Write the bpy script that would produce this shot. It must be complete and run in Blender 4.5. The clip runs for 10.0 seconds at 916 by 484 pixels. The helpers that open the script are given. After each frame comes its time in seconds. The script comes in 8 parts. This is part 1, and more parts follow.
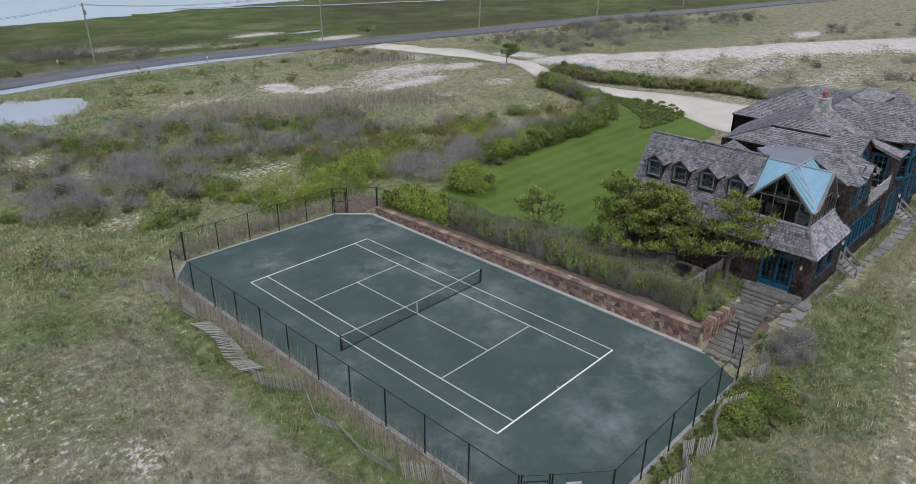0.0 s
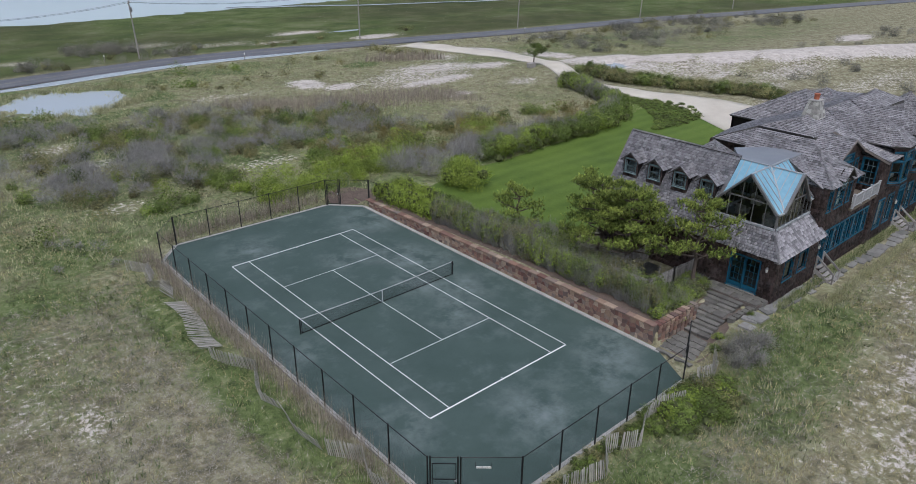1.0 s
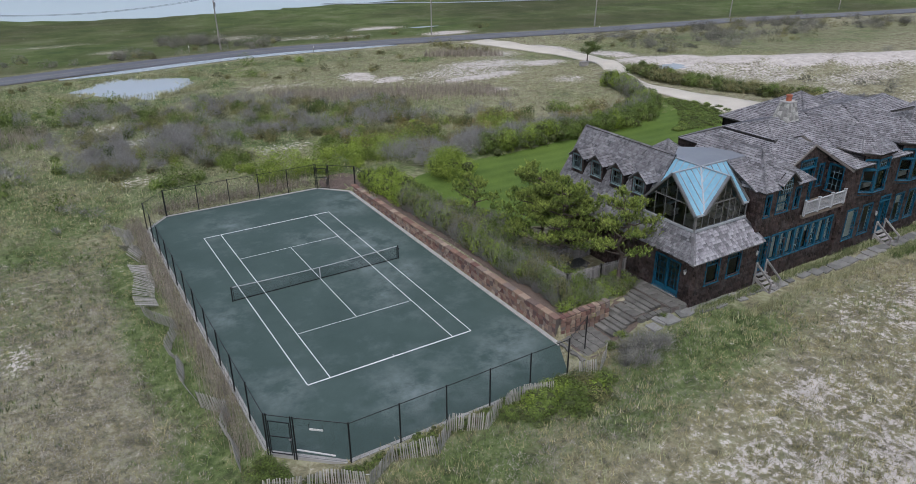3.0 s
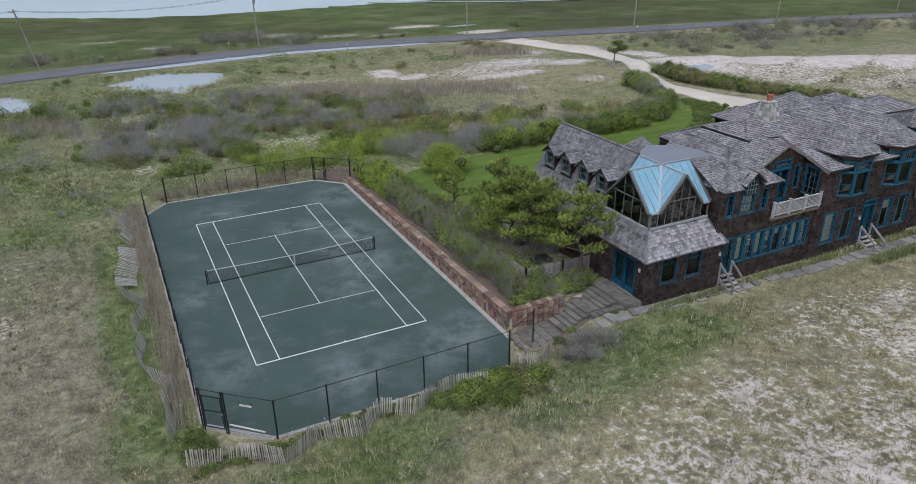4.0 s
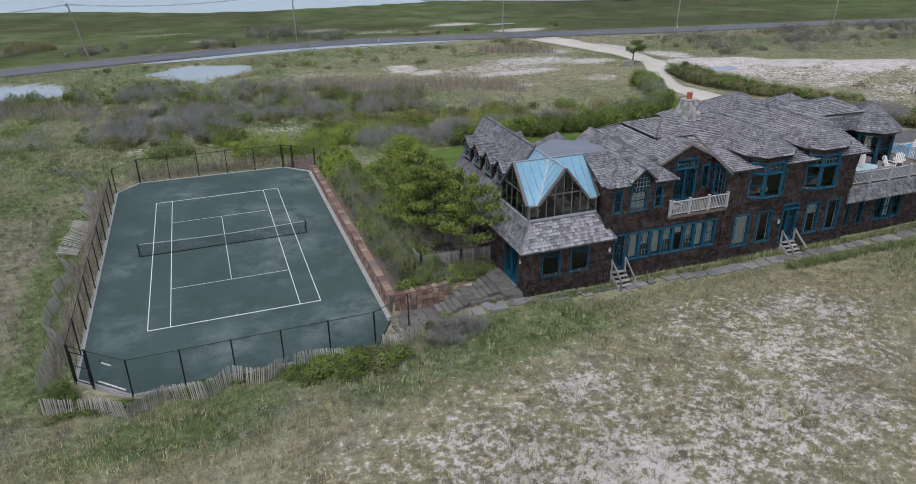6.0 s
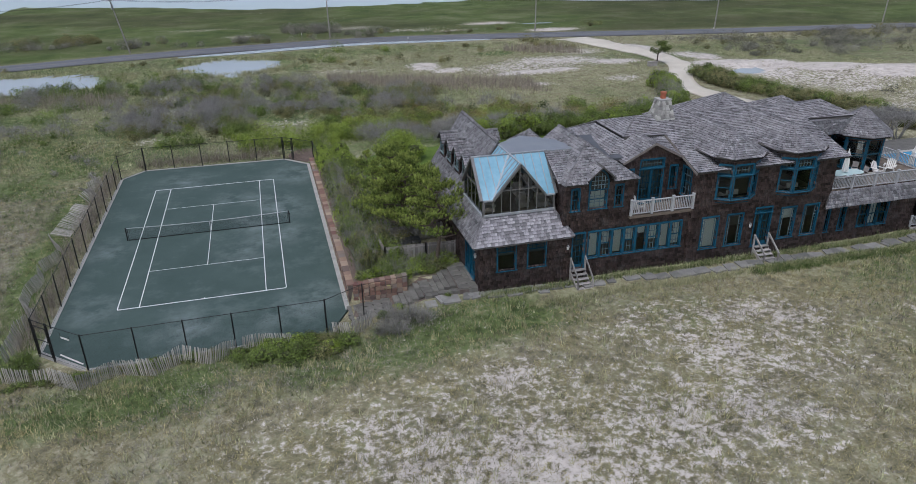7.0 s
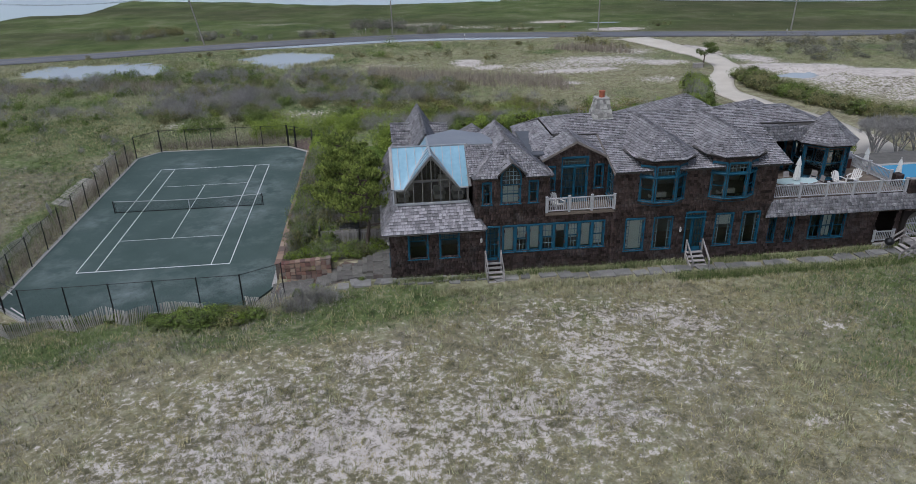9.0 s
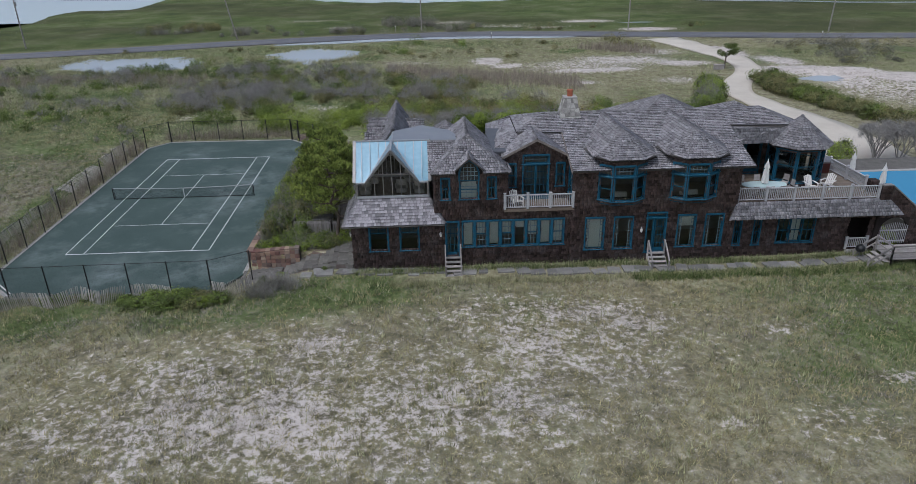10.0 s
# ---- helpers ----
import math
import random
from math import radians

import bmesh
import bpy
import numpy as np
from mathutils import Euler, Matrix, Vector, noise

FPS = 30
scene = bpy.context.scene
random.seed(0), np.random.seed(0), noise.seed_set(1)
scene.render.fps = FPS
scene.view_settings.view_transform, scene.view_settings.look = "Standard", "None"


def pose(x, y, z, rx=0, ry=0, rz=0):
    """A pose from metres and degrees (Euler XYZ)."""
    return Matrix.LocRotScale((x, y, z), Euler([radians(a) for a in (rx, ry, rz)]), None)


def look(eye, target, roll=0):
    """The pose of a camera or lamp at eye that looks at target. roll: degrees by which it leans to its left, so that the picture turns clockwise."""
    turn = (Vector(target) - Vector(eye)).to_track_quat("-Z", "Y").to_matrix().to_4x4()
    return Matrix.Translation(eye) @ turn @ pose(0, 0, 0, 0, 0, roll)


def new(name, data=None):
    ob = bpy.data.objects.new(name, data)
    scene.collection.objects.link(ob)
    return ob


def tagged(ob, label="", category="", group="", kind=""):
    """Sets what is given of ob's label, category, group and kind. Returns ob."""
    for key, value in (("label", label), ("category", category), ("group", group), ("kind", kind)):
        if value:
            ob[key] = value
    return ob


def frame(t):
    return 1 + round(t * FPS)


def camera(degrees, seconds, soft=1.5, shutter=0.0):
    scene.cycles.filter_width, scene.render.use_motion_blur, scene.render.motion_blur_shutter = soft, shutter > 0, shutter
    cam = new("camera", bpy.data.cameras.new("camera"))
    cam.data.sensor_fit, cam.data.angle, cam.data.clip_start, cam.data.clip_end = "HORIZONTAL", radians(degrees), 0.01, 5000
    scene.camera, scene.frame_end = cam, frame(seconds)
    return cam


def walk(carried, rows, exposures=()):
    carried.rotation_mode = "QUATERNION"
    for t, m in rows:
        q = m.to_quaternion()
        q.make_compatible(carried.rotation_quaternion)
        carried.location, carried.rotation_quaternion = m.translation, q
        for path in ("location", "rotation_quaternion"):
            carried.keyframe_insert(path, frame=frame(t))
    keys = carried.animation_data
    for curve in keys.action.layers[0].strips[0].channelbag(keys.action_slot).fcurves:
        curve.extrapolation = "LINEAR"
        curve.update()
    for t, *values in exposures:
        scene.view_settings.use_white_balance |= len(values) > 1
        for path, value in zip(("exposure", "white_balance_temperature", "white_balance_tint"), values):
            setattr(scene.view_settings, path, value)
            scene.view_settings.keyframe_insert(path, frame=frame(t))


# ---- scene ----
cam = camera(66.2, 10.0, soft=0.45)
PATH = [
    (0, (-28.003, -30.32, 24.19), (-26.684, -29.068, 23.358), 0.6),
    (0.5, (-26.233, -32.837, 24.1), (-24.976, -31.523, 23.269), 0.5),
    (1, (-24.366, -35.312, 24.033), (-23.159, -33.951, 23.203), 0.4),
    (1.5, (-22.237, -37.739, 23.923), (-21.084, -36.33, 23.094), 0.1),
    (2, (-20.024, -40.04, 23.941), (-18.928, -38.588, 23.11), -0.1),
    (3.5, (-12.955, -46.237, 23.82), (-12.075, -44.646, 22.987), -0.3),
    (4, (-10.388, -48.169, 23.727), (-9.571, -46.544, 22.894), -0.5),
    (4.5, (-7.878, -49.839, 23.647), (-7.103, -48.195, 22.813), -0.4),
    (5, (-5.318, -51.497, 23.611), (-4.582, -49.835, 22.777), -0.4),
    (5.5, (-2.596, -53.073, 23.514), (-1.916, -51.386, 22.681), -0.6),
    (7, (5.638, -56.947, 23.178), (6.118, -55.192, 22.347), -0.7),
    (7.5, (8.432, -58.005, 23.087), (8.844, -56.233, 22.256), -0.7),
    (8, (11.322, -59.018, 23.024), (11.665, -57.231, 22.194), -0.8),
    (8.5, (14.271, -59.925, 23.041), (14.543, -58.126, 22.209), -0.9),
    (9, (17.224, -60.714, 22.997), (17.426, -58.906, 22.166), -1.0),
    (9.5, (20.111, -61.498, 22.983), (20.246, -59.685, 22.152), -1.0),
    (10, (22.962, -62.142, 23.015), (23.031, -60.325, 22.182), -1.0),
]
walk(cam, [(t, look(eye, target, roll)) for t, eye, target, roll in PATH], exposures=[(0, -0.05, 5820, 10), (3.5, -0.04, 5800, 10), (7, -0.12, 5760, 10), (10, -0.26, 5720, 10)])

# ---- light: an overcast sky with a soft, veiled sun ----
SUN_ELEV, SUN_AZ = 62.0, 222.0
world = bpy.data.worlds.new("overcast_sky")
scene.world = world
world.use_nodes = True
wn, wl = world.node_tree.nodes, world.node_tree.links
wn.clear()
sky = wn.new("ShaderNodeTexSky")
sky.sky_type = "NISHITA"
sky.sun_disc = False
sky.sun_elevation, sky.sun_rotation = radians(SUN_ELEV), radians(SUN_AZ)
sky.air_density, sky.dust_density, sky.ozone_density = 1.0, 6.0, 1.0
dull = wn.new("ShaderNodeHueSaturation")
dull.inputs["Saturation"].default_value = 0.74
wl.new(sky.outputs[0], dull.inputs["Color"])
bg = wn.new("ShaderNodeBackground")
bg.inputs["Strength"].default_value = 0.135
wl.new(dull.outputs[0], bg.inputs["Color"])
wout = wn.new("ShaderNodeOutputWorld")
wl.new(bg.outputs[0], wout.inputs["Surface"])
sun = new("sun", bpy.data.lights.new("sun", "SUN"))
sun.data.energy, sun.data.angle, sun.data.color = 1.0, radians(24), (1.0, 0.985, 0.96)
az = radians(SUN_AZ)
sun.matrix_world = look((0, 0, 60), (-60 * math.sin(az), -60 * math.cos(az), 60 - 60 * math.tan(radians(SUN_ELEV))))

# ---- materials ----
def nodes_of(name):
    m = bpy.data.materials.new(name)
    m.use_nodes = True
    return m, m.node_tree.nodes, m.node_tree.links, m.node_tree.nodes["Principled BSDF"]


def ramp(n, l, src, stops):
    r = n.new("ShaderNodeValToRGB")
    el = r.color_ramp.elements
    while len(el) < len(stops):
        el.new(0.5)
    for e, (p, c) in zip(el, stops):
        e.position = p
        e.color = (*c, 1) if len(c) == 3 else (c[0], c[0], c[0], 1)
    l.new(src, r.inputs[0])
    return r.outputs[0]


def noise_tex(n, l, co, scale, detail=4, rough=0.6):
    t = n.new("ShaderNodeTexNoise")
    t.inputs["Scale"].default_value, t.inputs["Detail"].default_value, t.inputs["Roughness"].default_value = scale, detail, rough
    l.new(co, t.inputs["Vector"])
    return t.outputs["Fac"]


def mix(n, l, f, a, b, mode="MIX"):
    x = n.new("ShaderNodeMix")
    x.data_type, x.blend_type = "RGBA", mode
    for sock, v in ((x.inputs[0], f), (x.inputs[6], a), (x.inputs[7], b)):
        if isinstance(v, (int, float)):
            sock.default_value = v
        elif isinstance(v, tuple):
            sock.default_value = (*v, 1)
        else:
            l.new(v, sock)
    return x.outputs[2]


def mathn(n, l, op, a, b=0.0):
    x = n.new("ShaderNodeMath")
    x.operation = op
    for sock, v in zip(x.inputs, (a, b)):
        if isinstance(v, (int, float)):
            sock.default_value = v
        else:
            l.new(v, sock)
    return x.outputs[0]


def coords(n, l, stretch=None, kind="Object"):
    c = n.new("ShaderNodeTexCoord").outputs[kind]
    if stretch:
        mp = n.new("ShaderNodeMapping")
        mp.inputs["Scale"].default_value = stretch
        l.new(c, mp.inputs["Vector"])
        c = mp.outputs[0]
    return c


def surface(name, dark, light, scale=3.0, fine=40.0, rough=0.8, bump=0.3, bump_dist=0.01, metal=0.0, vary="", vary_amt=0.35, stretch=None, spec=0.4, stain=None, stain_scale=0.4, span=0.17):
    """Paint or stuff with broad and fine variation; vary: 'island' or 'object' shifts each piece."""
    m, n, l, b = nodes_of(name)
    co = coords(n, l, stretch)
    broad = noise_tex(n, l, co, scale, 5, 0.65)
    grain = noise_tex(n, l, co, fine, 3, 0.6)
    f = mathn(n, l, "ADD", mathn(n, l, "MULTIPLY", broad, 0.6), mathn(n, l, "MULTIPLY", grain, 0.4))
    col = ramp(n, l, f, [(0.5 - span, dark), (0.5 + span, light)])
    if vary:
        if vary == "tone":
            at = n.new("ShaderNodeAttribute")
            at.attribute_name = "tone"
            r = at.outputs["Fac"]
        else:
            r = n.new("ShaderNodeNewGeometry").outputs["Random Per Island"] if vary == "island" else n.new("ShaderNodeObjectInfo").outputs["Random"]
        v = mathn(n, l, "ADD", mathn(n, l, "MULTIPLY", r, 2 * vary_amt), 1 - vary_amt)
        cc = n.new("ShaderNodeCombineColor")
        for i in range(3):
            l.new(v, cc.inputs[i])
        col = mix(n, l, 1.0, col, cc.outputs[0], "MULTIPLY")
    if stain:
        s = ramp(n, l, noise_tex(n, l, co, stain_scale, 6, 0.7), [(0.52, (0, 0, 0)), (0.68, (1, 1, 1))])
        col = mix(n, l, mathn(n, l, "MULTIPLY", s, 0.6), col, stain)
    l.new(col, b.inputs["Base Color"])
    b.inputs["Roughness"].default_value, b.inputs["Metallic"].default_value = rough, metal
    b.inputs["Specular IOR Level"].default_value = spec
    if bump:
        bp = n.new("ShaderNodeBump")
        bp.inputs["Strength"].default_value, bp.inputs["Distance"].default_value = bump, bump_dist
        l.new(grain, bp.inputs["Height"])
        l.new(bp.outputs[0], b.inputs["Normal"])
    return m


M = {}
M["court"] = surface("court_acrylic", (0.044, 0.070, 0.063), (0.071, 0.102, 0.093), 0.25, 60, 0.78, 0.1, 0.004, stain=(0.112, 0.145, 0.140), stain_scale=0.32, spec=0.25)


def worn(m, spots, tint):
    """Adds cloudy pale wear round given places (x, y, radius)."""
    n, l = m.node_tree.nodes, m.node_tree.links
    b = n["Principled BSDF"]
    src = b.inputs["Base Color"].links[0].from_socket
    co = coords(n, l)
    cloud = ramp(n, l, noise_tex(n, l, co, 0.42, 7, 0.68), [(0.42, (0, 0, 0)), (0.66, (1, 1, 1))])
    total = 0.0
    for x, y, r in spots:
        dist = n.new("ShaderNodeVectorMath")
        dist.operation = "DISTANCE"
        l.new(co, dist.inputs[0])
        dist.inputs[1].default_value = (x, y, 0)
        near = mathn(n, l, "MAXIMUM", mathn(n, l, "SUBTRACT", 1.0, mathn(n, l, "DIVIDE", dist.outputs["Value"], r)), 0.0)
        total = mathn(n, l, "ADD", total, near)
    f = mathn(n, l, "MULTIPLY", mathn(n, l, "MINIMUM", total, 1.0), cloud)
    l.new(mix(n, l, mathn(n, l, "MULTIPLY", f, 0.85), src, tint), b.inputs["Base Color"])


worn(M["court"], [(5.4, -2.0, 3.2), (6.2, 3.2, 3.6), (5.2, 6.0, 3.0), (7.6, 12.8, 4.0), (-0.5, -15.5, 4.0), (3.0, 0.9, 2.4), (2.5, -4.6, 2.6), (-7.6, -2.0, 2.6), (4.9, -15.5, 3.2), (7.6, -13.5, 3.0), (1.6, 7.5, 2.6), (-7.0, -11.5, 2.6), (-3.0, 13.5, 3.5)], (0.20, 0.235, 0.235))
M["line"] = surface("court_line_paint", (0.62, 0.64, 0.64), (0.75, 0.76, 0.76), 2, 60, 0.6, 0)
M["road_line"] = surface("worn_road_line", (0.26, 0.245, 0.19), (0.36, 0.34, 0.27), 2, 60, 0.7, 0)
M["earth"] = surface("bare_brown_earth", (0.085, 0.062, 0.05), (0.17, 0.13, 0.105), 1.2, 12, 0.95, 0.6, 0.03)
M["concrete"] = surface("concrete_kerb", (0.27, 0.265, 0.25), (0.42, 0.41, 0.39), 1.5, 50, 0.9, 0.3)
M["roof"] = surface("weathered_roof_shingle", (0.150, 0.144, 0.156), (0.345, 0.335, 0.350), 1.6, 18, 0.85, 0.5, 0.006, vary="tone", vary_amt=0.52, stain=(0.40, 0.385, 0.395), stain_scale=0.35)
M["roof_cap"] = surface("weathered_ridge_shingle", (0.175, 0.168, 0.180), (0.350, 0.340, 0.352), 1.6, 18, 0.85, 0.5, 0.006, vary="island", vary_amt=0.35)
M["roof_piece"] = surface("weathered_roof_shingle_piece", (0.165, 0.158, 0.172), (0.345, 0.332, 0.348), 0.9, 14, 0.85, 0.5, 0.006, vary="object", vary_amt=0.45)
# end grain, taken near black so butts also paint the courses' shadow lines
M["endgrain_shade"] = surface("end_grain_with_course_shade", (0.020, 0.018, 0.018), (0.055, 0.050, 0.050), 2, 30, 0.95, 0)
M["roof_base"] = surface("roof_board", (0.06, 0.055, 0.052), (0.10, 0.095, 0.09), 2, 30, 0.9, 0.2)
M["wall"] = surface("brown_wall_shingle", (0.044, 0.028, 0.0255), (0.130, 0.092, 0.084), 0.8, 30, 0.85, 0.5, 0.006, vary="tone", vary_amt=0.75, stain=(0.19, 0.165, 0.160), stain_scale=0.9)
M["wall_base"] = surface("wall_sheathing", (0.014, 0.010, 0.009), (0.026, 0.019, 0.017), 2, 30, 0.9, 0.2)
M["blue"] = surface("teal_blue_trim_paint", (0.006, 0.062, 0.110), (0.013, 0.100, 0.165), 3, 50, 0.5, 0.1)
M["dormertrim"] = surface("faded_grey_green_trim", (0.10, 0.15, 0.155), (0.17, 0.225, 0.23), 3, 50, 0.6, 0.1)
M["white"] = surface("white_paint", (0.62, 0.60, 0.57), (0.74, 0.72, 0.69), 3, 40, 0.6, 0.1)
M["railpaint"] = surface("pale_grey_rail_paint", (0.33, 0.335, 0.345), (0.45, 0.455, 0.465), 3, 40, 0.7, 0.1)
M["muntin"] = surface("grey_muntin_paint", (0.13, 0.20, 0.23), (0.21, 0.28, 0.31), 3, 40, 0.6, 0)
M["band"] = surface("net_band_canvas", (0.38, 0.39, 0.40), (0.5, 0.51, 0.52), 3, 40, 0.8, 0)
M["greywood"] = surface("silvered_wood", (0.20, 0.185, 0.175), (0.36, 0.34, 0.325), 2, 35, 0.85, 0.4, 0.004, vary="object", vary_amt=0.3)
M["fencewood"] = surface("weathered_picket", (0.28, 0.265, 0.24), (0.48, 0.455, 0.415), 2, 35, 0.9, 0.4, 0.004, vary="object", vary_amt=0.3)
M["darkwood"] = surface("dark_fence_board", (0.10, 0.085, 0.075), (0.19, 0.17, 0.155), 2, 35, 0.9, 0.4, 0.004, vary="object", vary_amt=0.3)
M["deckwood"] = surface("deck_board", (0.135, 0.105, 0.082), (0.215, 0.178, 0.142), 2, 35, 0.85, 0.3, 0.004, vary="object", vary_amt=0.2)
M["black"] = surface("black_coated_steel", (0.010, 0.011, 0.012), (0.018, 0.019, 0.020), 3, 40, 0.45, 0.1)
M["metalroof"] = surface("grey_membrane_roof", (0.20, 0.215, 0.24), (0.27, 0.285, 0.31), 0.5, 30, 0.4, 0.05, metal=0.2)
M["slate"] = surface("dark_slate_metal", (0.085, 0.09, 0.10), (0.13, 0.135, 0.15), 1, 30, 0.5, 0.05, metal=0.2)
M["palebar"] = surface("pale_grey_glazing_metal", (0.30, 0.32, 0.34), (0.42, 0.44, 0.46), 2, 40, 0.45, 0.05, metal=0.2)
M["bronze"] = surface("bronze_metal_frame", (0.17, 0.165, 0.165), (0.26, 0.255, 0.25), 2, 40, 0.4, 0.1, metal=0.5)
M["terracotta"] = surface("terracotta", (0.28, 0.085, 0.045), (0.42, 0.14, 0.08), 4, 40, 0.85, 0.2)
M["stone"] = surface("chimney_fieldstone", (0.20, 0.195, 0.18), (0.44, 0.43, 0.40), 2.2, 25, 0.9, 0.5, 0.02, vary="object", vary_amt=0.4)


def rubble(name, by, colours):
    """Split stone whose colour differs from piece to piece."""
    m = surface(name, (0.72, 0.72, 0.72), (1.0, 1.0, 1.0), 3.5, 25, 0.9, 0.6, 0.02)
    n, l = m.node_tree.nodes, m.node_tree.links
    b = n["Principled BSDF"]
    src = b.inputs["Base Color"].links[0].from_socket
    r = n.new("ShaderNodeNewGeometry").outputs["Random Per Island"] if by == "island" else n.new("ShaderNodeObjectInfo").outputs["Random"]
    k = len(colours)
    cr = ramp(n, l, r, [(i / (k - 1), c) for i, c in enumerate(colours)])
    l.new(mix(n, l, 1.0, src, cr, "MULTIPLY"), b.inputs["Base Color"])
    return m


REDS = [(0.115, 0.056, 0.050), (0.34, 0.245, 0.175), (0.150, 0.070, 0.060), (0.42, 0.33, 0.25), (0.115, 0.080, 0.075), (0.28, 0.155, 0.115), (0.21, 0.175, 0.155), (0.36, 0.24, 0.175)]
M["redstone"] = rubble("retaining_wall_stone", "object", REDS)
M["redstone_stuff"] = rubble("retaining_wall_stone_rest", "island", REDS)
M["chimmortar"] = surface("pale_chimney_mortar", (0.22, 0.215, 0.20), (0.34, 0.33, 0.31), 3, 40, 0.95, 0.4)
M["mortar"] = surface("wall_mortar", (0.085, 0.068, 0.060), (0.15, 0.128, 0.112), 3, 40, 0.95, 0.4)
M["flag"] = surface("flagstone", (0.130, 0.127, 0.120), (0.238, 0.232, 0.220), 1.5, 30, 0.85, 0.3, 0.006, vary="object", vary_amt=0.3)
M["step"] = surface("stone_step", (0.088, 0.083, 0.074), (0.180, 0.172, 0.156), 1.5, 30, 0.9, 0.4, 0.008, vary="object", vary_amt=0.25)
M["asphalt"] = surface("old_asphalt", (0.095, 0.095, 0.105), (0.150, 0.148, 0.160), 0.3, 30, 0.5, 0.2)
M["gravel"] = surface("pale_shell_drive", (0.46, 0.415, 0.35), (0.60, 0.555, 0.48), 0.25, 12, 0.95, 0.4, 0.02)
M["lawn"] = surface("mown_lawn", (0.048, 0.088, 0.008), (0.110, 0.166, 0.020), 0.2, 6, 0.9, 0.8, 0.03, stretch=(1, 1, 1))
def mown(m):
    """Adds soft mowing stripes to the lawn."""
    n, l = m.node_tree.nodes, m.node_tree.links
    b = n["Principled BSDF"]
    src = b.inputs["Base Color"].links[0].from_socket
    w = n.new("ShaderNodeTexWave")
    w.bands_direction = "Y"
    w.inputs["Scale"].default_value, w.inputs["Distortion"].default_value, w.inputs["Detail"].default_value, w.inputs["Detail Scale"].default_value = 0.16, 1.6, 2.0, 0.15
    l.new(coords(n, l), w.inputs["Vector"])
    l.new(mix(n, l, mathn(n, l, "MULTIPLY", w.outputs["Fac"], 0.15), src, (0.19, 0.26, 0.055)), b.inputs["Base Color"])


mown(M["lawn"])
M["bark"] = surface("pine_bark", (0.07, 0.052, 0.042), (0.15, 0.12, 0.10), 4, 25, 0.95, 0.6, 0.02)
M["twig"] = surface("grey_twig", (0.172, 0.167, 0.160), (0.332, 0.322, 0.308), 3, 20, 0.95, 0.2, vary="island", vary_amt=0.35)
# dark core colour stands in for the shade between a bush's leaves
M["core_shade"] = surface("bush_core_shade", (0.036, 0.044, 0.014), (0.085, 0.098, 0.034), 2, 14, 0.95, 0.5, 0.05)
M["canvas"] = surface("white_parasol_canvas", (0.60, 0.60, 0.58), (0.72, 0.72, 0.70), 3, 60, 0.9, 0.1)
M["interior"] = surface("interior_plaster", (0.17, 0.172, 0.165), (0.24, 0.243, 0.235), 1, 30, 0.9, 0.1)
M["floorboard"] = surface("interior_floorboard", (0.12, 0.09, 0.07), (0.19, 0.15, 0.12), 2, 30, 0.5, 0.1)
M["shade"] = surface("roller_shade_cloth", (0.66, 0.67, 0.62), (0.76, 0.77, 0.72), 2, 60, 0.9, 0.1)
M["cushion"] = surface("pale_cushion_cloth", (0.50, 0.47, 0.41), (0.62, 0.59, 0.53), 3, 60, 0.95, 0.2)
M["steel"] = surface("galvanised_steel", (0.25, 0.25, 0.26), (0.38, 0.38, 0.39), 3, 40, 0.4, 0.1, metal=0.7)
M["grillred"] = surface("dark_red_enamel", (0.045, 0.012, 0.010), (0.075, 0.020, 0.016), 3, 40, 0.35, 0.05)
M["net"] = surface("black_net_cord", (0.012, 0.012, 0.013), (0.02, 0.02, 0.021), 3, 40, 0.8, 0)
M["utility"] = surface("weathered_utility_pole", (0.20, 0.18, 0.165), (0.33, 0.31, 0.29), 1, 20, 0.9, 0.3)


def leafy(name, dark, light, amt=0.4, rough=0.55, patch=0.6, by="island"):
    m = surface(name, dark, light, patch, 12, rough, 0, vary=by, vary_amt=amt, spec=0.3, span=0.17 if by == "island" else 0.11)
    return m


M["leaf"] = leafy("bayberry_leaf", (0.062, 0.096, 0.017), (0.158, 0.205, 0.040), 0.62, by="tone")
M["leaf2"] = leafy("olive_shrub_leaf", (0.105, 0.104, 0.040), (0.205, 0.192, 0.078), 0.6, by="tone")
M["leaf3"] = leafy("bright_hedge_leaf", (0.118, 0.172, 0.018), (0.245, 0.310, 0.048), 0.5, by="tone")
M["russet"] = leafy("russet_scrub_leaf", (0.118, 0.098, 0.034), (0.225, 0.185, 0.062), 0.6, by="tone")
M["leaf4"] = leafy("dull_scrub_leaf", (0.125, 0.124, 0.098), (0.230, 0.222, 0.180), 0.5, by="tone")
M["needle"] = leafy("pine_needle", (0.078, 0.122, 0.023), (0.320, 0.375, 0.082), 0.78, 0.6, 0.8, "tone")
M["blade"] = leafy("dune_grass_blade", (0.165, 0.150, 0.060), (0.420, 0.372, 0.205), 0.5, 0.7, 1.6, "tone")
M["blade_green"] = leafy("green_grass_blade", (0.062, 0.098, 0.026), (0.180, 0.222, 0.078), 0.6, 0.7, 1.6, "tone")
M["blade_grey"] = leafy("grey_tangled_grass", (0.125, 0.115, 0.090), (0.360, 0.330, 0.275), 0.6, 0.8, 1.6, "tone")
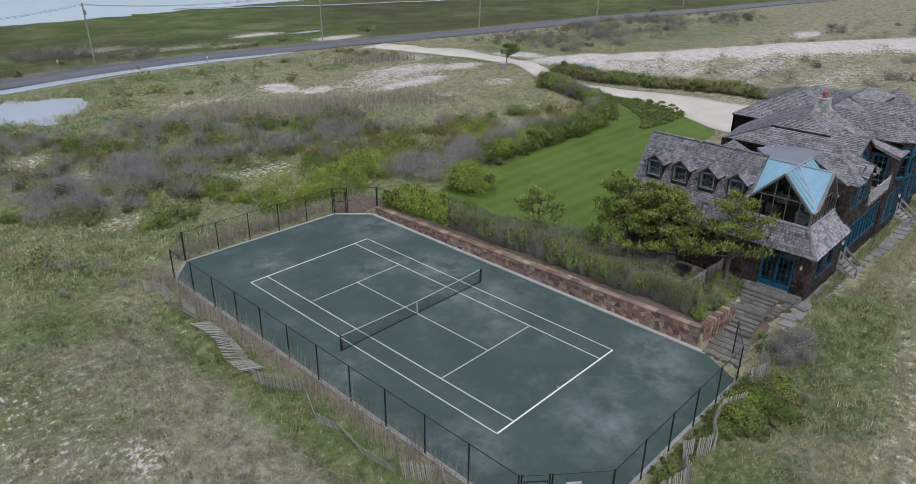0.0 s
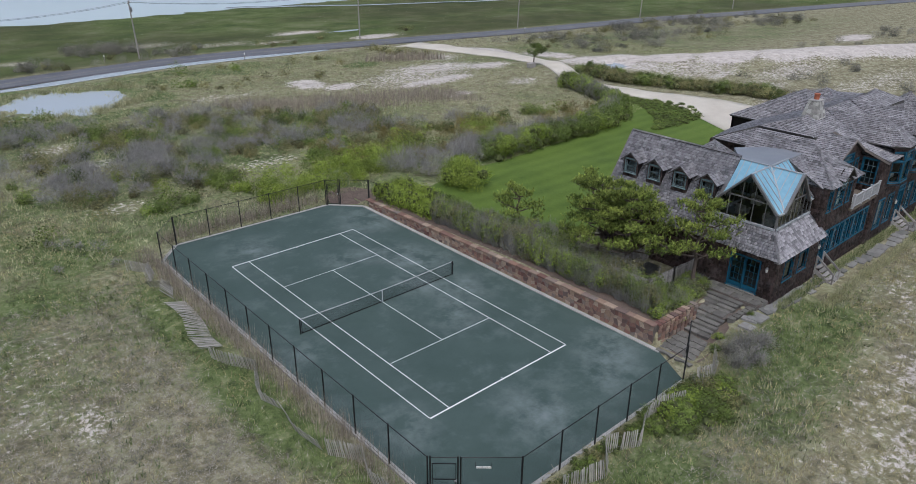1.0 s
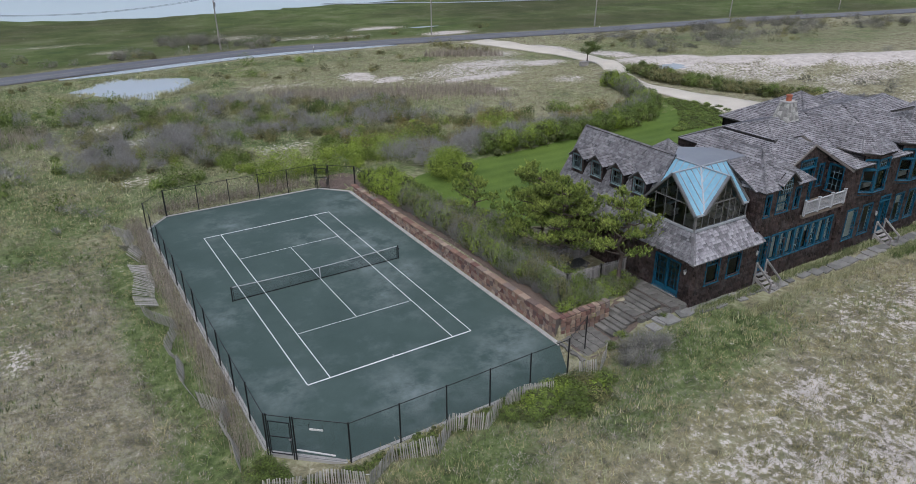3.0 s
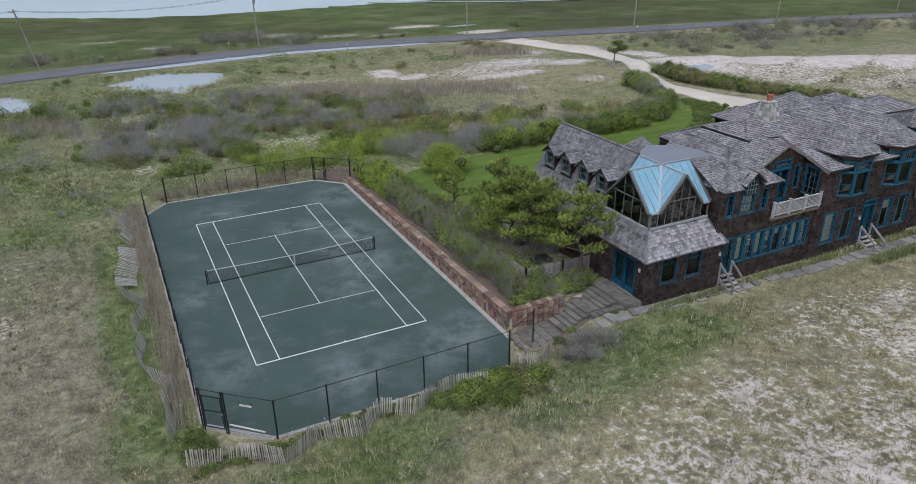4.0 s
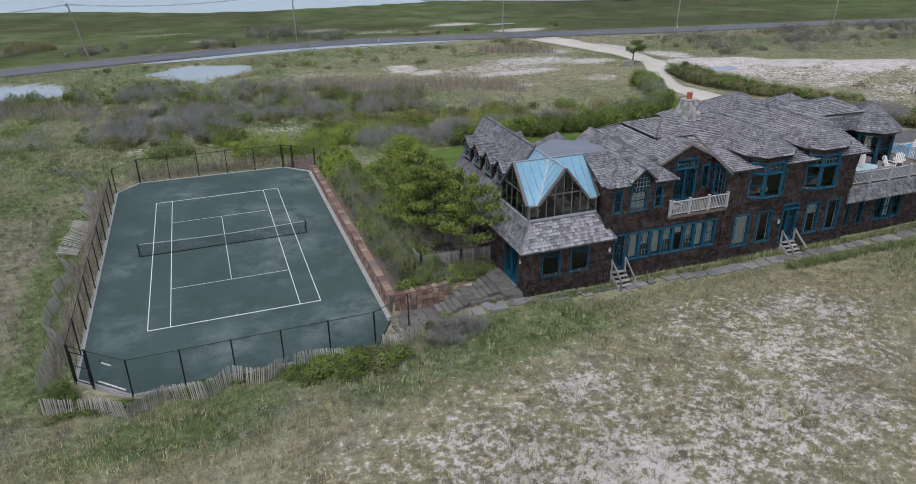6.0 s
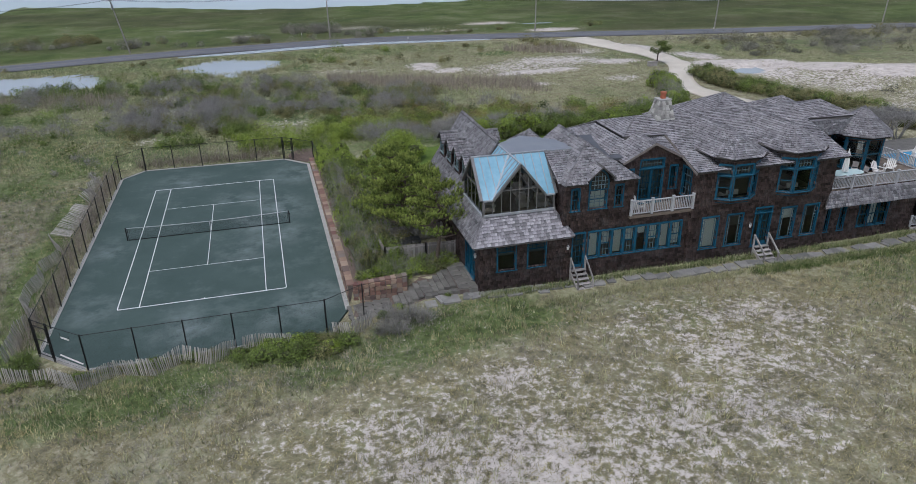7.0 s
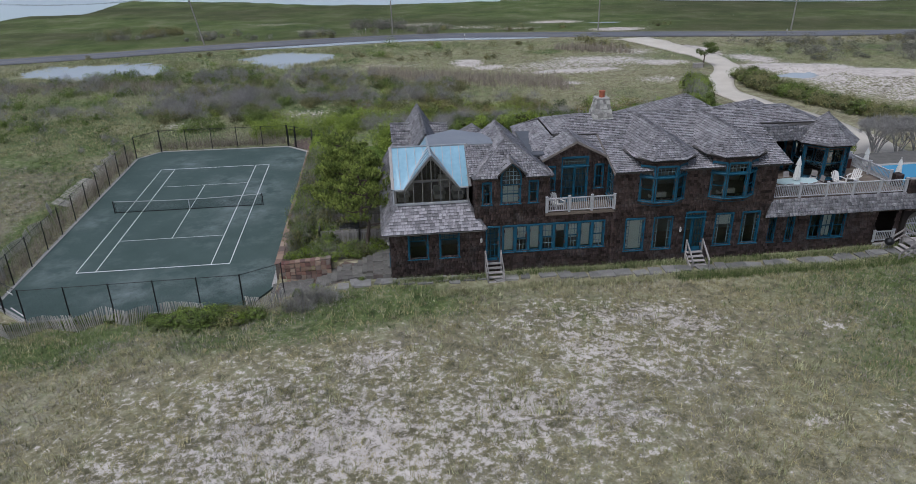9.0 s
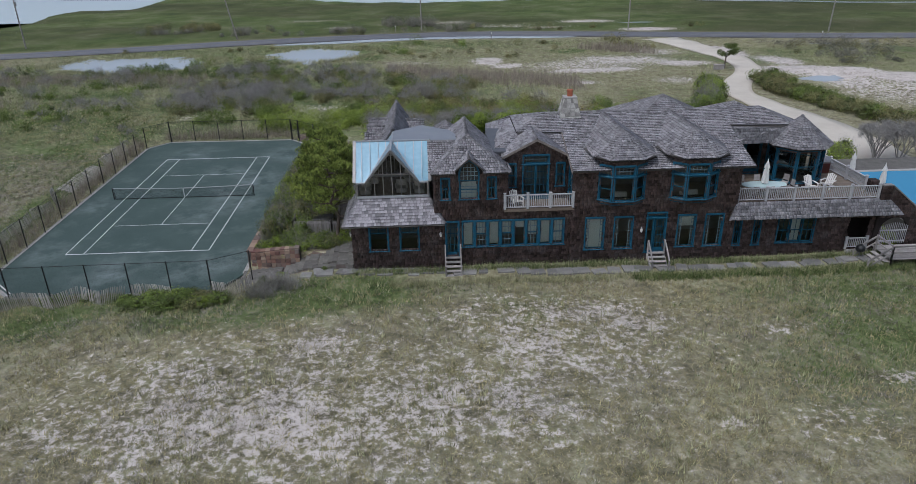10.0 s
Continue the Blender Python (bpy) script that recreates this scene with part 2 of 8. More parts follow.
M["meadow"] = leafy("meadow_grass_blade", (0.200, 0.208, 0.098), (0.450, 0.440, 0.270), 0.5, 0.7, 0.9, "tone")
M["reed"] = leafy("dry_reed", (0.200, 0.168, 0.132), (0.400, 0.350, 0.290), 0.5, 0.8, 1.6, "tone")


def glass(name, tint, rough, coat):
    m, n, l, b = nodes_of(name)
    tr = n.new("ShaderNodeBsdfTransparent")
    tr.inputs[0].default_value = (*tint, 1)
    gl = n.new("ShaderNodeBsdfGlossy")
    gl.inputs["Roughness"].default_value = rough
    gl.inputs["Color"].default_value = (0.9, 0.95, 1.0, 1)
    fr = n.new("ShaderNodeFresnel")
    fr.inputs[0].default_value = coat
    mx = n.new("ShaderNodeMixShader")
    l.new(fr.outputs[0], mx.inputs[0])
    l.new(tr.outputs[0], mx.inputs[1])
    l.new(gl.outputs[0], mx.inputs[2])
    l.new(mx.outputs[0], n["Material Output"].inputs["Surface"])
    return m


M["glass"] = glass("window_glass", (0.84, 0.88, 0.86), 0.02, 1.6)
M["glasswall"] = glass("tinted_wall_glass", (0.66, 0.67, 0.66), 0.02, 1.7)
M["darkglass"] = surface("dark_window_glass", (0.012, 0.018, 0.022), (0.02, 0.028, 0.034), 1, 10, 0.05, 0, spec=0.8)
M["skyglass"] = surface("reflective_blue_roof_glass", (0.16, 0.33, 0.44), (0.26, 0.45, 0.56), 0.5, 3, 0.35, 0, metal=0.0, spec=0.5)


def water(name, base_tint, rough, scale):
    m, n, l, b = nodes_of(name)
    co = coords(n, l)
    b.inputs["Base Color"].default_value = (*base_tint, 1)
    b.inputs["Roughness"].default_value = rough
    b.inputs["IOR"].default_value = 1.33
    bp = n.new("ShaderNodeBump")
    bp.inputs["Strength"].default_value, bp.inputs["Distance"].default_value = 0.15, 0.05
    l.new(noise_tex(n, l, co, scale, 4), bp.inputs["Height"])
    l.new(bp.outputs[0], b.inputs["Normal"])
    return m


# pond and bay bases hold the pale sky's reflection as colour
M["water"] = water("pond_water_sky_tint", (0.40, 0.44, 0.47), 0.10, 0.8)
M["sea"] = water("bay_water_sky_tint", (0.52, 0.60, 0.62), 0.25, 0.2)
M["poolwater"] = water("pool_water", (0.05, 0.25, 0.42), 0.08, 1.5)


def net_cloth(name, pitch, wire, col):
    """A see-through mesh of crossed wires, at its real pitch."""
    m, n, l, b = nodes_of(name)
    co = coords(n, l)
    sep = n.new("ShaderNodeSeparateXYZ")
    l.new(co, sep.inputs[0])
    hit = []
    for sign in (1, -1):
        s = mathn(n, l, "ADD", sep.outputs[0], mathn(n, l, "MULTIPLY", sep.outputs[2], sign))
        f = mathn(n, l, "FRACT", mathn(n, l, "DIVIDE", s, pitch))
        hit.append(mathn(n, l, "LESS_THAN", f, wire))
    f = mathn(n, l, "MAXIMUM", *hit)
    tr = n.new("ShaderNodeBsdfTransparent")
    b.inputs["Base Color"].default_value = (*col, 1)
    b.inputs["Roughness"].default_value = 0.6
    mx = n.new("ShaderNodeMixShader")
    l.new(f, mx.inputs[0])
    l.new(tr.outputs[0], mx.inputs[1])
    l.new(b.outputs[0], mx.inputs[2])
    l.new(mx.outputs[0], n["Material Output"].inputs["Surface"])
    return m


M["chainlink"] = net_cloth("black_chain_link", 0.07, 0.045, (0.012, 0.012, 0.013))
M["tennisnet"] = net_cloth("black_tennis_netting", 0.045, 0.10, (0.012, 0.012, 0.013))


def ground_material():
    m, n, l, b = nodes_of("dune_ground")
    co = coords(n, l)

    def attr(a):
        x = n.new("ShaderNodeAttribute")
        x.attribute_name = a
        return x.outputs["Fac"]
    fine = noise_tex(n, l, co, 2.6, 7, 0.72)
    mid = noise_tex(n, l, co, 0.7, 6, 0.7)
    broad = noise_tex(n, l, co, 0.09, 6, 0.7)
    blend = mathn(n, l, "ADD", mathn(n, l, "MULTIPLY", fine, 0.45), mathn(n, l, "MULTIPLY", mid, 0.55))
    dry = ramp(n, l, blend, [(0.40, (0.115, 0.106, 0.066)), (0.49, (0.222, 0.203, 0.126)), (0.58, (0.395, 0.360, 0.265))])
    lush = ramp(n, l, blend, [(0.40, (0.034, 0.052, 0.017)), (0.51, (0.105, 0.138, 0.050)), (0.62, (0.215, 0.228, 0.120))])
    marsh = ramp(n, l, mathn(n, l, "ADD", mathn(n, l, "MULTIPLY", broad, 0.7), mathn(n, l, "MULTIPLY", fine, 0.3)), [(0.36, (0.042, 0.066, 0.019)), (0.5, (0.088, 0.115, 0.037)), (0.62, (0.150, 0.158, 0.082))])
    wide = noise_tex(n, l, coords(n, l, (0.5, 1, 1)), 0.022, 5, 0.65)
    marsh = mix(n, l, ramp(n, l, wide, [(0.42, (0, 0, 0)), (0.58, (1, 1, 1))]), marsh, mix(n, l, 0.55, marsh, (0.050, 0.044, 0.026)))
    sand = ramp(n, l, blend, [(0.38, (0.34, 0.306, 0.272)), (0.5, (0.48, 0.436, 0.398)), (0.62, (0.61, 0.562, 0.522))])
    g = mathn(n, l, "ADD", attr("green"), mathn(n, l, "MULTIPLY", mathn(n, l, "SUBTRACT", mid, 0.5), 1.2))
    col = mix(n, l, ramp(n, l, g, [(0.3, (0, 0, 0)), (0.7, (1, 1, 1))]), dry, lush)
    col = mix(n, l, attr("marsh"), col, marsh)
    grit = mathn(n, l, "ADD", mathn(n, l, "MULTIPLY", fine, 0.85), mathn(n, l, "MULTIPLY", mid, 0.15))
    s = mathn(n, l, "ADD", attr("sand"), mathn(n, l, "MULTIPLY", mathn(n, l, "SUBTRACT", grit, 0.5), 3.7))
    col = mix(n, l, ramp(n, l, s, [(0.44, (0, 0, 0)), (0.72, (1, 1, 1))]), col, sand)
    l.new(col, b.inputs["Base Color"])
    b.inputs["Roughness"].default_value = 0.95
    b.inputs["Specular IOR Level"].default_value = 0.15
    bp = n.new("ShaderNodeBump")
    bp.inputs["Strength"].default_value, bp.inputs["Distance"].default_value = 0.8, 0.12
    l.new(blend, bp.inputs["Height"])
    l.new(bp.outputs[0], b.inputs["Normal"])
    return m


M["ground"] = ground_material()

# ---- mesh helpers ----
def mesh_of(name, verts, faces, material, smooth=False):
    me = bpy.data.meshes.new(name)
    me.from_pydata([tuple(v) for v in verts], [], [tuple(f) for f in faces])
    me.materials.append(material)
    if smooth:
        me.polygons.foreach_set("use_smooth", [True] * len(me.polygons))
    me.update()
    return me


def fast_mesh(name, verts, quads, material, tris=False):
    """A large mesh from arrays: verts (n, 3), faces (m, 4) or (m, 3)."""
    me = bpy.data.meshes.new(name)
    verts, quads = np.asarray(verts, np.float32), np.asarray(quads, np.int32)
    k = quads.shape[1]
    me.vertices.add(len(verts))
    me.vertices.foreach_set("co", verts.ravel())
    me.loops.add(quads.size)
    me.loops.foreach_set("vertex_index", quads.ravel())
    me.polygons.add(len(quads))
    me.polygons.foreach_set("loop_start", np.arange(0, quads.size, k, dtype=np.int32))
    me.update(calc_edges=True)
    me.materials.append(material)
    return me


def part(name, bm, material, parent, label="", at=None):
    """Links a bmesh or a mesh as one mesh object under a thing or a part."""
    if isinstance(bm, bmesh.types.BMesh):
        me = bpy.data.meshes.new(name)
        bm.to_mesh(me)
        bm.free()
        me.materials.append(material)
    else:
        me = bm
    ob = new(name, me)
    ob.parent = parent
    if at is not None:
        ob.matrix_basis = at
    return tagged(ob, label) if label else ob


def thing(name, x, y, z, label, category, group="", kind="", turn=0.0):
    ob = new(name)
    ob.empty_display_size = 0.2
    ob.matrix_basis = pose(x, y, z, 0, 0, turn)
    return tagged(ob, label, category, group, kind)


def lone(name, me, label, category, kind="", group="", at=None):
    ob = new(name, me)
    if at is not None:
        ob.matrix_basis = at
    return tagged(ob, label, category, group, kind)


def box(bm, x0, x1, y0, y1, z0, z1, bevel=0.0, m=None):
    g = bmesh.ops.create_cube(bm, size=1)
    mat4 = Matrix.LocRotScale(((x0 + x1) / 2, (y0 + y1) / 2, (z0 + z1) / 2), None, (abs(x1 - x0), abs(y1 - y0), abs(z1 - z0)))
    bmesh.ops.transform(bm, matrix=(m @ mat4) if m else mat4, verts=g["verts"])
    if bevel:
        es = list({e for v in g["verts"] for e in v.link_edges})
        bmesh.ops.bevel(bm, geom=es, offset=bevel, segments=1, affect="EDGES")
    return bm


def boxes(*specs, bevel=0.0):
    bm = bmesh.new()
    for s in specs:
        box(bm, *s, bevel=bevel)
    return bm


def rod(bm, a, b, r, r2=None, seg=8):
    a, b = Vector(a), Vector(b)
    d = b - a
    g = bmesh.ops.create_cone(bm, cap_ends=True, segments=seg, radius1=r, radius2=r if r2 is None else r2, depth=d.length)
    bmesh.ops.transform(bm, matrix=Matrix.Translation((a + b) / 2) @ d.to_track_quat("Z", "Y").to_matrix().to_4x4(), verts=g["verts"])
    return bm


def beam(bm, a, b, w, h):
    """A square bar from a to b."""
    a, b = Vector(a), Vector(b)
    d = b - a
    g = bmesh.ops.create_cube(bm, size=1)
    rot = d.to_track_quat("X", "Z").to_matrix().to_4x4()
    bmesh.ops.transform(bm, matrix=Matrix.Translation((a + b) / 2) @ rot @ Matrix.Diagonal((d.length, w, h, 1)), verts=g["verts"])
    return bm


def slab(bm, pts, thick, along=None):
    """A flat polygon given as its top face, made thick downwards along its normal."""
    pts = [Vector(p) for p in pts]
    nrm = along or (pts[1] - pts[0]).cross(pts[2] - pts[0]).normalized()
    if along is None and nrm.z < -0.001:
        nrm = -nrm
    top = [bm.verts.new(p) for p in pts]
    low = [bm.verts.new(p - nrm * thick) for p in pts]
    bm.faces.new(top)
    bm.faces.new(low[::-1])
    k = len(pts)
    for i in range(k):
        bm.faces.new((top[i], low[i], low[(i + 1) % k], top[(i + 1) % k]))
    bmesh.ops.recalc_face_normals(bm, faces=bm.faces[:])
    return bm


def sstep(a, b, v):
    t = np.clip((np.asarray(v, float) - a) / (b - a), 0, 1)
    return t * t * (3 - 2 * t)


def wave(x, y, s, seed):
    """Cheap smooth unevenness from crossed sines, about -1 to 1."""
    r = random.Random(seed)
    out = 0
    for k in range(6):
        a, f, p = r.uniform(0, 6.3), s * r.uniform(0.6, 2.4), r.uniform(0, 6.3)
        out = out + np.sin((np.cos(a) * x + np.sin(a) * y) * f + p) / 3.0
    return out


# ---- ground: one sheet from the dune to the far shore ----
POOLS = [(0.4, 81.6, 10.2, 7.8, -1.02), (-33, 75.5, 14, 8.0, -1.02), (77, 104.5, 4.5, 2.0, -1.1), (82.5, 43.6, 3.2, 2.2, 0.05), (76, 121, 6, 1.2, -1.3), (118, 82, 22, 2.0, -1.1)]
ROAD = [(-400, 40), (-200, 66), (-90, 83), (-41, 92.6), (-22, 97.6), (0, 101.9), (14, 103.7), (26, 104.6), (38, 103.9), (50, 102.2), (63, 99.8), (78, 97.0), (107, 90.8), (130, 87.4), (155, 83.6), (191, 74.5), (260, 60), (420, 20)]
COURT = [(-9.0, 16.3), (-7.15, 18.4), (6.85, 18.1), (9.2, 15.6), (9.2, -16.2), (7.8, -18.7), (-6.0, -18.7), (-9.0, -16.0)]


def height(x, y):
    x, y = np.asarray(x, float), np.asarray(y, float)
    back = 1.3 - 0.55 * sstep(-10, 15, y) - 0.5 * sstep(12, 32, y)
    behind = sstep(9.5, 9.8, x) * sstep(-15.75, -15.55, y) * (1 - sstep(14, 17, y))
    slope = sstep(8.5, 16, x)
    east = np.maximum(behind, slope)
    west = 0.12 + 0.25 * sstep(-10, -20, x)
    front = 0.15 + 0.95 * sstep(-19.5, -27, y) * sstep(-16, 8, x) + 0.30 * sstep(-19.5, -27, y)
    front = front + 0.35 * sstep(-28, -45, y)
    z = np.where(y < -19.5, front, west)
    z = z + (back - z) * east * (1 - 0.2 * sstep(-19, -30, y)) * (y > -90)
    z = z + 0.35 * sstep(-26, -38, y) * east
    z = z - 1.15 * sstep(35, 90, y) - 0.35 * sstep(100, 150, y) - 1.2 * sstep(172, 200, y - 0.05 * (x - 24) - 0.45 * np.maximum(20 - x, 0) * (x > -70)) * (x < 220)
    z = z + 1.8 * np.exp(-(((x - 128) / 40) ** 2 + ((y - 18 + 0.6 * (x - 128)) / 9) ** 2))
    z = z + 0.10 * wave(x, y, 0.35, 3) * sstep(0, 6, np.maximum(np.abs(x) - 8, np.abs(y) - 17)) + 0.25 * wave(x, y, 0.08, 4) * sstep(20, 60, np.abs(y)) * (1 - sstep(90, 120, y))
    z = z - 2.0 * sstep(-80, -97, x + 0.15 * (y - 132)) * sstep(126, 140, y)
    for px, py, rx, ry, lev in POOLS:
        d2 = (((x - px) / rx) ** 2 + ((y - py) / ry) ** 2) * np.maximum(0.3, 1 + 0.38 * wave(x, y, 0.28, 23) + 0.28 * wave(x, y, 0.9, 24))
        z = z + (lev + 0.14 + 0.03 * wave(x, y, 0.5, 21) - z) * np.exp(-(d2 / 3.0) ** 3)
        z = z - 0.45 * np.exp(-d2 ** 1.5 * 1.1) * (1 + 0.5 * wave(x, y, 0.30, 22))
    dr = np.abs(y - np.interp(x, [p[0] for p in ROAD], [p[1] for p in ROAD]))
    z = z + (-0.98 - z) * (1 - sstep(7.6, 11.0, dr)) * (1 - sstep(200, 300, np.abs(x - 60)))
    flight = np.interp(x, [9.5, 12.3, 14.1, 15.5, 16.4], [-0.05, 0.12, 0.78, 0.95, 1.3])
    near = sstep(9.4, 9.9, x) * (1 - sstep(16.0, 16.5, x)) * sstep(-18.5, -17.7, y) * (1 - sstep(-15.9, -15.5, y))
    z = z + (np.minimum(z, flight) - z) * near
    inside = (np.abs(x) < 9.45) & (np.abs(y) < 18.6)
    return np.where(inside, -0.15, z)


def blobs(x, y, spots):
    """Strength of soft-edged patches (x, y, radius along x, radius along y, strength)."""
    v = np.zeros_like(np.asarray(x, float))
    for px, py, rx, ry, s in spots:
        v = np.maximum(v, s * np.exp(-(((x - px) / rx) ** 2 + ((y - py) / ry) ** 2) ** 1.5))
    return v


SAND = [(16.5, -34.5, 16, 8.5, .58), (9, -30.3, 4, 1.6, .55), (17, -32.5, 7, 4.5, .55), (16.5, -28.3, 4, 1.8, .62), (18, -37.5, 8, 5, .42), (24.5, -33, 5, 4, .60), (13.5, -35, 4, 2.2, .66), (31.8, -25.4, 4.5, 2.0, .66), (27, -23.8, 2.6, 1.3, .5), (34.5, -27.2, 3, 1.6, .6), (3, -30.2, 2.2, .9, .5), (5, -35.5, 4, 1.8, .45), (36.8, -37, 1.3, .7, .8), (42.8, -28.4, 2.2, .8, .55), (46.4, -33.6, 1.6, .8, .6), (41.5, -37.4, 3, 2, .4), (30, -30, 9, 4, .56), (29, -25.5, 8, 3, .5), (33, -45, 30, 5, .25),
        (-21, 8, 4, 5, .28), (-19, -1, 1.4, 2.0, .5), (-23, 2, 4, 5, .3), (-8, 29.5, 3, 2, .45), (8, 33.5, 4, 2, .45), (-8, 54, 5, 3, .5), (-6, 44, 5, 2.5, .5),
        (34, 68.5, 3.2, 4.5, 1.0), (37, 62.5, 3.2, 2.6, .95), (49, 54.5, 8, 2.8, .98), (55, 55, 4, 2.5, .95), (67, 60, 6, 3, 1.0), (46, 44.5, 3.5, 1.3, .95), (61, 45.3, 4, 3, .62), (66, 73, 6, 4, .65), (20, 68, 8, 3, .45), (58, 64, 12, 6, .78), (50, 60, 14, 8, .6),
        (80.5, 73, 2.4, 9, 1.1), (84, 60, 3.4, 7, 1.1), (82.5, 50, 6, 4.5, 1.1), (88, 45.5, 6, 4.5, 1.5), (95, 39.5, 6.5, 4.6, 1.6), (104, 32.5, 8, 5.0, 1.6), (114, 26, 8.5, 5.2, 1.6), (124, 20, 9, 5.8, 1.6), (134, 14, 10, 6.2, 1.6), (148, 6, 13, 7, 1.6), (167, -3, 22, 7, 1.3), (154, 29, 8, 3, 1.3), (90, 26, 7, 2, .7), (92, 32, 15, 8, .62), (85, 40, 5, 9, .8), (101, 19, 15, 5, .6), (87, 31, 6, 1.6, .55), (86, 15, 6, 2, .55), (80, 10, 8, 3, .6), (100, 5, 25, 5, .45),
        (28, 127, 10, 5.5, .44), (42, 118, 9, 4, .44), (52, 114, 7, 2.6, .48), (64, 124, 8, 3, .85), (75, 107, 7, 3, .95), (1.5, 122, 4.5, 3, .5), (-8, 138, 10, 3, .42), (8.3, 33, 4.5, 1.6, .5)]
GREEN = [(-11.9, 0, 1.9, 19, 1.0), (-17, 15, 7, 5, .7), (-11.5, -16, 2.5, 5, .9), (4, -21.5, 11, 2.2, .9), (13, -22, 7, 3.0, 1.0), (20, -21.8, 5, 2.2, .6), (28, -24, 3, 3, .3), (-2, -23.6, 9, 2.6, .9), (8, -24.0, 8, 2.2, .8), (-28, 27, 20, 14, .75), (-26, 8, 12, 9, .6), (-22, 32, 12, 14, .35), (-20, 15, 9, 15, .45), (-12, 33, 12, 6, .6), (20, 22, 22, 8, .7), (-4, 24, 9, 5, .9), (10, 42, 26, 13, .8), (-30, 45, 18, 14, .6), (-14, 22, 5, 7, .8), (18, -22, 5, 2.6, .9), (3, 68, 9, 2.8, 1.6), (12, 77, 3, 6, 1.3), (50, 77, 4, 3, 1.2), (50, -24, 8, 3, .8), (30, 75, 30, 10, .25), (-25, 65, 30, 20, .75), (50, 40, 30, 15, .12), (56, 36, 8, 5, .35), (10, 58, 25, 10, .3), (100, 65, 50, 12, .55), (130, 50, 60, 12, .4), (52, -31, 11, 8, .75), (0, 88, 60, 8, .7)]


def sandy(x, y):
    s = blobs(x, y, SAND)
    return s * (1 + (0.22 * wave(x, y, 0.45, 91) + 0.20 * wave(x, y, 1.3, 92)) * (y < 0))


def ground_sheet():
    def axis(lo, hi, fine0, fine1, step, extra):
        c = list(np.arange(fine0, fine1, step)) + list(extra)
        for sgn, edge, end in ((-1, fine0, lo), (1, fine1, hi)):
            s, v = step, edge
            while v * sgn < end * sgn:
                s *= 1.13
                v += sgn * s
                c.append(v)
        return np.array(sorted(set(np.round(c, 3))))
    xs = axis(-2500, 2800, -42, 90, 0.8, (9.5, 9.8, *np.arange(-120, -42, 4), *np.arange(92, 260, 5)))
    ys = axis(-400, 3200, -64, 112, 0.8, (-15.75, -15.55, *np.arange(114, 224, 3)))
    gx, gy = np.meshgrid(xs, ys)
    v = np.stack([gx.ravel(), gy.ravel(), height(gx, gy).ravel()], 1)
    nx, ny = len(xs), len(ys)
    i = (np.arange(ny - 1)[:, None] * nx + np.arange(nx - 1)[None, :]).ravel()
    me = fast_mesh("ground", v, np.stack([i, i + 1, i + nx + 1, i + nx], 1), M["ground"])
    me.polygons.foreach_set("use_smooth", [True] * len(me.polygons))
    x, y = v[:, 0], v[:, 1]
    for nm, val in (("sand", sandy(x, y)), ("green", 0.32 + blobs(x, y, GREEN) * (0.5 + 0.22 * wave(x, y, 0.6, 93))), ("marsh", sstep(3.5, 8.0, y - np.interp(x, [p[0] for p in ROAD], [p[1] for p in ROAD])) * (1 - sstep(0.3, 0.6, blobs(x, y, SAND))))):
        a = me.attributes.new(nm, "FLOAT", "POINT")
        a.data.foreach_set("value", np.asarray(val, np.float32))
    ob = lone("ground", me, "dune field of dry beach grass, sand patches and salt marsh", "ground", "structure")
    return ob


ground_sheet()


def ribbon(name, line, widths, lift, material, label, category, follow=True, steps=8):
    """A strip along a smooth line on the ground."""
    pts = []
    P = [Vector((*p, 0)) for p in line]
    for k in range(len(P) - 1):
        p0, p1, p2, p3 = P[max(k - 1, 0)], P[k], P[k + 1], P[min(k + 2, len(P) - 1)]
        for s in range(steps):
            t = s / steps
            pts.append((0.5 * ((2 * p1) + (p2 - p0) * t + (2 * p0 - 5 * p1 + 4 * p2 - p3) * t * t + (3 * p1 - p0 - 3 * p2 + p3) * t ** 3), widths[k] * (1 - t) + widths[k + 1] * t))
    pts.append((P[-1], widths[-1]))
    v, f = [], []
    cols = 7
    for k, (p, w) in enumerate(pts):
        d = (pts[min(k + 1, len(pts) - 1)][0] - pts[max(k - 1, 0)][0]).normalized()
        nrm = Vector((-d.y, d.x, 0))
        row = [p + nrm * w * (c / (cols - 1) - 0.5) for c in range(cols)]
        top = max(float(height(q.x, q.y)) for q in row) if not follow else None
        for q in row:
            v.append((q.x, q.y, (float(height(q.x, q.y)) if follow else top) + lift))
    for k in range(len(pts) - 1):
        for c in range(cols - 1):
            i = k * cols + c
            f.append((i, i + 1, i + cols + 1, i + cols))
    me = mesh_of(name, v, f, material, True)
    ob = lone(name, me, label, category, "structure")
    sol = ob.modifiers.new("thick", "SOLIDIFY")
    sol.thickness, sol.offset = 0.10, -1
    return ob


ribbon("road", ROAD, [7.2] * len(ROAD), 0.06, M["asphalt"], "two-lane grey asphalt road along the marsh", "road", follow=True, steps=14)
for off in (0.1, -0.1):
    ribbon("road_line", [(x - 0.18 * off, y + off) for x, y in ROAD], [0.09] * len(ROAD), 0.066, M["road_line"], "pale centre line of the road", "marking", follow=True, steps=14)

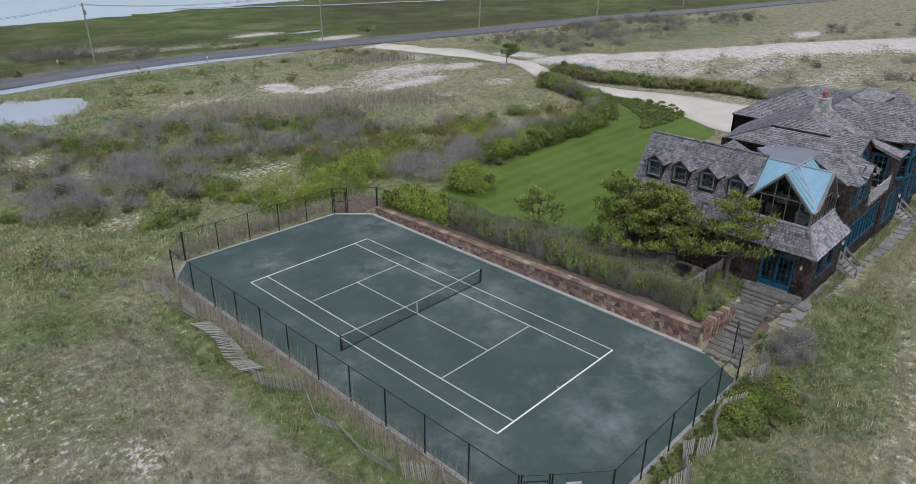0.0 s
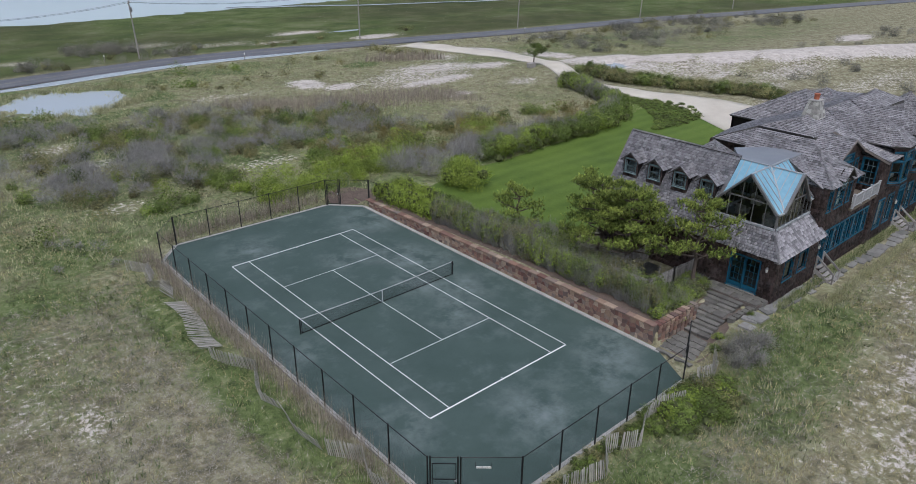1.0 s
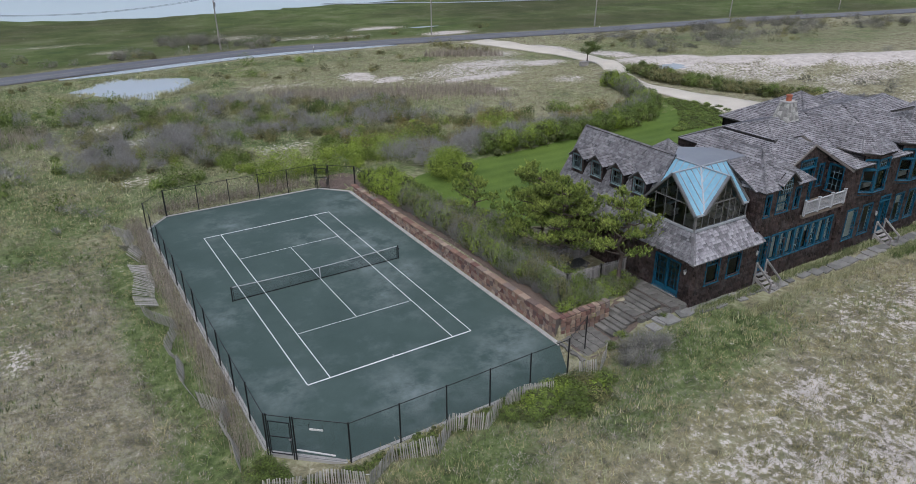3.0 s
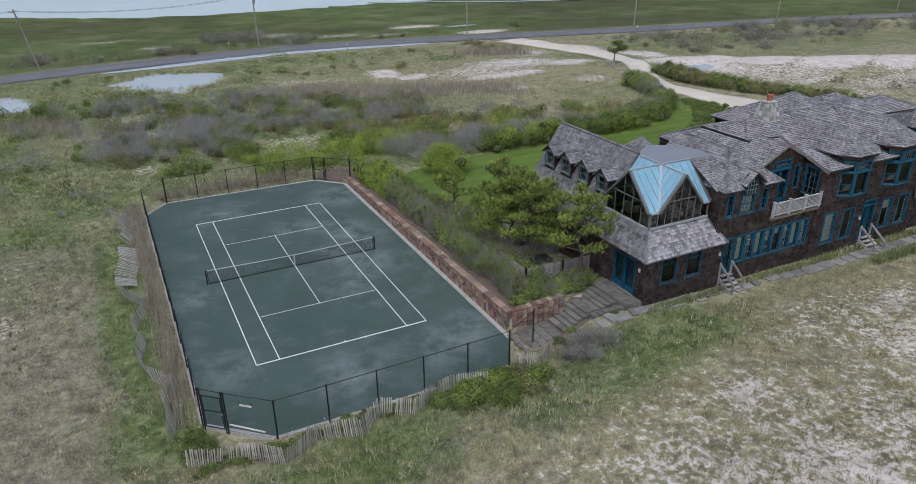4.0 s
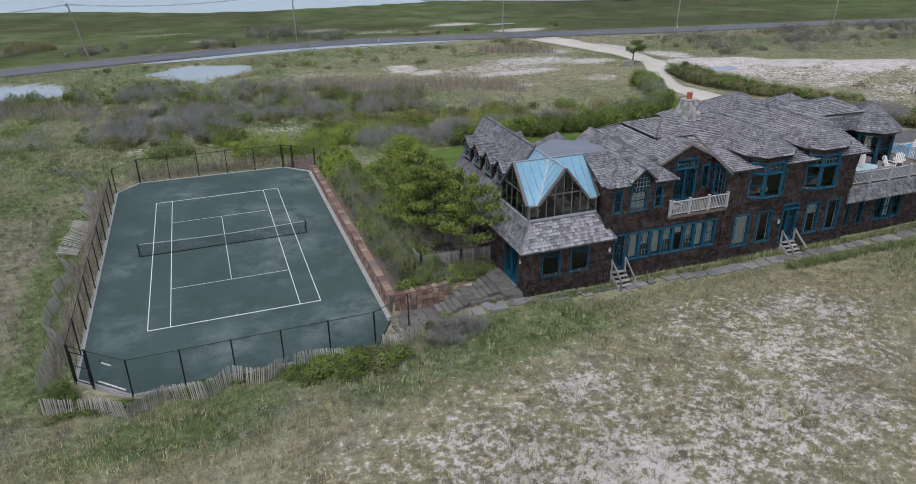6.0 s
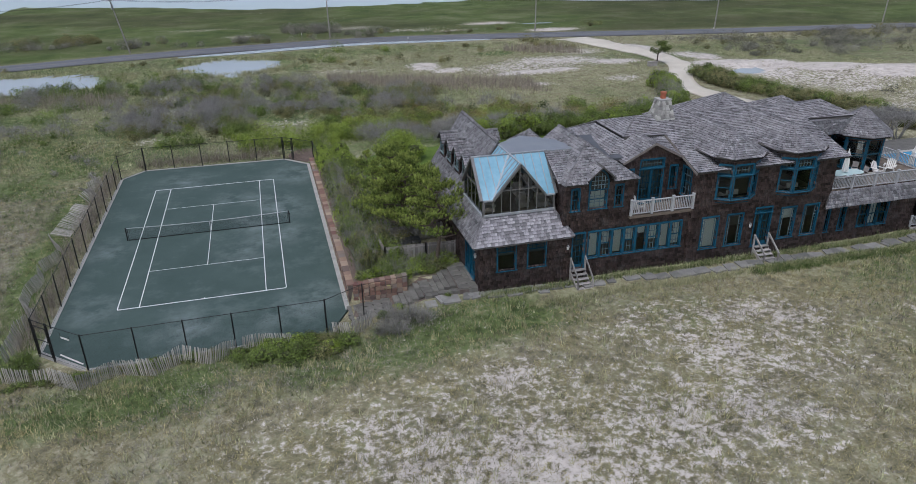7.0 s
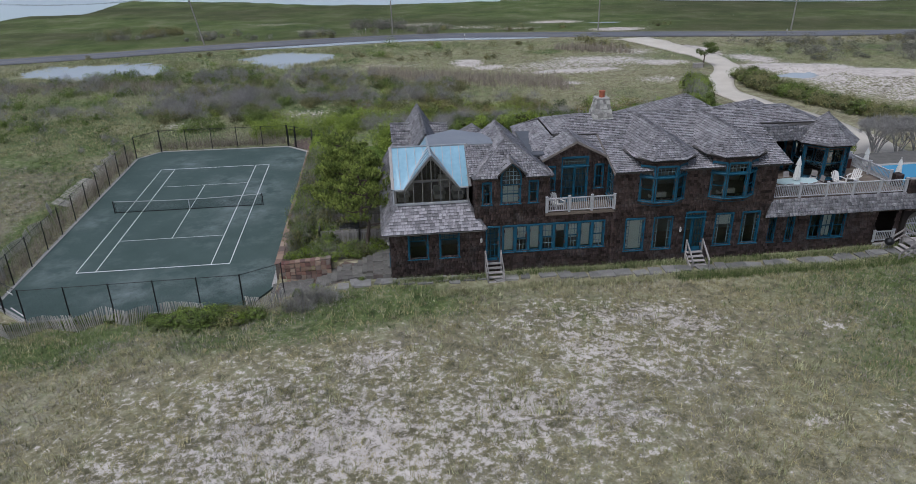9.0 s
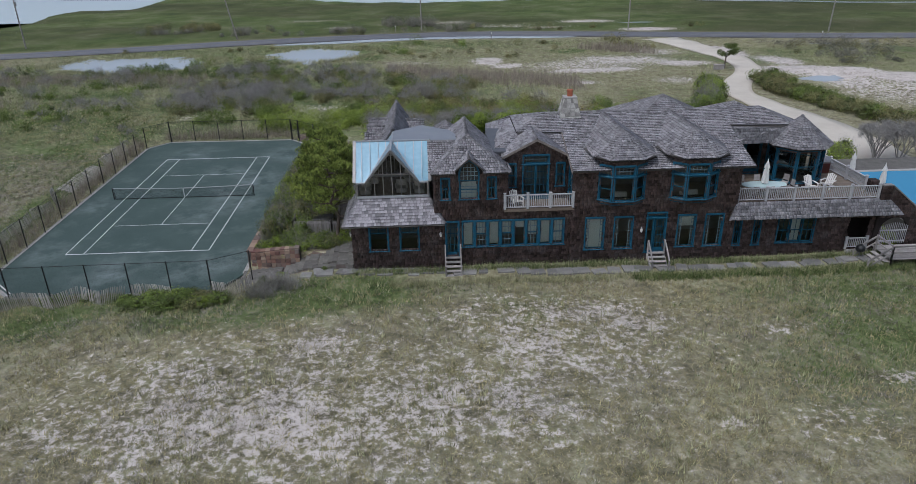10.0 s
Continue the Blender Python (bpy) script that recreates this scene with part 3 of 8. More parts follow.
# ---- tennis court ----
def flat_poly(name, pts, z, thick, material):
    bm = bmesh.new()
    slab(bm, [(x, y, z) for x, y in pts], thick)
    me = bpy.data.meshes.new(name)
    bm.to_mesh(me)
    bm.free()
    me.materials.append(material)
    return me


court = lone("tennis_court", flat_poly("tennis_court", COURT, 0.0, 0.25, M["court"]), "dark green hard tennis court with worn pale stains", "tennis court", "structure")


def court_line(x0, x1, y0, y1):
    bm = boxes((x0, x1, y0, y1, -0.02, 0.004))
    me = bpy.data.meshes.new("court_line")
    bm.to_mesh(me)
    bm.free()
    me.materials.append(M["line"])
    ob = new("court_line", me)
    ob.parent = court


LW = 0.05
for y in (-11.885, 11.885):
    court_line(-5.485, 5.485, y - LW, y + LW)
    court_line(-LW / 2, LW / 2, y - math.copysign(LW, y) if y > 0 else y + LW, y - 0.2 if y > 0 else y + 0.2)
for x in (-5.485, 5.485, -4.115, 4.115):
    court_line(x - LW / 2 * 1.2, x + LW / 2 * 1.2, -11.885 + LW, 11.885 - LW)
for y in (-6.4, 6.4):
    court_line(-4.115 + LW, 4.115 - LW, y - LW / 2, y + LW / 2)
court_line(-LW / 2, LW / 2, -6.4 + LW, 6.4 - LW)


def kerb(pts, w, z0, z1, label):
    for a, b in zip(pts, pts[1:]):
        bm = bmesh.new()
        d = (Vector((*b, 0)) - Vector((*a, 0)))
        beam(bm, (*a, (z0 + z1) / 2), (*b, (z0 + z1) / 2), w, z1 - z0)
        me = bpy.data.meshes.new("kerb")
        bm.to_mesh(me)
        bm.free()
        me.materials.append(M["concrete"])
        lone("kerb", me, label, "kerb", "structure")


kerb([(-9.12, 16.25), (-7.2, 18.52)], 0.25, -0.2, 0.03, "pale concrete edging of the court")
kerb([(-7.1, 18.53), (6.85, 18.23)], 0.25, -0.2, 0.031, "pale concrete edging of the court")
kerb([(6.95, 18.15), (9.25, 15.75)], 0.25, -0.2, 0.03, "pale concrete edging of the court")
kerb([(9.22, 15.65), (9.22, -16.2)], 0.30, -0.2, 0.06, "pale concrete kerb below the stone wall")
kerb([(-9.12, -16.0), (-9.12, 16.2)], 0.25, -0.2, 0.032, "pale concrete edging of the court")
kerb([(-9.1, -16.1), (-6.05, -18.82)], 0.25, -0.2, 0.03, "pale concrete edging of the court")
kerb([(-5.95, -18.83), (7.8, -18.83)], 0.25, -0.2, 0.031, "pale concrete edging of the court")

# net with posts, band and centre strap
net = thing("tennis_net", 0, 0, 0, "black tennis net with white top band and centre strap", "tennis net")
bm = bmesh.new()
v, f = [], []
N = 24
for i in range(N + 1):
    x = -6.3 + 12.6 * i / N
    top = 0.93 + 0.14 * (abs(x) / 6.3) ** 1.6
    v += [(x, 0, 0.03), (x, 0, top)]
for i in range(N):
    f.append((2 * i, 2 * i + 2, 2 * i + 3, 2 * i + 1))
part("netting", mesh_of("netting", v, f, M["tennisnet"]), None, net)
for nm, lo, hi, mt in (("top_band", -0.07, 0.0, "band"), ("bottom_band", None, None, "net")):
    bm = bmesh.new()
    for i in range(N):
        a, b = v[2 * i + 1], v[2 * i + 3]
        if nm == "top_band":
            beam(bm, (a[0], 0, a[2]), (b[0], 0, b[2]), 0.03, 0.05)
        else:
            beam(bm, (a[0], 0, 0.04), (b[0], 0, 0.04), 0.03, 0.05)
    bmesh.ops.remove_doubles(bm, verts=bm.verts[:], dist=0.004)
    part(nm, bm, M[mt], net)
part("centre_strap", boxes((-0.03, 0.03, -0.025, 0.025, 0.0, 0.94)), M["band"], net)
for x in (-6.4, 6.4):
    p = part("post", rod(bmesh.new(), (x, 0, 0), (x, 0, 1.1), 0.05, seg=12), M["black"], net)
    part("cap", rod(bmesh.new(), (x, 0, 1.1), (x, 0, 1.13), 0.06, 0.03, seg=12), M["black"], p)
    part("side_cord", rod(bmesh.new(), (x * 0.983, 0, 0.02), (x * 0.983, 0, 1.06), 0.02, seg=6), M["net"], net)
part("winder", boxes((6.42, 6.5, -0.05, 0.05, 0.75, 0.9), bevel=0.01), M["black"], net)

# ---- chain-link fence ----
FH = 2.4


def fence_run(name, a, b, spans, label):
    a, b = Vector((*a, 0)), Vector((*b, 0))
    d = b - a
    ob = thing(name, a.x, a.y, 0, label, "fence", "fence round the court", turn=math.degrees(math.atan2(d.y, d.x)))
    L = d.length
    for k in range(spans + 1):
        x = L * k / spans
        p = part("post", rod(bmesh.new(), (x, 0, -0.2), (x, 0, FH + 0.03), 0.042, seg=8), M["black"], ob)
        part("cap", rod(bmesh.new(), (x, 0, FH + 0.03), (x, 0, FH + 0.08), 0.05, 0.02, seg=8), M["black"], p)
    part("top_rail", rod(bmesh.new(), (0, 0, FH), (L, 0, FH), 0.022, seg=6), M["black"], ob)
    part("bottom_wire", rod(bmesh.new(), (0, 0, 0.06), (L, 0, 0.06), 0.008, seg=5), M["black"], ob)
    part("chain_link", mesh_of("chain_link", [(0, 0, 0.05), (L, 0, 0.05), (L, 0, FH), (0, 0, FH)], [(0, 1, 2, 3)], M["chainlink"]), None, ob)
    return ob


fence_run("chain_link_fence", (-9.15, 16.2), (-9.15, -16.2), 11, "tall black chain-link fence along dry reeds")
fence_run("chain_link_fence", (-7.15, 18.55), (-9.15, 16.25), 1, "short black chain-link fence across the court corner")
fence_run("chain_link_fence", (-7.1, 18.56), (6.8, 18.3), 5, "black chain-link fence at the far end of the court")
fence_run("chain_link_fence", (7.85, 17.5), (9.8, 15.75), 1, "short black chain-link fence beside the far gate")
fence_run("chain_link_fence", (9.85, 15.7), (10.0, 12.9), 1, "black chain-link fence end above the stone wall")
fence_run("chain_link_fence", (-5.95, -19.0), (7.6, -18.85), 5, "black chain-link fence before the dune")
fence_run("chain_link_fence", (-8.05, -17.2), (-5.95, -18.98), 1, "short black chain-link fence across the court corner")
fence_run("chain_link_fence", (7.62, -18.85), (10.1, -17.5), 1, "black chain-link fence end by the stone steps")


def fence_gate(a, b, label):
    a, b = Vector((*a, 0)), Vector((*b, 0))
    d = b - a
    L = d.length
    ob = thing("fence_gate", a.x, a.y, 0, label, "gate", "gates of the court", turn=math.degrees(math.atan2(d.y, d.x)))
    for x in (0.05, L - 0.05):
        part("post", rod(bmesh.new(), (x, 0, -0.2), (x, 0, FH + 0.08), 0.038, seg=8), M["black"], ob)
    fr = bmesh.new()
    for z in (0.12, 1.15, 2.05):
        beam(fr, (0.12, 0, z), (L - 0.12, 0, z), 0.04, 0.04)
    for x in (0.14, L - 0.14):
        beam(fr, (x, 0, 0.1), (x, 0, 2.07), 0.04, 0.04)
    part("gate_frame", fr, M["black"], ob)
    part("chain_link", mesh_of("chain_link", [(0.12, 0, 0.12), (L - 0.12, 0, 0.12), (L - 0.12, 0, 2.05), (0.12, 0, 2.05)], [(0, 1, 2, 3)], M["chainlink"]), None, ob)
    part("latch", boxes((L - 0.22, L - 0.1, -0.04, 0.04, 1.0, 1.12), bevel=0.01), M["steel"], ob)
    part("top_rail", rod(bmesh.new(), (0, 0, FH), (L, 0, FH), 0.022, seg=6), M["black"], ob)


fence_gate((-9.1, -16.25), (-8.1, -17.15), "black chain-link gate at the court corner")
fence_gate((6.85, 18.25), (7.8, 17.55), "black chain-link gate at the far court corner")


# small white notice hung on the corner fence panel and a white board lying at its foot
notice = thing("fence_notice", -7.1, -17.7, 1.6, "narrow white notice board hung on the black fence", "sign")
part("board", beam(bmesh.new(), (-0.26, 0.23, 0.02), (0.26, -0.23, 0.02), 0.03, 0.10), M["white"], notice)
for q in (-1, 1):
    part("hook", rod(bmesh.new(), (0.27 * q, -0.24 * q, 0.05), (0.27 * q, -0.24 * q, 0.32), 0.015, seg=6), M["black"], notice)
kerb_board = beam(bmesh.new(), (-7.9, -16.68, 0.03), (-6.4, -18.12, 0.02), 0.08, 0.04)
kb_me = bpy.data.meshes.new("board")
kerb_board.to_mesh(kb_me)
kerb_board.free()
kb_me.materials.append(M["white"])
lone("board", kb_me, "white painted board lying on the court corner", "board")

# ---- shingling ----
def clip_span(poly, v):
    """The spans of a 2D polygon along the line at height v."""
    xs = []
    k = len(poly)
    for i in range(k):
        (u0, v0), (u1, v1) = poly[i], poly[(i + 1) % k]
        if (v0 <= v < v1) or (v1 <= v < v0):
            xs.append(u0 + (u1 - u0) * (v - v0) / (v1 - v0))
    xs.sort()
    return list(zip(xs[::2], xs[1::2]))


def shingle_quads(pts, exposure, width, thick, seed, holes=(), up=None, out=None):
    """Courses of shingles on a flat polygon: a list of 8-corner pieces, butt ends proud of the next course."""
    rnd = random.Random(seed)
    pts = [Vector(p) for p in pts]
    nrm = out if out else (pts[1] - pts[0]).cross(pts[2] - pts[0]).normalized()
    if out is None and nrm.z < 0:
        nrm = -nrm
    up = up or (Vector((0, 0, 1)) - nrm * nrm.z).normalized()
    side = up.cross(nrm)
    o = pts[0]
    flat = [((p - o).dot(side), (p - o).dot(up)) for p in pts]
    lo, hi = min(p[1] for p in flat), max(p[1] for p in flat)
    rows = max(1, round((hi - lo) / exposure))
    e = (hi - lo) / rows
    out_list = []
    for r in range(rows):
        v0, v1 = lo + r * e - (0.03 if r == 0 else 0.0), lo + (r + 1) * e
        for (a, b) in clip_span(flat, lo + (r + 0.5) * e):
            at_lo = clip_span(flat, lo + (r + 0.02) * e)
            at_hi = clip_span(flat, lo + (r + 0.98) * e)
            l0, r0 = min(at_lo, key=lambda s: abs(s[0] - a) + abs(s[1] - b)) if at_lo else (a, b)
            l1, r1 = min(at_hi, key=lambda s: abs(s[0] - a) + abs(s[1] - b)) if at_hi else (a, b)
            u = min(l0, l1) - rnd.uniform(0, width)
            end = max(r0, r1)
            while u < end:
                w = width * rnd.uniform(0.65, 1.45)
                u1 = u + w
                mid = ((u + u1) / 2, (v0 + v1) / 2)
                if not any(h[0] - 0.02 < mid[0] < h[1] + 0.02 and h[2] < mid[1] < h[3] for h in holes):
                    q = [max(l0, min(r0, u + 0.006)), max(l0, min(r0, u1 - 0.006)), max(l1, min(r1, u1 - 0.006)), max(l1, min(r1, u + 0.006))]
                    if q[1] - q[0] > 0.02 or q[2] - q[3] > 0.02:
                        drop = rnd.uniform(-0.012, 0.012)
                        t = thick * rnd.uniform(0.8, 1.3)
                        base = [(q[0], v0 + drop), (q[1], v0 + drop), (q[2], v1 + 0.01), (q[3], v1 + 0.01)]
                        lows = [o + side * bu + up * bv for bu, bv in base]
                        tops = [p + nrm * (t if i < 2 else thick * 0.25) for i, p in enumerate(lows)]
                        out_list.append(lows + tops)
                u = u1
    return out_list


PIECE_FACES = np.array([(4, 5, 6, 7), (0, 1, 5, 4), (1, 2, 6, 5), (3, 0, 4, 7)])


def joined_pieces(name, pieces, material):
    v = np.array([[tuple(c) for c in p] for p in pieces], np.float32).reshape(-1, 3)
    f = (PIECE_FACES[None] + 8 * np.arange(len(pieces))[:, None, None]).reshape(-1, 4)
    me = fast_mesh(name, v, f, material)
    # butt faces carry the dark end grain and the painted course shadow
    me.materials.append(M["endgrain_shade"])
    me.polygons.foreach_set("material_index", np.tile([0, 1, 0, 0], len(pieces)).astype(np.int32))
    # each shingle has its own tone, and neighbours in a course weather alike
    rn = np.random.default_rng(len(pieces))
    p0 = v.reshape(-1, 8, 3)[:, 0]
    run = np.floor((p0[:, 0] * 0.9 + p0[:, 1] * 0.7) / 0.8)
    streak = np.modf(np.abs(np.sin(np.floor(p0[:, 2] / 0.06) * 12.9898 + run * 78.233)) * 43758.5)[0]
    tone = 0.58 * rn.uniform(0, 1, len(pieces)) + 0.42 * streak
    me.attributes.new("tone", "FLOAT", "FACE").data.foreach_set("value", np.repeat(tone, 4).astype(np.float32))
    return me


HX, HY, HZ = 32.0, -12.0, 1.2
house = thing("house", HX, HY, HZ, "large two-storey house clad in weathered brown cedar shingles", "house")
AT = pose(-HX, -HY, -HZ)
seed_no = [100]


def hpart(name, bm, material, label="", parent=None):
    return part(name, bm, material, parent or house, label, None if parent else AT)


def roof_face(pts, thick=0.14, shingles=True, pieces=False, exposure=0.195, name="roof", under=None):
    """One slope: boards below and courses of shingles above; a twisted outline is split into flat triangles."""
    V = [Vector(p) for p in pts]
    if len(V) > 3:
        n0 = (V[1] - V[0]).cross(V[2] - V[0]).normalized()
        if max(abs((p - V[0]).dot(n0)) for p in V) > 0.03:
            roof_face([pts[0], pts[1], pts[2]], thick, shingles, pieces, exposure, name, under)
            return roof_face([pts[0], *pts[2:]], thick, shingles, pieces, exposure, name, under)
    bm = bmesh.new()
    slab(bm, pts, thick)
    ob = hpart(name, bm, under or M["roof_base"], "grey weathered cedar shingle roof")
    if shingles:
        seed_no[0] += 1
        pc = shingle_quads(pts, exposure, 0.22 if pieces else 0.18, 0.048, seed_no[0])
        if pieces:
            for p in pc[:300]:
                c = sum(p, Vector()) / 8
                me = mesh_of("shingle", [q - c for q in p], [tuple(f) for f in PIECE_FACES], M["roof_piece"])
                me.materials.append(M["endgrain_shade"])
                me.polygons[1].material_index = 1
                part("shingle", me, None, ob, at=Matrix.Translation(c))
            pc = pc[300:]
        if pc:
            tagged(part("shingles", joined_pieces("shingles", pc, M["roof"]), None, ob), kind="stuff")
    return ob


def hip_cap(a, b, name="ridge_cap"):
    """A row of cap shingles along a ridge or hip."""
    a, b = Vector(a), Vector(b)
    d = b - a
    k = max(2, int(d.length / 0.28))
    bm = bmesh.new()
    side = d.cross(Vector((0, 0, 1))).normalized()
    for i in range(k):
        p, q = a + d * (i / k), a + d * ((i + 1.15) / k)
        for s in (1, -1):
            u = [p + Vector((0, 0, 0.06)), q + Vector((0, 0, 0.04)), q + side * s * 0.13 - Vector((0, 0, 0.03)), p + side * s * 0.13 - Vector((0, 0, 0.01))]
            bm.faces.new([bm.verts.new(x) for x in u])
    bmesh.ops.solidify(bm, geom=bm.faces[:], thickness=0.02)
    tagged(hpart(name, bm, M["roof_cap"]), kind="stuff")


def wall_panel(a, b, z0, z1, holes=(), thick=0.2, top=None, shingles=True, name="wall", inner=True):
    """A wall from a to b (its outside to the right of the way a to b), with openings (s0, s1, z0, z1) cut through. top: a gable's peak (s, z)."""
    a, b = Vector((*a, 0)), Vector((*b, 0))
    L = (b - a).length
    d = (b - a).normalized()
    out = Vector((d.y, -d.x, 0))
    ss = sorted({0, L, *[h[0] for h in holes], *[h[1] for h in holes]})
    zs = sorted({z0, z1, *[h[2] for h in holes], *[h[3] for h in holes]})
    bm = bmesh.new()
    rot = Matrix((( d.x, -out.x, 0, a.x), (d.y, -out.y, 0, a.y), (0, 0, 1, 0), (0, 0, 0, 1)))
    for i in range(len(ss) - 1):
        for j in range(len(zs) - 1):
            sm, zm = (ss[i] + ss[i + 1]) / 2, (zs[j] + zs[j + 1]) / 2
            if z0 <= zm <= z1 and not any(h[0] < sm < h[1] and h[2] < zm < h[3] for h in holes):
                box(bm, ss[i], ss[i + 1], 0, thick, zs[j], zs[j + 1], m=rot)
    bmesh.ops.remove_doubles(bm, verts=bm.verts[:], dist=0.0005)
    if top:
        tri_pts = [a + Vector((0, 0, z1)), b + Vector((0, 0, z1)), a + d * top[0] + Vector((0, 0, top[1]))]
        slab(bm, tri_pts, thick, along=out)
    ob = hpart(name, bm, M["wall_base"], "dark brown cedar shingle wall")
    if shingles:
        seed_no[0] += 1
        P = [a + Vector((0, 0, z0)), b + Vector((0, 0, z0)), b + Vector((0, 0, z1))]
        P += [a + d * top[0] + Vector((0, 0, top[1]))] if top else []
        P += [a + Vector((0, 0, z1))]
        sidev = Vector((0, 0, 1)).cross(out)
        hs = []
        for h in holes:
            u = sorted(((d * h[0]).dot(sidev), (d * h[1]).dot(sidev)))
            hs.append((u[0], u[1], h[2] - z0, h[3] - z0))
        pc = shingle_quads(P, 0.20, 0.20, 0.07, seed_no[0], holes=hs, up=Vector((0, 0, 1)), out=out)
        if pc:
            tagged(part("shingles", joined_pieces("shingles", pc, M["wall"]), None, ob), kind="stuff")
    return ob


def window_unit(a, b, s0, s1, z0, z1, cols=1, rows=1, name="window", sash=2, shade=0.0, transom=0, depth=0.2, mat_="blue", door=False, side_lights=False, white_bars=False):
    """A window or glazed door in a wall that runs from a to b, with casing, sashes, bars, panes and sill."""
    a, b = Vector((*a, 0)), Vector((*b, 0))
    d = (b - a).normalized()
    out = Vector((d.y, -d.x, 0))
    rot = AT @ Matrix(((d.x, -out.x, 0, a.x), (d.y, -out.y, 0, a.y), (0, 0, 1, 0), (0, 0, 0, 1)))
    w = part(name, boxes((s0 - 0.09, s0, -0.085, 0.08, z0 - 0.02, z1 + 0.12), (s1, s1 + 0.09, -0.085, 0.08, z0 - 0.02, z1 + 0.12), (s0, s1, -0.09, 0.08, z1, z1 + 0.13), bevel=0.008), M[mat_], house, "teal-blue painted casing", rot)
    bars = bmesh.new()
    fw = 0.055
    for x in (s0 + fw / 2, s1 - fw / 2):
        box(bars, x - fw / 2, x + fw / 2, 0.02, 0.075, z0, z1)
    lev = [z0 + fw / 2, z1 - fw / 2] + ([(z0 + z1) / 2] if sash == 2 else [])
    if transom:
        lev.append(z1 - transom)
    if door:
        box(bars, s0 + fw, s1 - fw, 0.02, 0.075, z0, z0 + 0.28)
    for z in lev:
        box(bars, s0 + fw, s1 - fw, 0.018, 0.077, z - fw / 2, z + fw / 2)
    part("sash", bars, M[mat_], w)
    if cols > 1 or rows > 1:
        mun = bmesh.new()
        zlo = z1 - transom if transom else z0
        for c in range(1, cols):
            x = s0 + (s1 - s0) * c / cols
            box(mun, x - 0.013, x + 0.013, 0.03, 0.065, zlo, z1)
        for r in range(1, rows):
            z = zlo + (z1 - zlo) * r / rows
            box(mun, s0, s1, 0.032, 0.063, z - 0.013, z + 0.013)
        if side_lights:
            for x in (s0 + 0.2, s1 - 0.2):
                box(mun, x - 0.013, x + 0.013, 0.03, 0.065, z0, z1)
        part("muntin_grid", mun, M["muntin"] if white_bars else M[mat_], w)
    elif side_lights:
        mun = bmesh.new()
        for x in (s0 + 0.22, s1 - 0.22):
            box(mun, x - 0.013, x + 0.013, 0.03, 0.065, z0, z1)
        for k in range(1, 9):
            z = z0 + (z1 - z0) * k / 9
            for x0, x1 in ((s0, s0 + 0.22), (s1 - 0.22, s1)):
                box(mun, x0, x1, 0.032, 0.063, z - 0.012, z + 0.012)
        part("muntin_grid", mun, M["muntin"], w)
    g = part("pane", mesh_of("pane", [(s0, 0.05, z0), (s1, 0.05, z0), (s1, 0.05, z1), (s0, 0.05, z1)], [(0, 1, 2, 3)], M["glass"]), None, w)
    if shade:
        part("roller_shade", boxes((s0 + 0.06, s1 - 0.06, 0.12, 0.13, z1 - (z1 - z0) * shade, z1 - 0.03)), M["shade"], w, "pale roller shade drawn down")
    part("sill", boxes((s0 - 0.15, s1 + 0.15, -0.125, 0.1, z0 - 0.08, z0 - 0.02), bevel=0.01), M[mat_], w)
    return w


# ---- west wing: lower storey, steep roof with dormers ----
GZ = 1.0
WA, WB = (17.5, -18.75), (23.6, -18.75)
holesA = [(1.19, 2.37, 2.68, 4.44), (3.25, 4.43, 2.68, 4.44)]
wall_panel(WA, WB, GZ, 4.75, holesA)
for s0, s1, z0, z1 in holesA:
    window_unit(WA, WB, s0, s1, z0, z1, 4, 2, sash=1, transom=0.5)
WW = (17.5, -5.3)
doorW = [(10.45, 12.45, 1.75, 4.1)]
wall_panel(WW, (17.5, -18.75), GZ, 4.75, doorW)
for k in range(2):
    window_unit(WW, (17.5, -18.75), 10.45 + k, 11.4 + k, 1.8, 4.05, 3, 5, name="door", sash=1, door=True)
part("threshold", boxes((17.2, 17.47, -17.75, -15.75, 1.68, 1.75), bevel=0.01), M["step"], house, at=AT)
wall_panel((23.1, -5.3), (17.5, -5.3), GZ, 4.75, top=(2.8, 9.45), shingles=True)
RX, RZ = 20.3, 9.74
EX0, EX1, EZ = 16.95, 23.65, 4.68
roof_face([(EX0, -18.95, EZ), (EX0, -5.0, EZ), (RX, -5.0, RZ), (RX, -13.8, RZ), (17.95, -13.8, 6.19), (17.95, -17.95, 6.19)])
roof_face([(EX1, -5.0, EZ), (EX1, -13.4, EZ), (RX, -13.4, RZ), (RX, -5.0, RZ)])
hip_cap((RX, -5.0, RZ), (RX, -13.8, RZ))
bm = bmesh.new()
beam(bm, (EX0, -4.98, EZ - 0.1), (RX, -4.98, RZ - 0.1), 0.05, 0.22)
beam(bm, (EX1, -4.98, EZ - 0.1), (RX, -4.98, RZ - 0.1), 0.05, 0.22)
hpart("bargeboard", bm, M["greywood"])
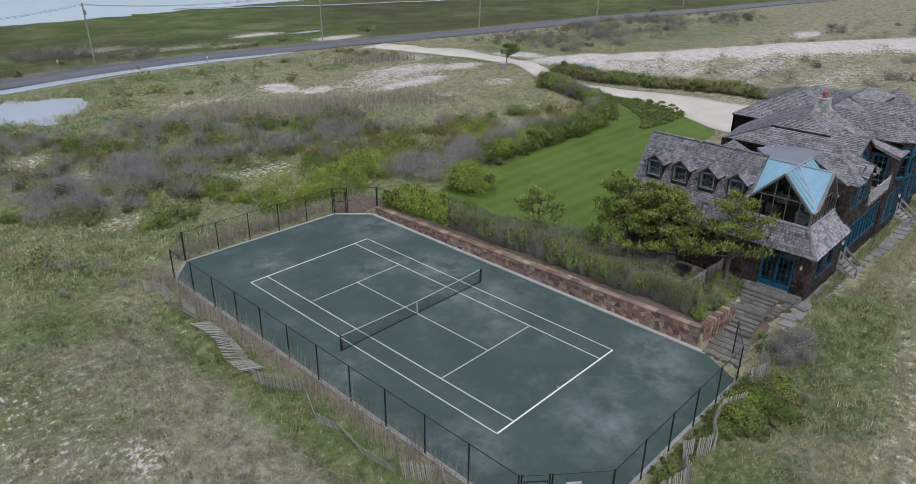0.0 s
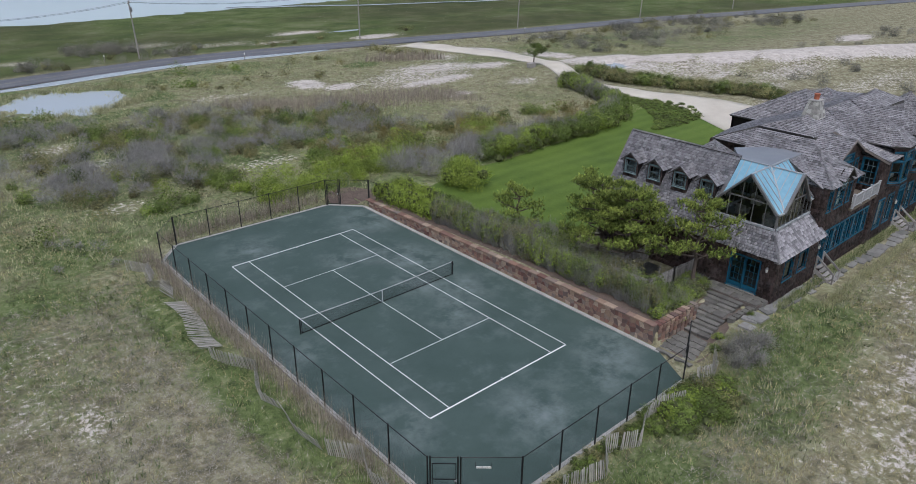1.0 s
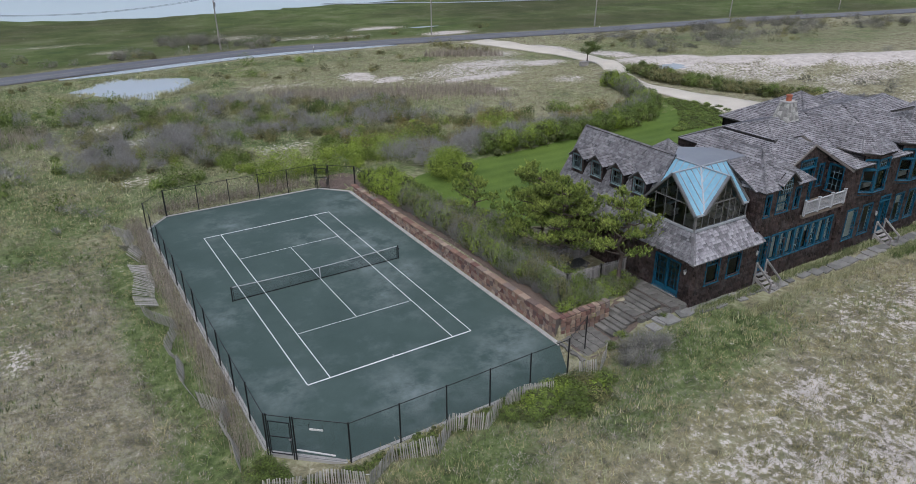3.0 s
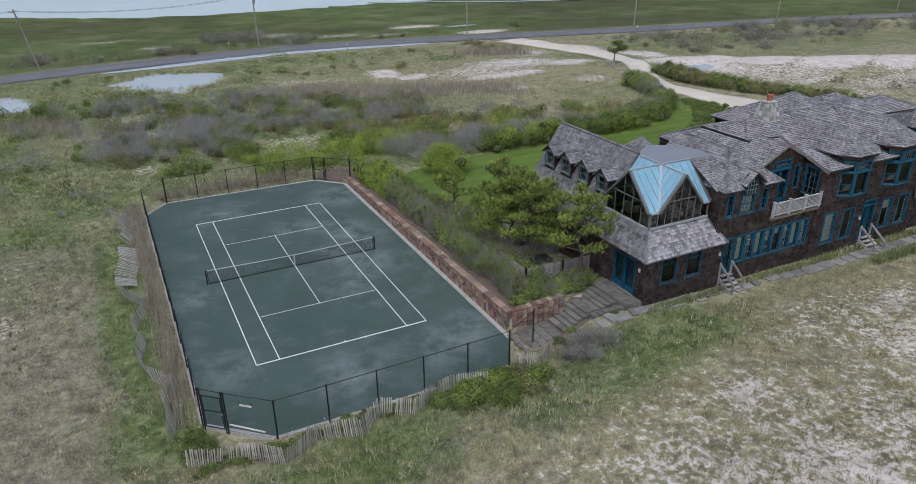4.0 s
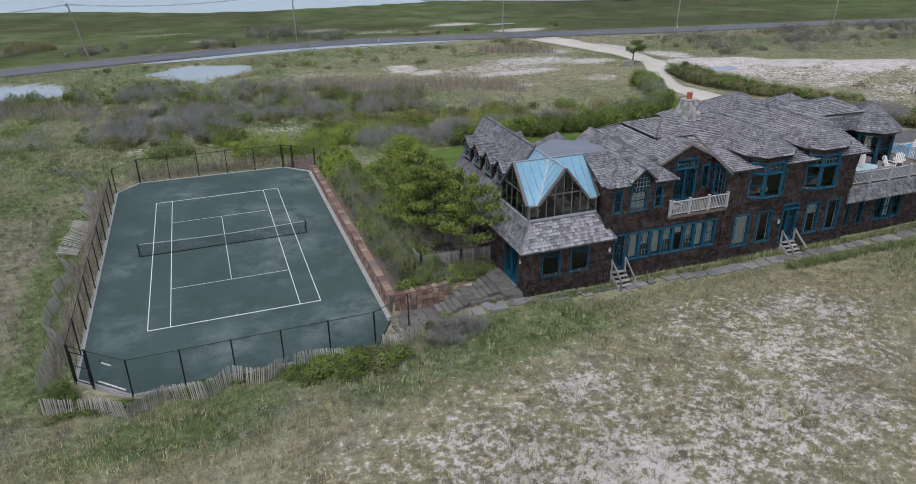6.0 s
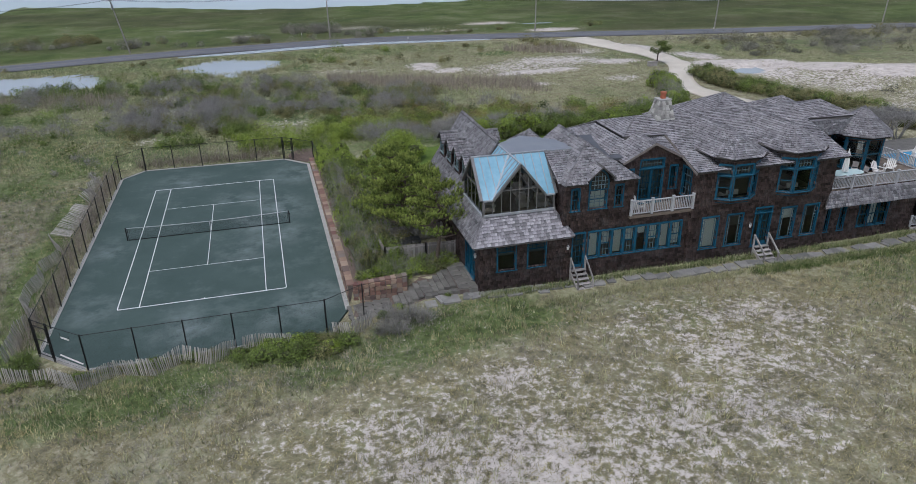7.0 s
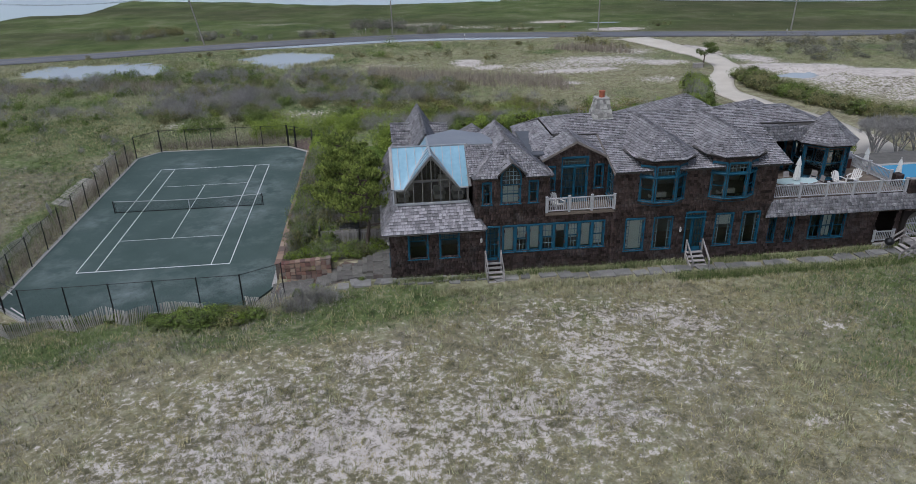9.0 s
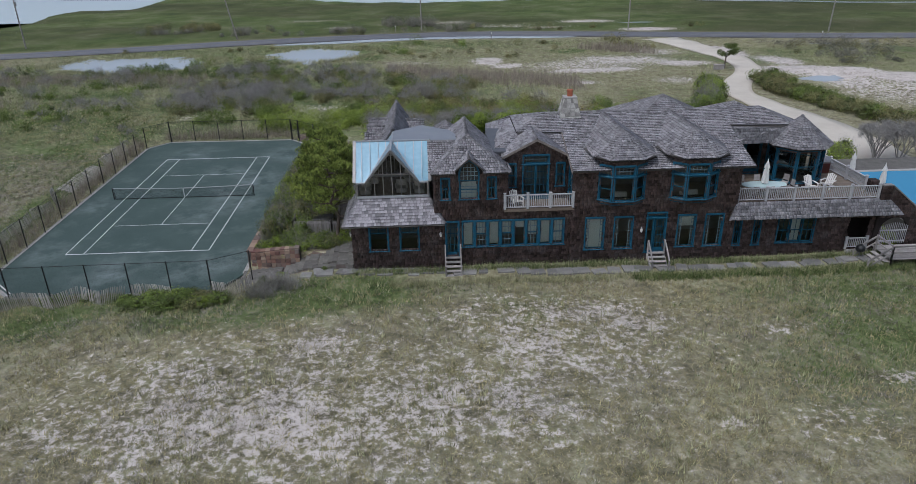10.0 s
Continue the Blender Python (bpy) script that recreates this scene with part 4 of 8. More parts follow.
# front skirt below the glass room, shingle by shingle
roof_face([(EX0, -19.15, EZ), (23.78, -19.15, EZ), (22.75, -18.0, 6.19), (17.92, -18.0, 6.19)], pieces=True, exposure=0.215)
roof_face([(23.78, -19.15, EZ), (23.78, -18.6, EZ), (22.77, -17.9, 6.19), (22.75, -18.0, 6.19)], shingles=False)
roof_face([(EX0, -19.15, EZ), (17.92, -18.0, 6.19), (17.95, -17.9, 6.19), (EX0, -18.9, EZ)], shingles=True)
hip_cap((EX0, -19.15, EZ), (17.92, -18.0, 6.21))
hip_cap((23.78, -19.15, EZ), (22.75, -18.0, 6.21))
hpart("soffit", boxes((17.0, 23.73, -19.1, -18.76, EZ - 0.16, EZ - 0.10)), M["greywood"])


def dormer(y, west=True):
    """A small gabled dormer on the steep slope."""
    s = 1 if west else -1
    fx = lambda dx: RX - s * dx
    zf0, zf1, zp, hw = 6.95, 8.05, 8.62, 0.62
    face = 1.98
    a, b = ((fx(face), y + hw), (fx(face), y - hw)) if west else ((fx(face), y - hw), (fx(face), y + hw))
    hole = [(0.2, 1.04, zf0 + 0.15, zf1 + 0.02)]
    wall_panel(a, b, zf0 - 0.35, zf1 + 0.1, hole, thick=0.12, top=(hw, zp - 0.02), name="dormer_wall")
    window_unit(a, b, 0.2, 1.04, zf0 + 0.15, zf1 + 0.02, 3, 2, name="dormer_window", mat_="dormertrim")
    for sy in (1, -1):
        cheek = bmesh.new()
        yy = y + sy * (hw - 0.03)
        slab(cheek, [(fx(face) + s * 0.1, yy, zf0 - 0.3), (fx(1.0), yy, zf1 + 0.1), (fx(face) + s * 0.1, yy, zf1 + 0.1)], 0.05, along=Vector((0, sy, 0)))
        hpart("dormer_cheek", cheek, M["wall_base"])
        pts = [(fx(face + 0.25), y, zp + 0.06), (fx(0.72), y, zp + 0.06), (fx(1.12), y + sy * (hw + 0.22), zf1 - 0.05), (fx(face + 0.25), y + sy * (hw + 0.22), zf1 - 0.05)]
        roof_face(pts, thick=0.08, exposure=0.2, name="dormer_roof")
    hip_cap((fx(face + 0.25), y, zp + 0.06), (fx(0.72), y, zp + 0.06))


for y in (-6.5, -8.55, -10.65, -12.75):
    dormer(y)
dormer(-7.0, west=False)

# ---- glass room over the wing's end ----
GX0, GX1, GY0, GY1 = 17.95, 22.72, -18.0, -13.8
GM, GN = (GX0 + GX1) / 2, (GY0 + GY1) / 2
ZS, ZE, ZP = 6.22, 7.30, 9.50
INSET = 0.62
room = tagged(new("glass_room"), "glazed belvedere with crossed gables and blue reflecting roof glass")
room.parent = house
room.matrix_basis = pose(GM - HX, GN - HY, ZS - HZ)
RA = pose(-GM, -GN, -ZS)


def gpart(name, bm, material, label=""):
    return part(name, bm, material, room, label, RA)


corners = [(GX0, GY0), (GX1, GY0), (GX1, GY1), (GX0, GY1)]
hub = Vector((GM, GN, ZP))
for k in range(4):
    (x0, y0), (x1, y1) = corners[k], corners[(k + 1) % 4]
    d = Vector((x1 - x0, y1 - y0, 0)).normalized()
    out = Vector((d.y, -d.x, 0))
    L = math.hypot(x1 - x0, y1 - y0)
    P = lambda s, z: Vector((x0, y0, 0)) + d * s + Vector((0, 0, z))
    narrow = k % 2 == 0
    f0 = INSET if narrow else 0.0
    half, run = L / 2, L / 2 - f0
    roof_z = lambda s: ZE + (ZP - ZE) * max(0.0, 1 - abs(s - half) / run)
    gpart("sill", beam(bmesh.new(), P(0, ZS + 0.07) + out * 0.03, P(L, ZS + 0.07) + out * 0.03, 0.16, 0.14), M["palebar"])
    for s in (0.04, L - 0.04):
        gpart("corner_post", beam(bmesh.new(), P(s, ZS), P(s, ZE), 0.1, 0.1), M["bronze"])
    n = 6 if narrow else 5
    for i in range(1, n):
        s = f0 + (L - 2 * f0) * i / n
        gpart("mullion", beam(bmesh.new(), P(s, ZS), P(s, roof_z(s) - 0.03), 0.055, 0.06), M["bronze"])
    if narrow:
        for s in (f0, L - f0):
            gpart("mullion", beam(bmesh.new(), P(s, ZS), P(s, ZE), 0.06, 0.07), M["bronze"])
            gpart("eave_bar", beam(bmesh.new(), P(0 if s < half else L, ZE) + out * 0.08, P(s, ZE) + out * 0.08, 0.14, 0.09), M["palebar"])
    zt = ZE + 0.55
    w = run * (1 - (zt - ZE) / (ZP - ZE))
    gpart("transom_bar", beam(bmesh.new(), P(half - w, zt), P(half + w, zt), 0.08, 0.08), M["bronze"])
    for sgn in (-1, 1):
        a, b = P(half + sgn * run, ZE) + out * 0.12, P(half, ZP) + out * 0.12
        gpart("rake_bar", beam(bmesh.new(), a, b, 0.2, 0.13), M["bronze"])
    wall_pts = [P(0, ZS), P(L, ZS), P(L, ZE)] + ([P(L - f0, ZE)] if narrow else []) + [P(half, ZP)] + ([P(f0, ZE)] if narrow else []) + [P(0, ZE)]
    gpart("wall_glass", mesh_of("wall_glass", wall_pts, [tuple(range(len(wall_pts)))], M["glasswall"]), None)
    # roof glass: each gable has two slopes that meet the crossing ridge in the valleys
    pk = P(half, ZP) + out * 0.15
    for sgn in (-1, 1):
        foot = P(half + sgn * run, ZE) + out * 0.1
        other = corners[k] if sgn < 0 else corners[(k + 1) % 4]
        valley = foot if narrow else Vector((GX0 + INSET if other[0] == GX0 else GX1 - INSET, other[1] + (-0.1 if other[1] == GY0 else 0.1), ZE))
        pts = [foot, pk, hub] if narrow else [foot, pk, hub, valley]
        gpart("roof_glass", slab(bmesh.new(), pts, 0.03), M["skyglass"], "blue reflecting roof glass")
        n2 = (pk - foot).cross(hub - foot).normalized()
        n2 = n2 if n2.z > 0 else -n2
        for q in (0.2, 0.42, 0.64, 0.84):
            top = pk.lerp(hub, q)
            if narrow:
                low_ = foot.lerp(hub, q)
            else:
                first = (valley - foot).length / (hub - pk).length
                low_ = foot.lerp(valley, q / first) if q < first else valley.lerp(hub, (q - first) / (1 - first))
            gpart("glazing_bar", beam(bmesh.new(), top + n2 * 0.02, low_ + n2 * 0.02, 0.04, 0.05), M["palebar"])
        if narrow:
            gpart("valley_bar", beam(bmesh.new(), foot + Vector((0, 0, 0.03)), hub + Vector((0, 0, 0.03)), 0.10, 0.05), M["palebar"])
    gpart("ridge_bar", beam(bmesh.new(), pk + Vector((0, 0, 0.03)), hub + Vector((0, 0, 0.03)), 0.12, 0.06), M["palebar"])
gpart("room_floor", boxes((GX0 + 0.05, GX1 - 0.05, GY0 + 0.05, GY1 - 0.05, ZS - 0.15, ZS)), M["floorboard"])
hpart("flat_roof", slab(bmesh.new(), [(20.3, -15.95, 9.52), (25.15, -15.95, 9.50), (24.3, -13.6, 9.52), (22.4, -12.15, 9.52), (20.42, -13.6, 9.56)], 0.2), M["metalroof"], "grey metal flat roof")

# ---- middle block: tower room, window band, balcony gable ----
FY = -18.75
MA, MB = (23.6, FY), (32.3, FY)
band = [(0.24, 1.04, 2.1, 4.58)]
for k in range(8):
    band.append((1.36 + k * 0.872, 1.36 + k * 0.872 + 0.70, 2.78, 4.58))
wall_panel(MA, MB, GZ, 5.35, band)
window_unit(MA, MB, 0.24, 1.04, 2.1, 4.58, 3, 6, name="door", sash=1, door=True)
for k, (s0, s1, z0, z1) in enumerate(band[1:]):
    window_unit(MA, MB, s0, s1, z0, z1, 3 if k % 2 else 1, 4 if k % 2 else 1, sash=2 if k % 2 else 1, shade=(0.95, 0.55, 0.93, 0.5, 0.3, 0.6, 0.94, 0.9)[k], white_bars=True)
TA, TB = (23.1, FY + 0.02), (27.95, FY + 0.02)
tw = [(0.50, 0.98, 6.25, 7.65), (1.72, 2.88, 6.25, 7.5), (3.55, 4.03, 6.25, 7.65)]
wall_panel(TA, TB, 5.35, 8.05, [(h[0], h[1], h[2], min(h[3], 8.05)) for h in tw])
for k, (s0, s1, z0, z1) in enumerate(tw):
    if k == 1:
        window_unit(TA, TB, s0, s1, z0, 7.5, 3, 3, shade=0.97, white_bars=True)
    else:
        window_unit(TA, TB, s0, s1, z0, z1, 2, 2)
wall_panel((27.95, FY + 0.02), (27.95, -16.5), 5.35, 8.3)
wall_panel((23.1, -14.0), (23.1, FY + 0.02), 4.75, 8.05)
# short shingled slope between the flat roof and the tower
roof_face([(22.74, -18.5, 8.1), (24.2, -18.5, 8.1), (25.2, -15.97, 9.44), (22.74, -15.97, 9.44)], thick=0.08)
# tower hip
TX0, TX1, TE, TAP = 22.9, 28.12, 8.12, (25.45, -16.55, 10.02)
TY, TC = -19.12, 25.4
roof_face([(TX0, TY, TE), (TC - 0.9, TY, TE), (TC - 0.9, TY + 0.40, TE + 0.296), (TC, TY + 1.42, TE + 1.05), (TC + 0.9, TY + 0.40, TE + 0.296), (TC + 0.9, TY, TE), (TX1, TY, TE), TAP])
roof_face([(TX1, TY, TE), (TX1, -15.0, TE + 0.02), (25.45, -12.0, 10.02), TAP])
roof_face([(TX0, TY, TE), TAP, (25.45, -12.0, 10.02), (TX0, -12.0, TE)])
for e in ((TX0, TY, TE), (TX1, TY, TE)):
    hip_cap(e, TAP)
hip_cap(TAP, (25.45, -12.0, 10.02))
# gablet over the arched window
for sx in (-1, 1):
    roof_face([(TC, -19.25, 9.20), (TC, -17.62, 9.24), (TC + sx * 0.95, -18.5, 8.40), (TC + sx * 0.95, -19.25, 8.36)], thick=0.08, exposure=0.2, name="dormer_roof")
def pointed(x0, x1, z0, z1, z2, y, thick):
    """A panel with a pointed arched top."""
    xm, bm = (x0 + x1) / 2, bmesh.new()
    rise = [(x1, z1), (x1 - 0.10 * (x1 - x0), z1 + 0.45 * (z2 - z1)), (x1 - 0.26 * (x1 - x0), z1 + 0.78 * (z2 - z1)), (xm, z2)]
    side = [(2 * xm - x, z) for x, z in rise[:-1]][::-1]
    slab(bm, [(x, y, z) for x, z in [(x0, z0), (x1, z0)] + rise + side], thick, along=Vector((0, -1, 0)))
    return bm


hpart("gablet", pointed(24.55, 26.25, 7.95, 8.30, 9.12, -18.80, 0.08), M["wall_base"])
hpart("fanlight_frame", pointed(24.70, 26.10, 7.52, 8.10, 8.98, -18.86, 0.06), M["blue"])
hpart("fanlight", pointed(24.82, 25.98, 7.62, 8.10, 8.84, -18.90, 0.03), M["darkglass"])
fb = bmesh.new()
for x in (25.05, 25.28, 25.52, 25.75):
    box(fb, x - 0.016, x + 0.016, -18.925, -18.902, 7.62, 8.76 - 0.75 * abs(x - 25.4))
for z in (7.90, 8.18, 8.46):
    wz = 0.56 if z < 8.3 else 0.36
    box(fb, 25.4 - wz, 25.4 + wz, -18.927, -18.903, z - 0.016, z + 0.016)
hpart("fanlight_bars", fb, M["muntin"])
# small hipped roof behind the flat roof
SP = (24.1, -9.7, 9.2)
sq = [(22.8, -11.0, 8.1), (25.4, -11.0, 8.1), (25.4, -8.4, 8.1), (22.8, -8.4, 8.1)]
for k in range(4):
    roof_face([sq[k], sq[(k + 1) % 4], SP], thick=0.08)
    hip_cap(sq[k], SP)

# balcony recess
BY = -17.2
GA, GB = (27.95, BY), (32.3, BY)
balc = [(1.23, 2.90, 5.55, 8.62), (3.50, 3.98, 6.45, 8.0), (0.22, 0.68, 6.45, 8.0)]
wall_panel(GA, GB, 5.35, 8.62, balc, top=(2.05, 9.66))
for k in range(2):
    window_unit(GA, GB, 1.23 + k * 0.86, 2.04 + k * 0.86, 5.58, 7.92, 3, 5, name="door", sash=1, door=True)
window_unit(GA, GB, 1.23, 2.90, 8.06, 8.58, 8, 2, sash=1, white_bars=True)
for s0, s1 in ((3.50, 3.98), (0.22, 0.68)):
    window_unit(GA, GB, s0, s1, 6.45, 8.0, 2, 2)
wall_panel((32.3, BY + 0.1), (32.3, -18.95), 5.35, 8.22, [(0.45, 1.45, 6.1, 8.0)])
window_unit((32.3, BY + 0.1), (32.3, -18.95), 0.45, 1.45, 6.1, 8.0, 3, 4, white_bars=True)
hpart("balcony_floor", boxes((27.7, 32.4, -19.0, -17.0, 5.30, 5.50)), M["deckwood"])
for ex in (27.7, 32.3):
    roof_face([(30.0, -17.5, 9.82), (30.0, -14.6, 9.86), (ex, -15.6, 8.66), (ex, -17.5, 8.62)])
hip_cap((30.0, -17.5, 9.82), (30.0, -14.6, 9.86))
for ex in (27.7, 32.3):
    hpart("bargeboard", beam(bmesh.new(), (ex, -17.52, 8.56), (30.0, -17.52, 9.75), 0.06, 0.15), M["darkwood"])


def railing(name, a, b, posts, z, h, label, mat_="railpaint", parent=None):
    """Posts with caps, rails and square balusters."""
    a, b = Vector((*a, z)), Vector((*b, z))
    r = thing(name, a.x, a.y, z, label, "railing")
    r.matrix_basis = pose(a.x, a.y, z, 0, 0, math.degrees(math.atan2(b.y - a.y, b.x - a.x)))
    L = (b - a).length
    for k in range(posts):
        x = L * k / (posts - 1)
        p = part("post", boxes((x - 0.075, x + 0.075, -0.075, 0.075, 0, h + 0.08), bevel=0.008), M[mat_], r)
        part("cap", boxes((x - 0.1, x + 0.1, -0.1, 0.1, h + 0.08, h + 0.13), bevel=0.02), M[mat_], p)
    for z0, z1, w in ((h - 0.06, h, 0.06), (0.1, 0.16, 0.04)):
        part("rail", boxes((0, L, -w, w, z0, z1), bevel=0.01), M[mat_], r)
    n = int(L / 0.125)
    base = None
    for k in range(1, n):
        x = L * k / n
        if base is None:
            base = part("baluster", boxes((-0.02, 0.02, -0.02, 0.02, 0.16, h - 0.06)), M[mat_], r, at=pose(x, 0, 0))
            me = base.data
        else:
            part("baluster", me, None, r, at=pose(x, 0, 0))
    return r


railing("balcony_railing", (27.75, -18.98), (32.3, -18.98), 4, 5.50, 1.0, "pale grey painted balcony railing with square balusters")

# ---- main block with two bay windows ----
PY = -18.95
A2, B2 = (32.3, PY), (43.45, PY)
low = [(0.97, 2.17, 2.38, 4.62), (2.93, 4.12, 2.38, 4.62), (5.16, 6.40, 2.05, 4.88), (7.28, 8.42, 2.38, 4.62), (9.18, 10.32, 2.38, 4.62)]
wall_panel(A2, B2, GZ, 5.6, low)
wall_panel(A2, B2, 5.6, 8.25, [(1.65, 4.65, 6.05, 8.2), (6.55, 9.55, 6.05, 8.2)])
for k, (s0, s1, z0, z1) in enumerate(low):
    if k == 2:
        window_unit(A2, B2, s0 + 0.56, s1, z0, 4.45, 3, 4, name="door", sash=1, door=True)
        window_unit(A2, B2, s0, s0 + 0.44, z0, 4.45, 1, 1, name="side_light", sash=1)
        window_unit(A2, B2, s0, s1, 4.6, 4.85, 6, 1, name="fanlight", sash=1)
    else:
        window_unit(A2, B2, s0, s1, z0, z1, 1, 1, sash=1, side_lights=True, shade=(0.96, 0.0, 0, 0.35, 0.0)[k])
wall_panel((32.3, PY + 2.4), (32.3, PY), GZ, 5.35)


def bay(cx):
    """A three-sided bay window with transom lights and its own hipped roof."""
    w, wide, dp = 0.72, 1.55, 0.58
    p = [(cx - wide, PY), (cx - w, PY - dp), (cx + w, PY - dp), (cx + wide, PY)]
    for k in range(3):
        a, b = p[k], p[k + 1]
        L = math.hypot(b[0] - a[0], b[1] - a[1])
        wall_panel(a, b, 5.85, 8.85, [(0.1, L - 0.1, 6.05, 8.38)], thick=0.12, name="bay_wall")
        window_unit(a, b, 0.1, L - 0.1, 6.05, 7.62, 1, 1, sash=1 if k == 1 else 2)
        window_unit(a, b, 0.1, L - 0.1, 7.76, 8.38, 5 if k == 1 else 3, 2, sash=1, white_bars=True)
    bm = bmesh.new()
    slab(bm, [(x, y, 5.88) for x, y in p], 0.14)
    hpart("bay_floor", bm, M["blue"])
    r = [(cx - 2.25, -17.1, 8.95), (cx - 1.95, -18.85, 8.93), (cx - 1.0, -19.72, 8.90), (cx + 1.1, -19.72, 8.90), (cx + 2.2, -18.95, 8.93), (cx + 2.45, -17.1, 8.95)]
    ap = (cx + 0.12, -17.5, 10.33)
    for k in range(5):
        roof_face([r[k], r[k + 1], ap], thick=0.1)
    for q in r[1:5]:
        hip_cap(q, ap)
    ridge_end = (cx - 0.1, -12.75, 10.40)
    for q in (r[0], r[5]):
        roof_face([q, ap, ridge_end], thick=0.08)
    hip_cap(ap, ridge_end)
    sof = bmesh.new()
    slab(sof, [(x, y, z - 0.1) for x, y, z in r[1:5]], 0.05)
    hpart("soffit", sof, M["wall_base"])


bay(35.47)
bay(40.32)
# main roof: a long south slope, a raised western hip over a lower apron, and the east wing's ridge
RY, RZM = -12.7, 10.36
EY, EZM = -19.4, 8.15
slope_z = lambda y: EZM + (RZM - EZM) * (y - EY) / (RY - EY)
roof_face([(32.1, EY, EZM), (44.1, EY, EZM), (43.93, -14.6, slope_z(-14.6)), (43.93, RY, RZM), (31.0, RY, RZM), (28.97, -14.94, slope_z(-14.94)), (32.1, -14.94, slope_z(-14.94))])
roof_face([(28.97, -14.94, slope_z(-14.94)), (31.0, RY, RZM), (29.0, -10.5, slope_z(-14.94))])
roof_face([(44.1, EY, EZM), (44.4, -15.2, 8.5), (43.93, -14.6, slope_z(-14.6))])
roof_face([(43.93, -14.62, 9.60), (48.4, -14.55, 9.54), (47.1, -12.3, 10.30), (43.93, RY, RZM)])
roof_face([(43.93, -15.15, 8.35), (48.6, -14.95, 8.35), (48.4, -14.62, 9.46), (43.93, -14.72, 9.50)], thick=0.1)
roof_face([(48.4, -14.55, 9.54), (51.2, -11.0, 8.6), (47.1, -12.3, 10.30)])
roof_face([(43.93, RY, RZM), (47.1, -12.3, 10.30), (51.2, -11.0, 8.6), (47.8, -8.5, 9.3), (43.93, -9.0, 9.0)])
hip_cap((43.93, RY, RZM), (47.1, -12.3, 10.30))
hip_cap((48.4, -14.55, 9.54), (47.1, -12.3, 10.30))
roof_face([(26.5, -16.9, 8.55), (32.1, -16.9, 8.80), (32.1, -14.85, 9.46), (28.95, -14.85, 9.46)])
roof_face([(26.5, -16.9, 8.55), (28.95, -14.85, 9.46), (28.95, -10.5, 9.46), (27.4, -7.9, 8.35)])
roof_face([(31.0, RY, RZM), (43.93, RY, RZM), (43.93, -6.6, 8.0), (32.35, -6.6, 8.0)])
roof_face([(29.0, -10.5, slope_z(-14.94)), (31.0, RY, RZM), (32.35, -6.6, 8.0), (27.6, -7.6, 8.3)])
hip_cap((28.97, -14.94, slope_z(-14.94)), (31.0, RY, RZM))
hip_cap((29.0, -10.5, slope_z(-14.94)), (31.0, RY, RZM))
hip_cap((31.0, RY, RZM), (43.93, RY, RZM))
hpart("bargeboard", beam(bmesh.new(), (32.07, EY, EZM - 0.14), (32.07, -14.94, slope_z(-14.94) - 0.08), 0.05, 0.14), M["darkwood"])
hpart("fascia", beam(bmesh.new(), (29.0, -14.97, slope_z(-14.94) - 0.12), (32.1, -14.97, slope_z(-14.94) - 0.12), 0.05, 0.16), M["roof_base"])


def hip_block(x0, x1, y0, y1, ze, apex_a, apex_b=None):
    b = apex_b or apex_a
    roof_face([(x0, y0, ze), (x1, y0, ze), b, apex_a] if apex_b else [(x0, y0, ze), (x1, y0, ze), apex_a])
    roof_face([(x1, y0, ze), (x1, y1, ze), b])
    roof_face([(x1, y1, ze), (x0, y1, ze), apex_a, b] if apex_b else [(x1, y1, ze), (x0, y1, ze), apex_a])
    roof_face([(x0, y1, ze), (x0, y0, ze), apex_a])
    for c, p in (((x0, y0, ze), apex_a), ((x1, y0, ze), b), ((x1, y1, ze), b), ((x0, y1, ze), apex_a)):
        hip_cap(c, p)


hip_block(36.5, 45.8, -12.8, -4.2, 8.05, (41.1, -8.6, 10.5))
hip_block(43.4, 50.6, -11.8, -4.4, 7.9, (47.0, -8.2, 9.72))
# back walls
wall_panel((46.0, -4.0), (37.4, -4.0), 0.3, 8.0, shingles=False)
wall_panel((37.4, -4.0), (37.4, -7.0), 0.3, 8.0, shingles=False)
wall_panel((37.4, -7.0), (28.4, -7.0), 0.3, 7.9, shingles=False)
wall_panel((28.4, -7.0), (28.4, -13.0), 0.3, 8.0, shingles=True)
hpart("slate_roof", slab(bmesh.new(), [(27.0, -11.8, 9.05), (28.7, -11.9, 9.05), (28.3, -16.9, 8.85), (27.0, -16.9, 8.85)], 0.12), M["slate"], "dark grey metal roof strip")
wall_panel((43.45, PY), (43.45, -13.5), 5.3, 8.0)
wall_panel((51.0, -13.0), (51.0, -4.5), 0.3, 7.9, shingles=False)
wall_panel((51.0, -4.5), (44.5, -4.5), 0.3, 7.9, shingles=False)
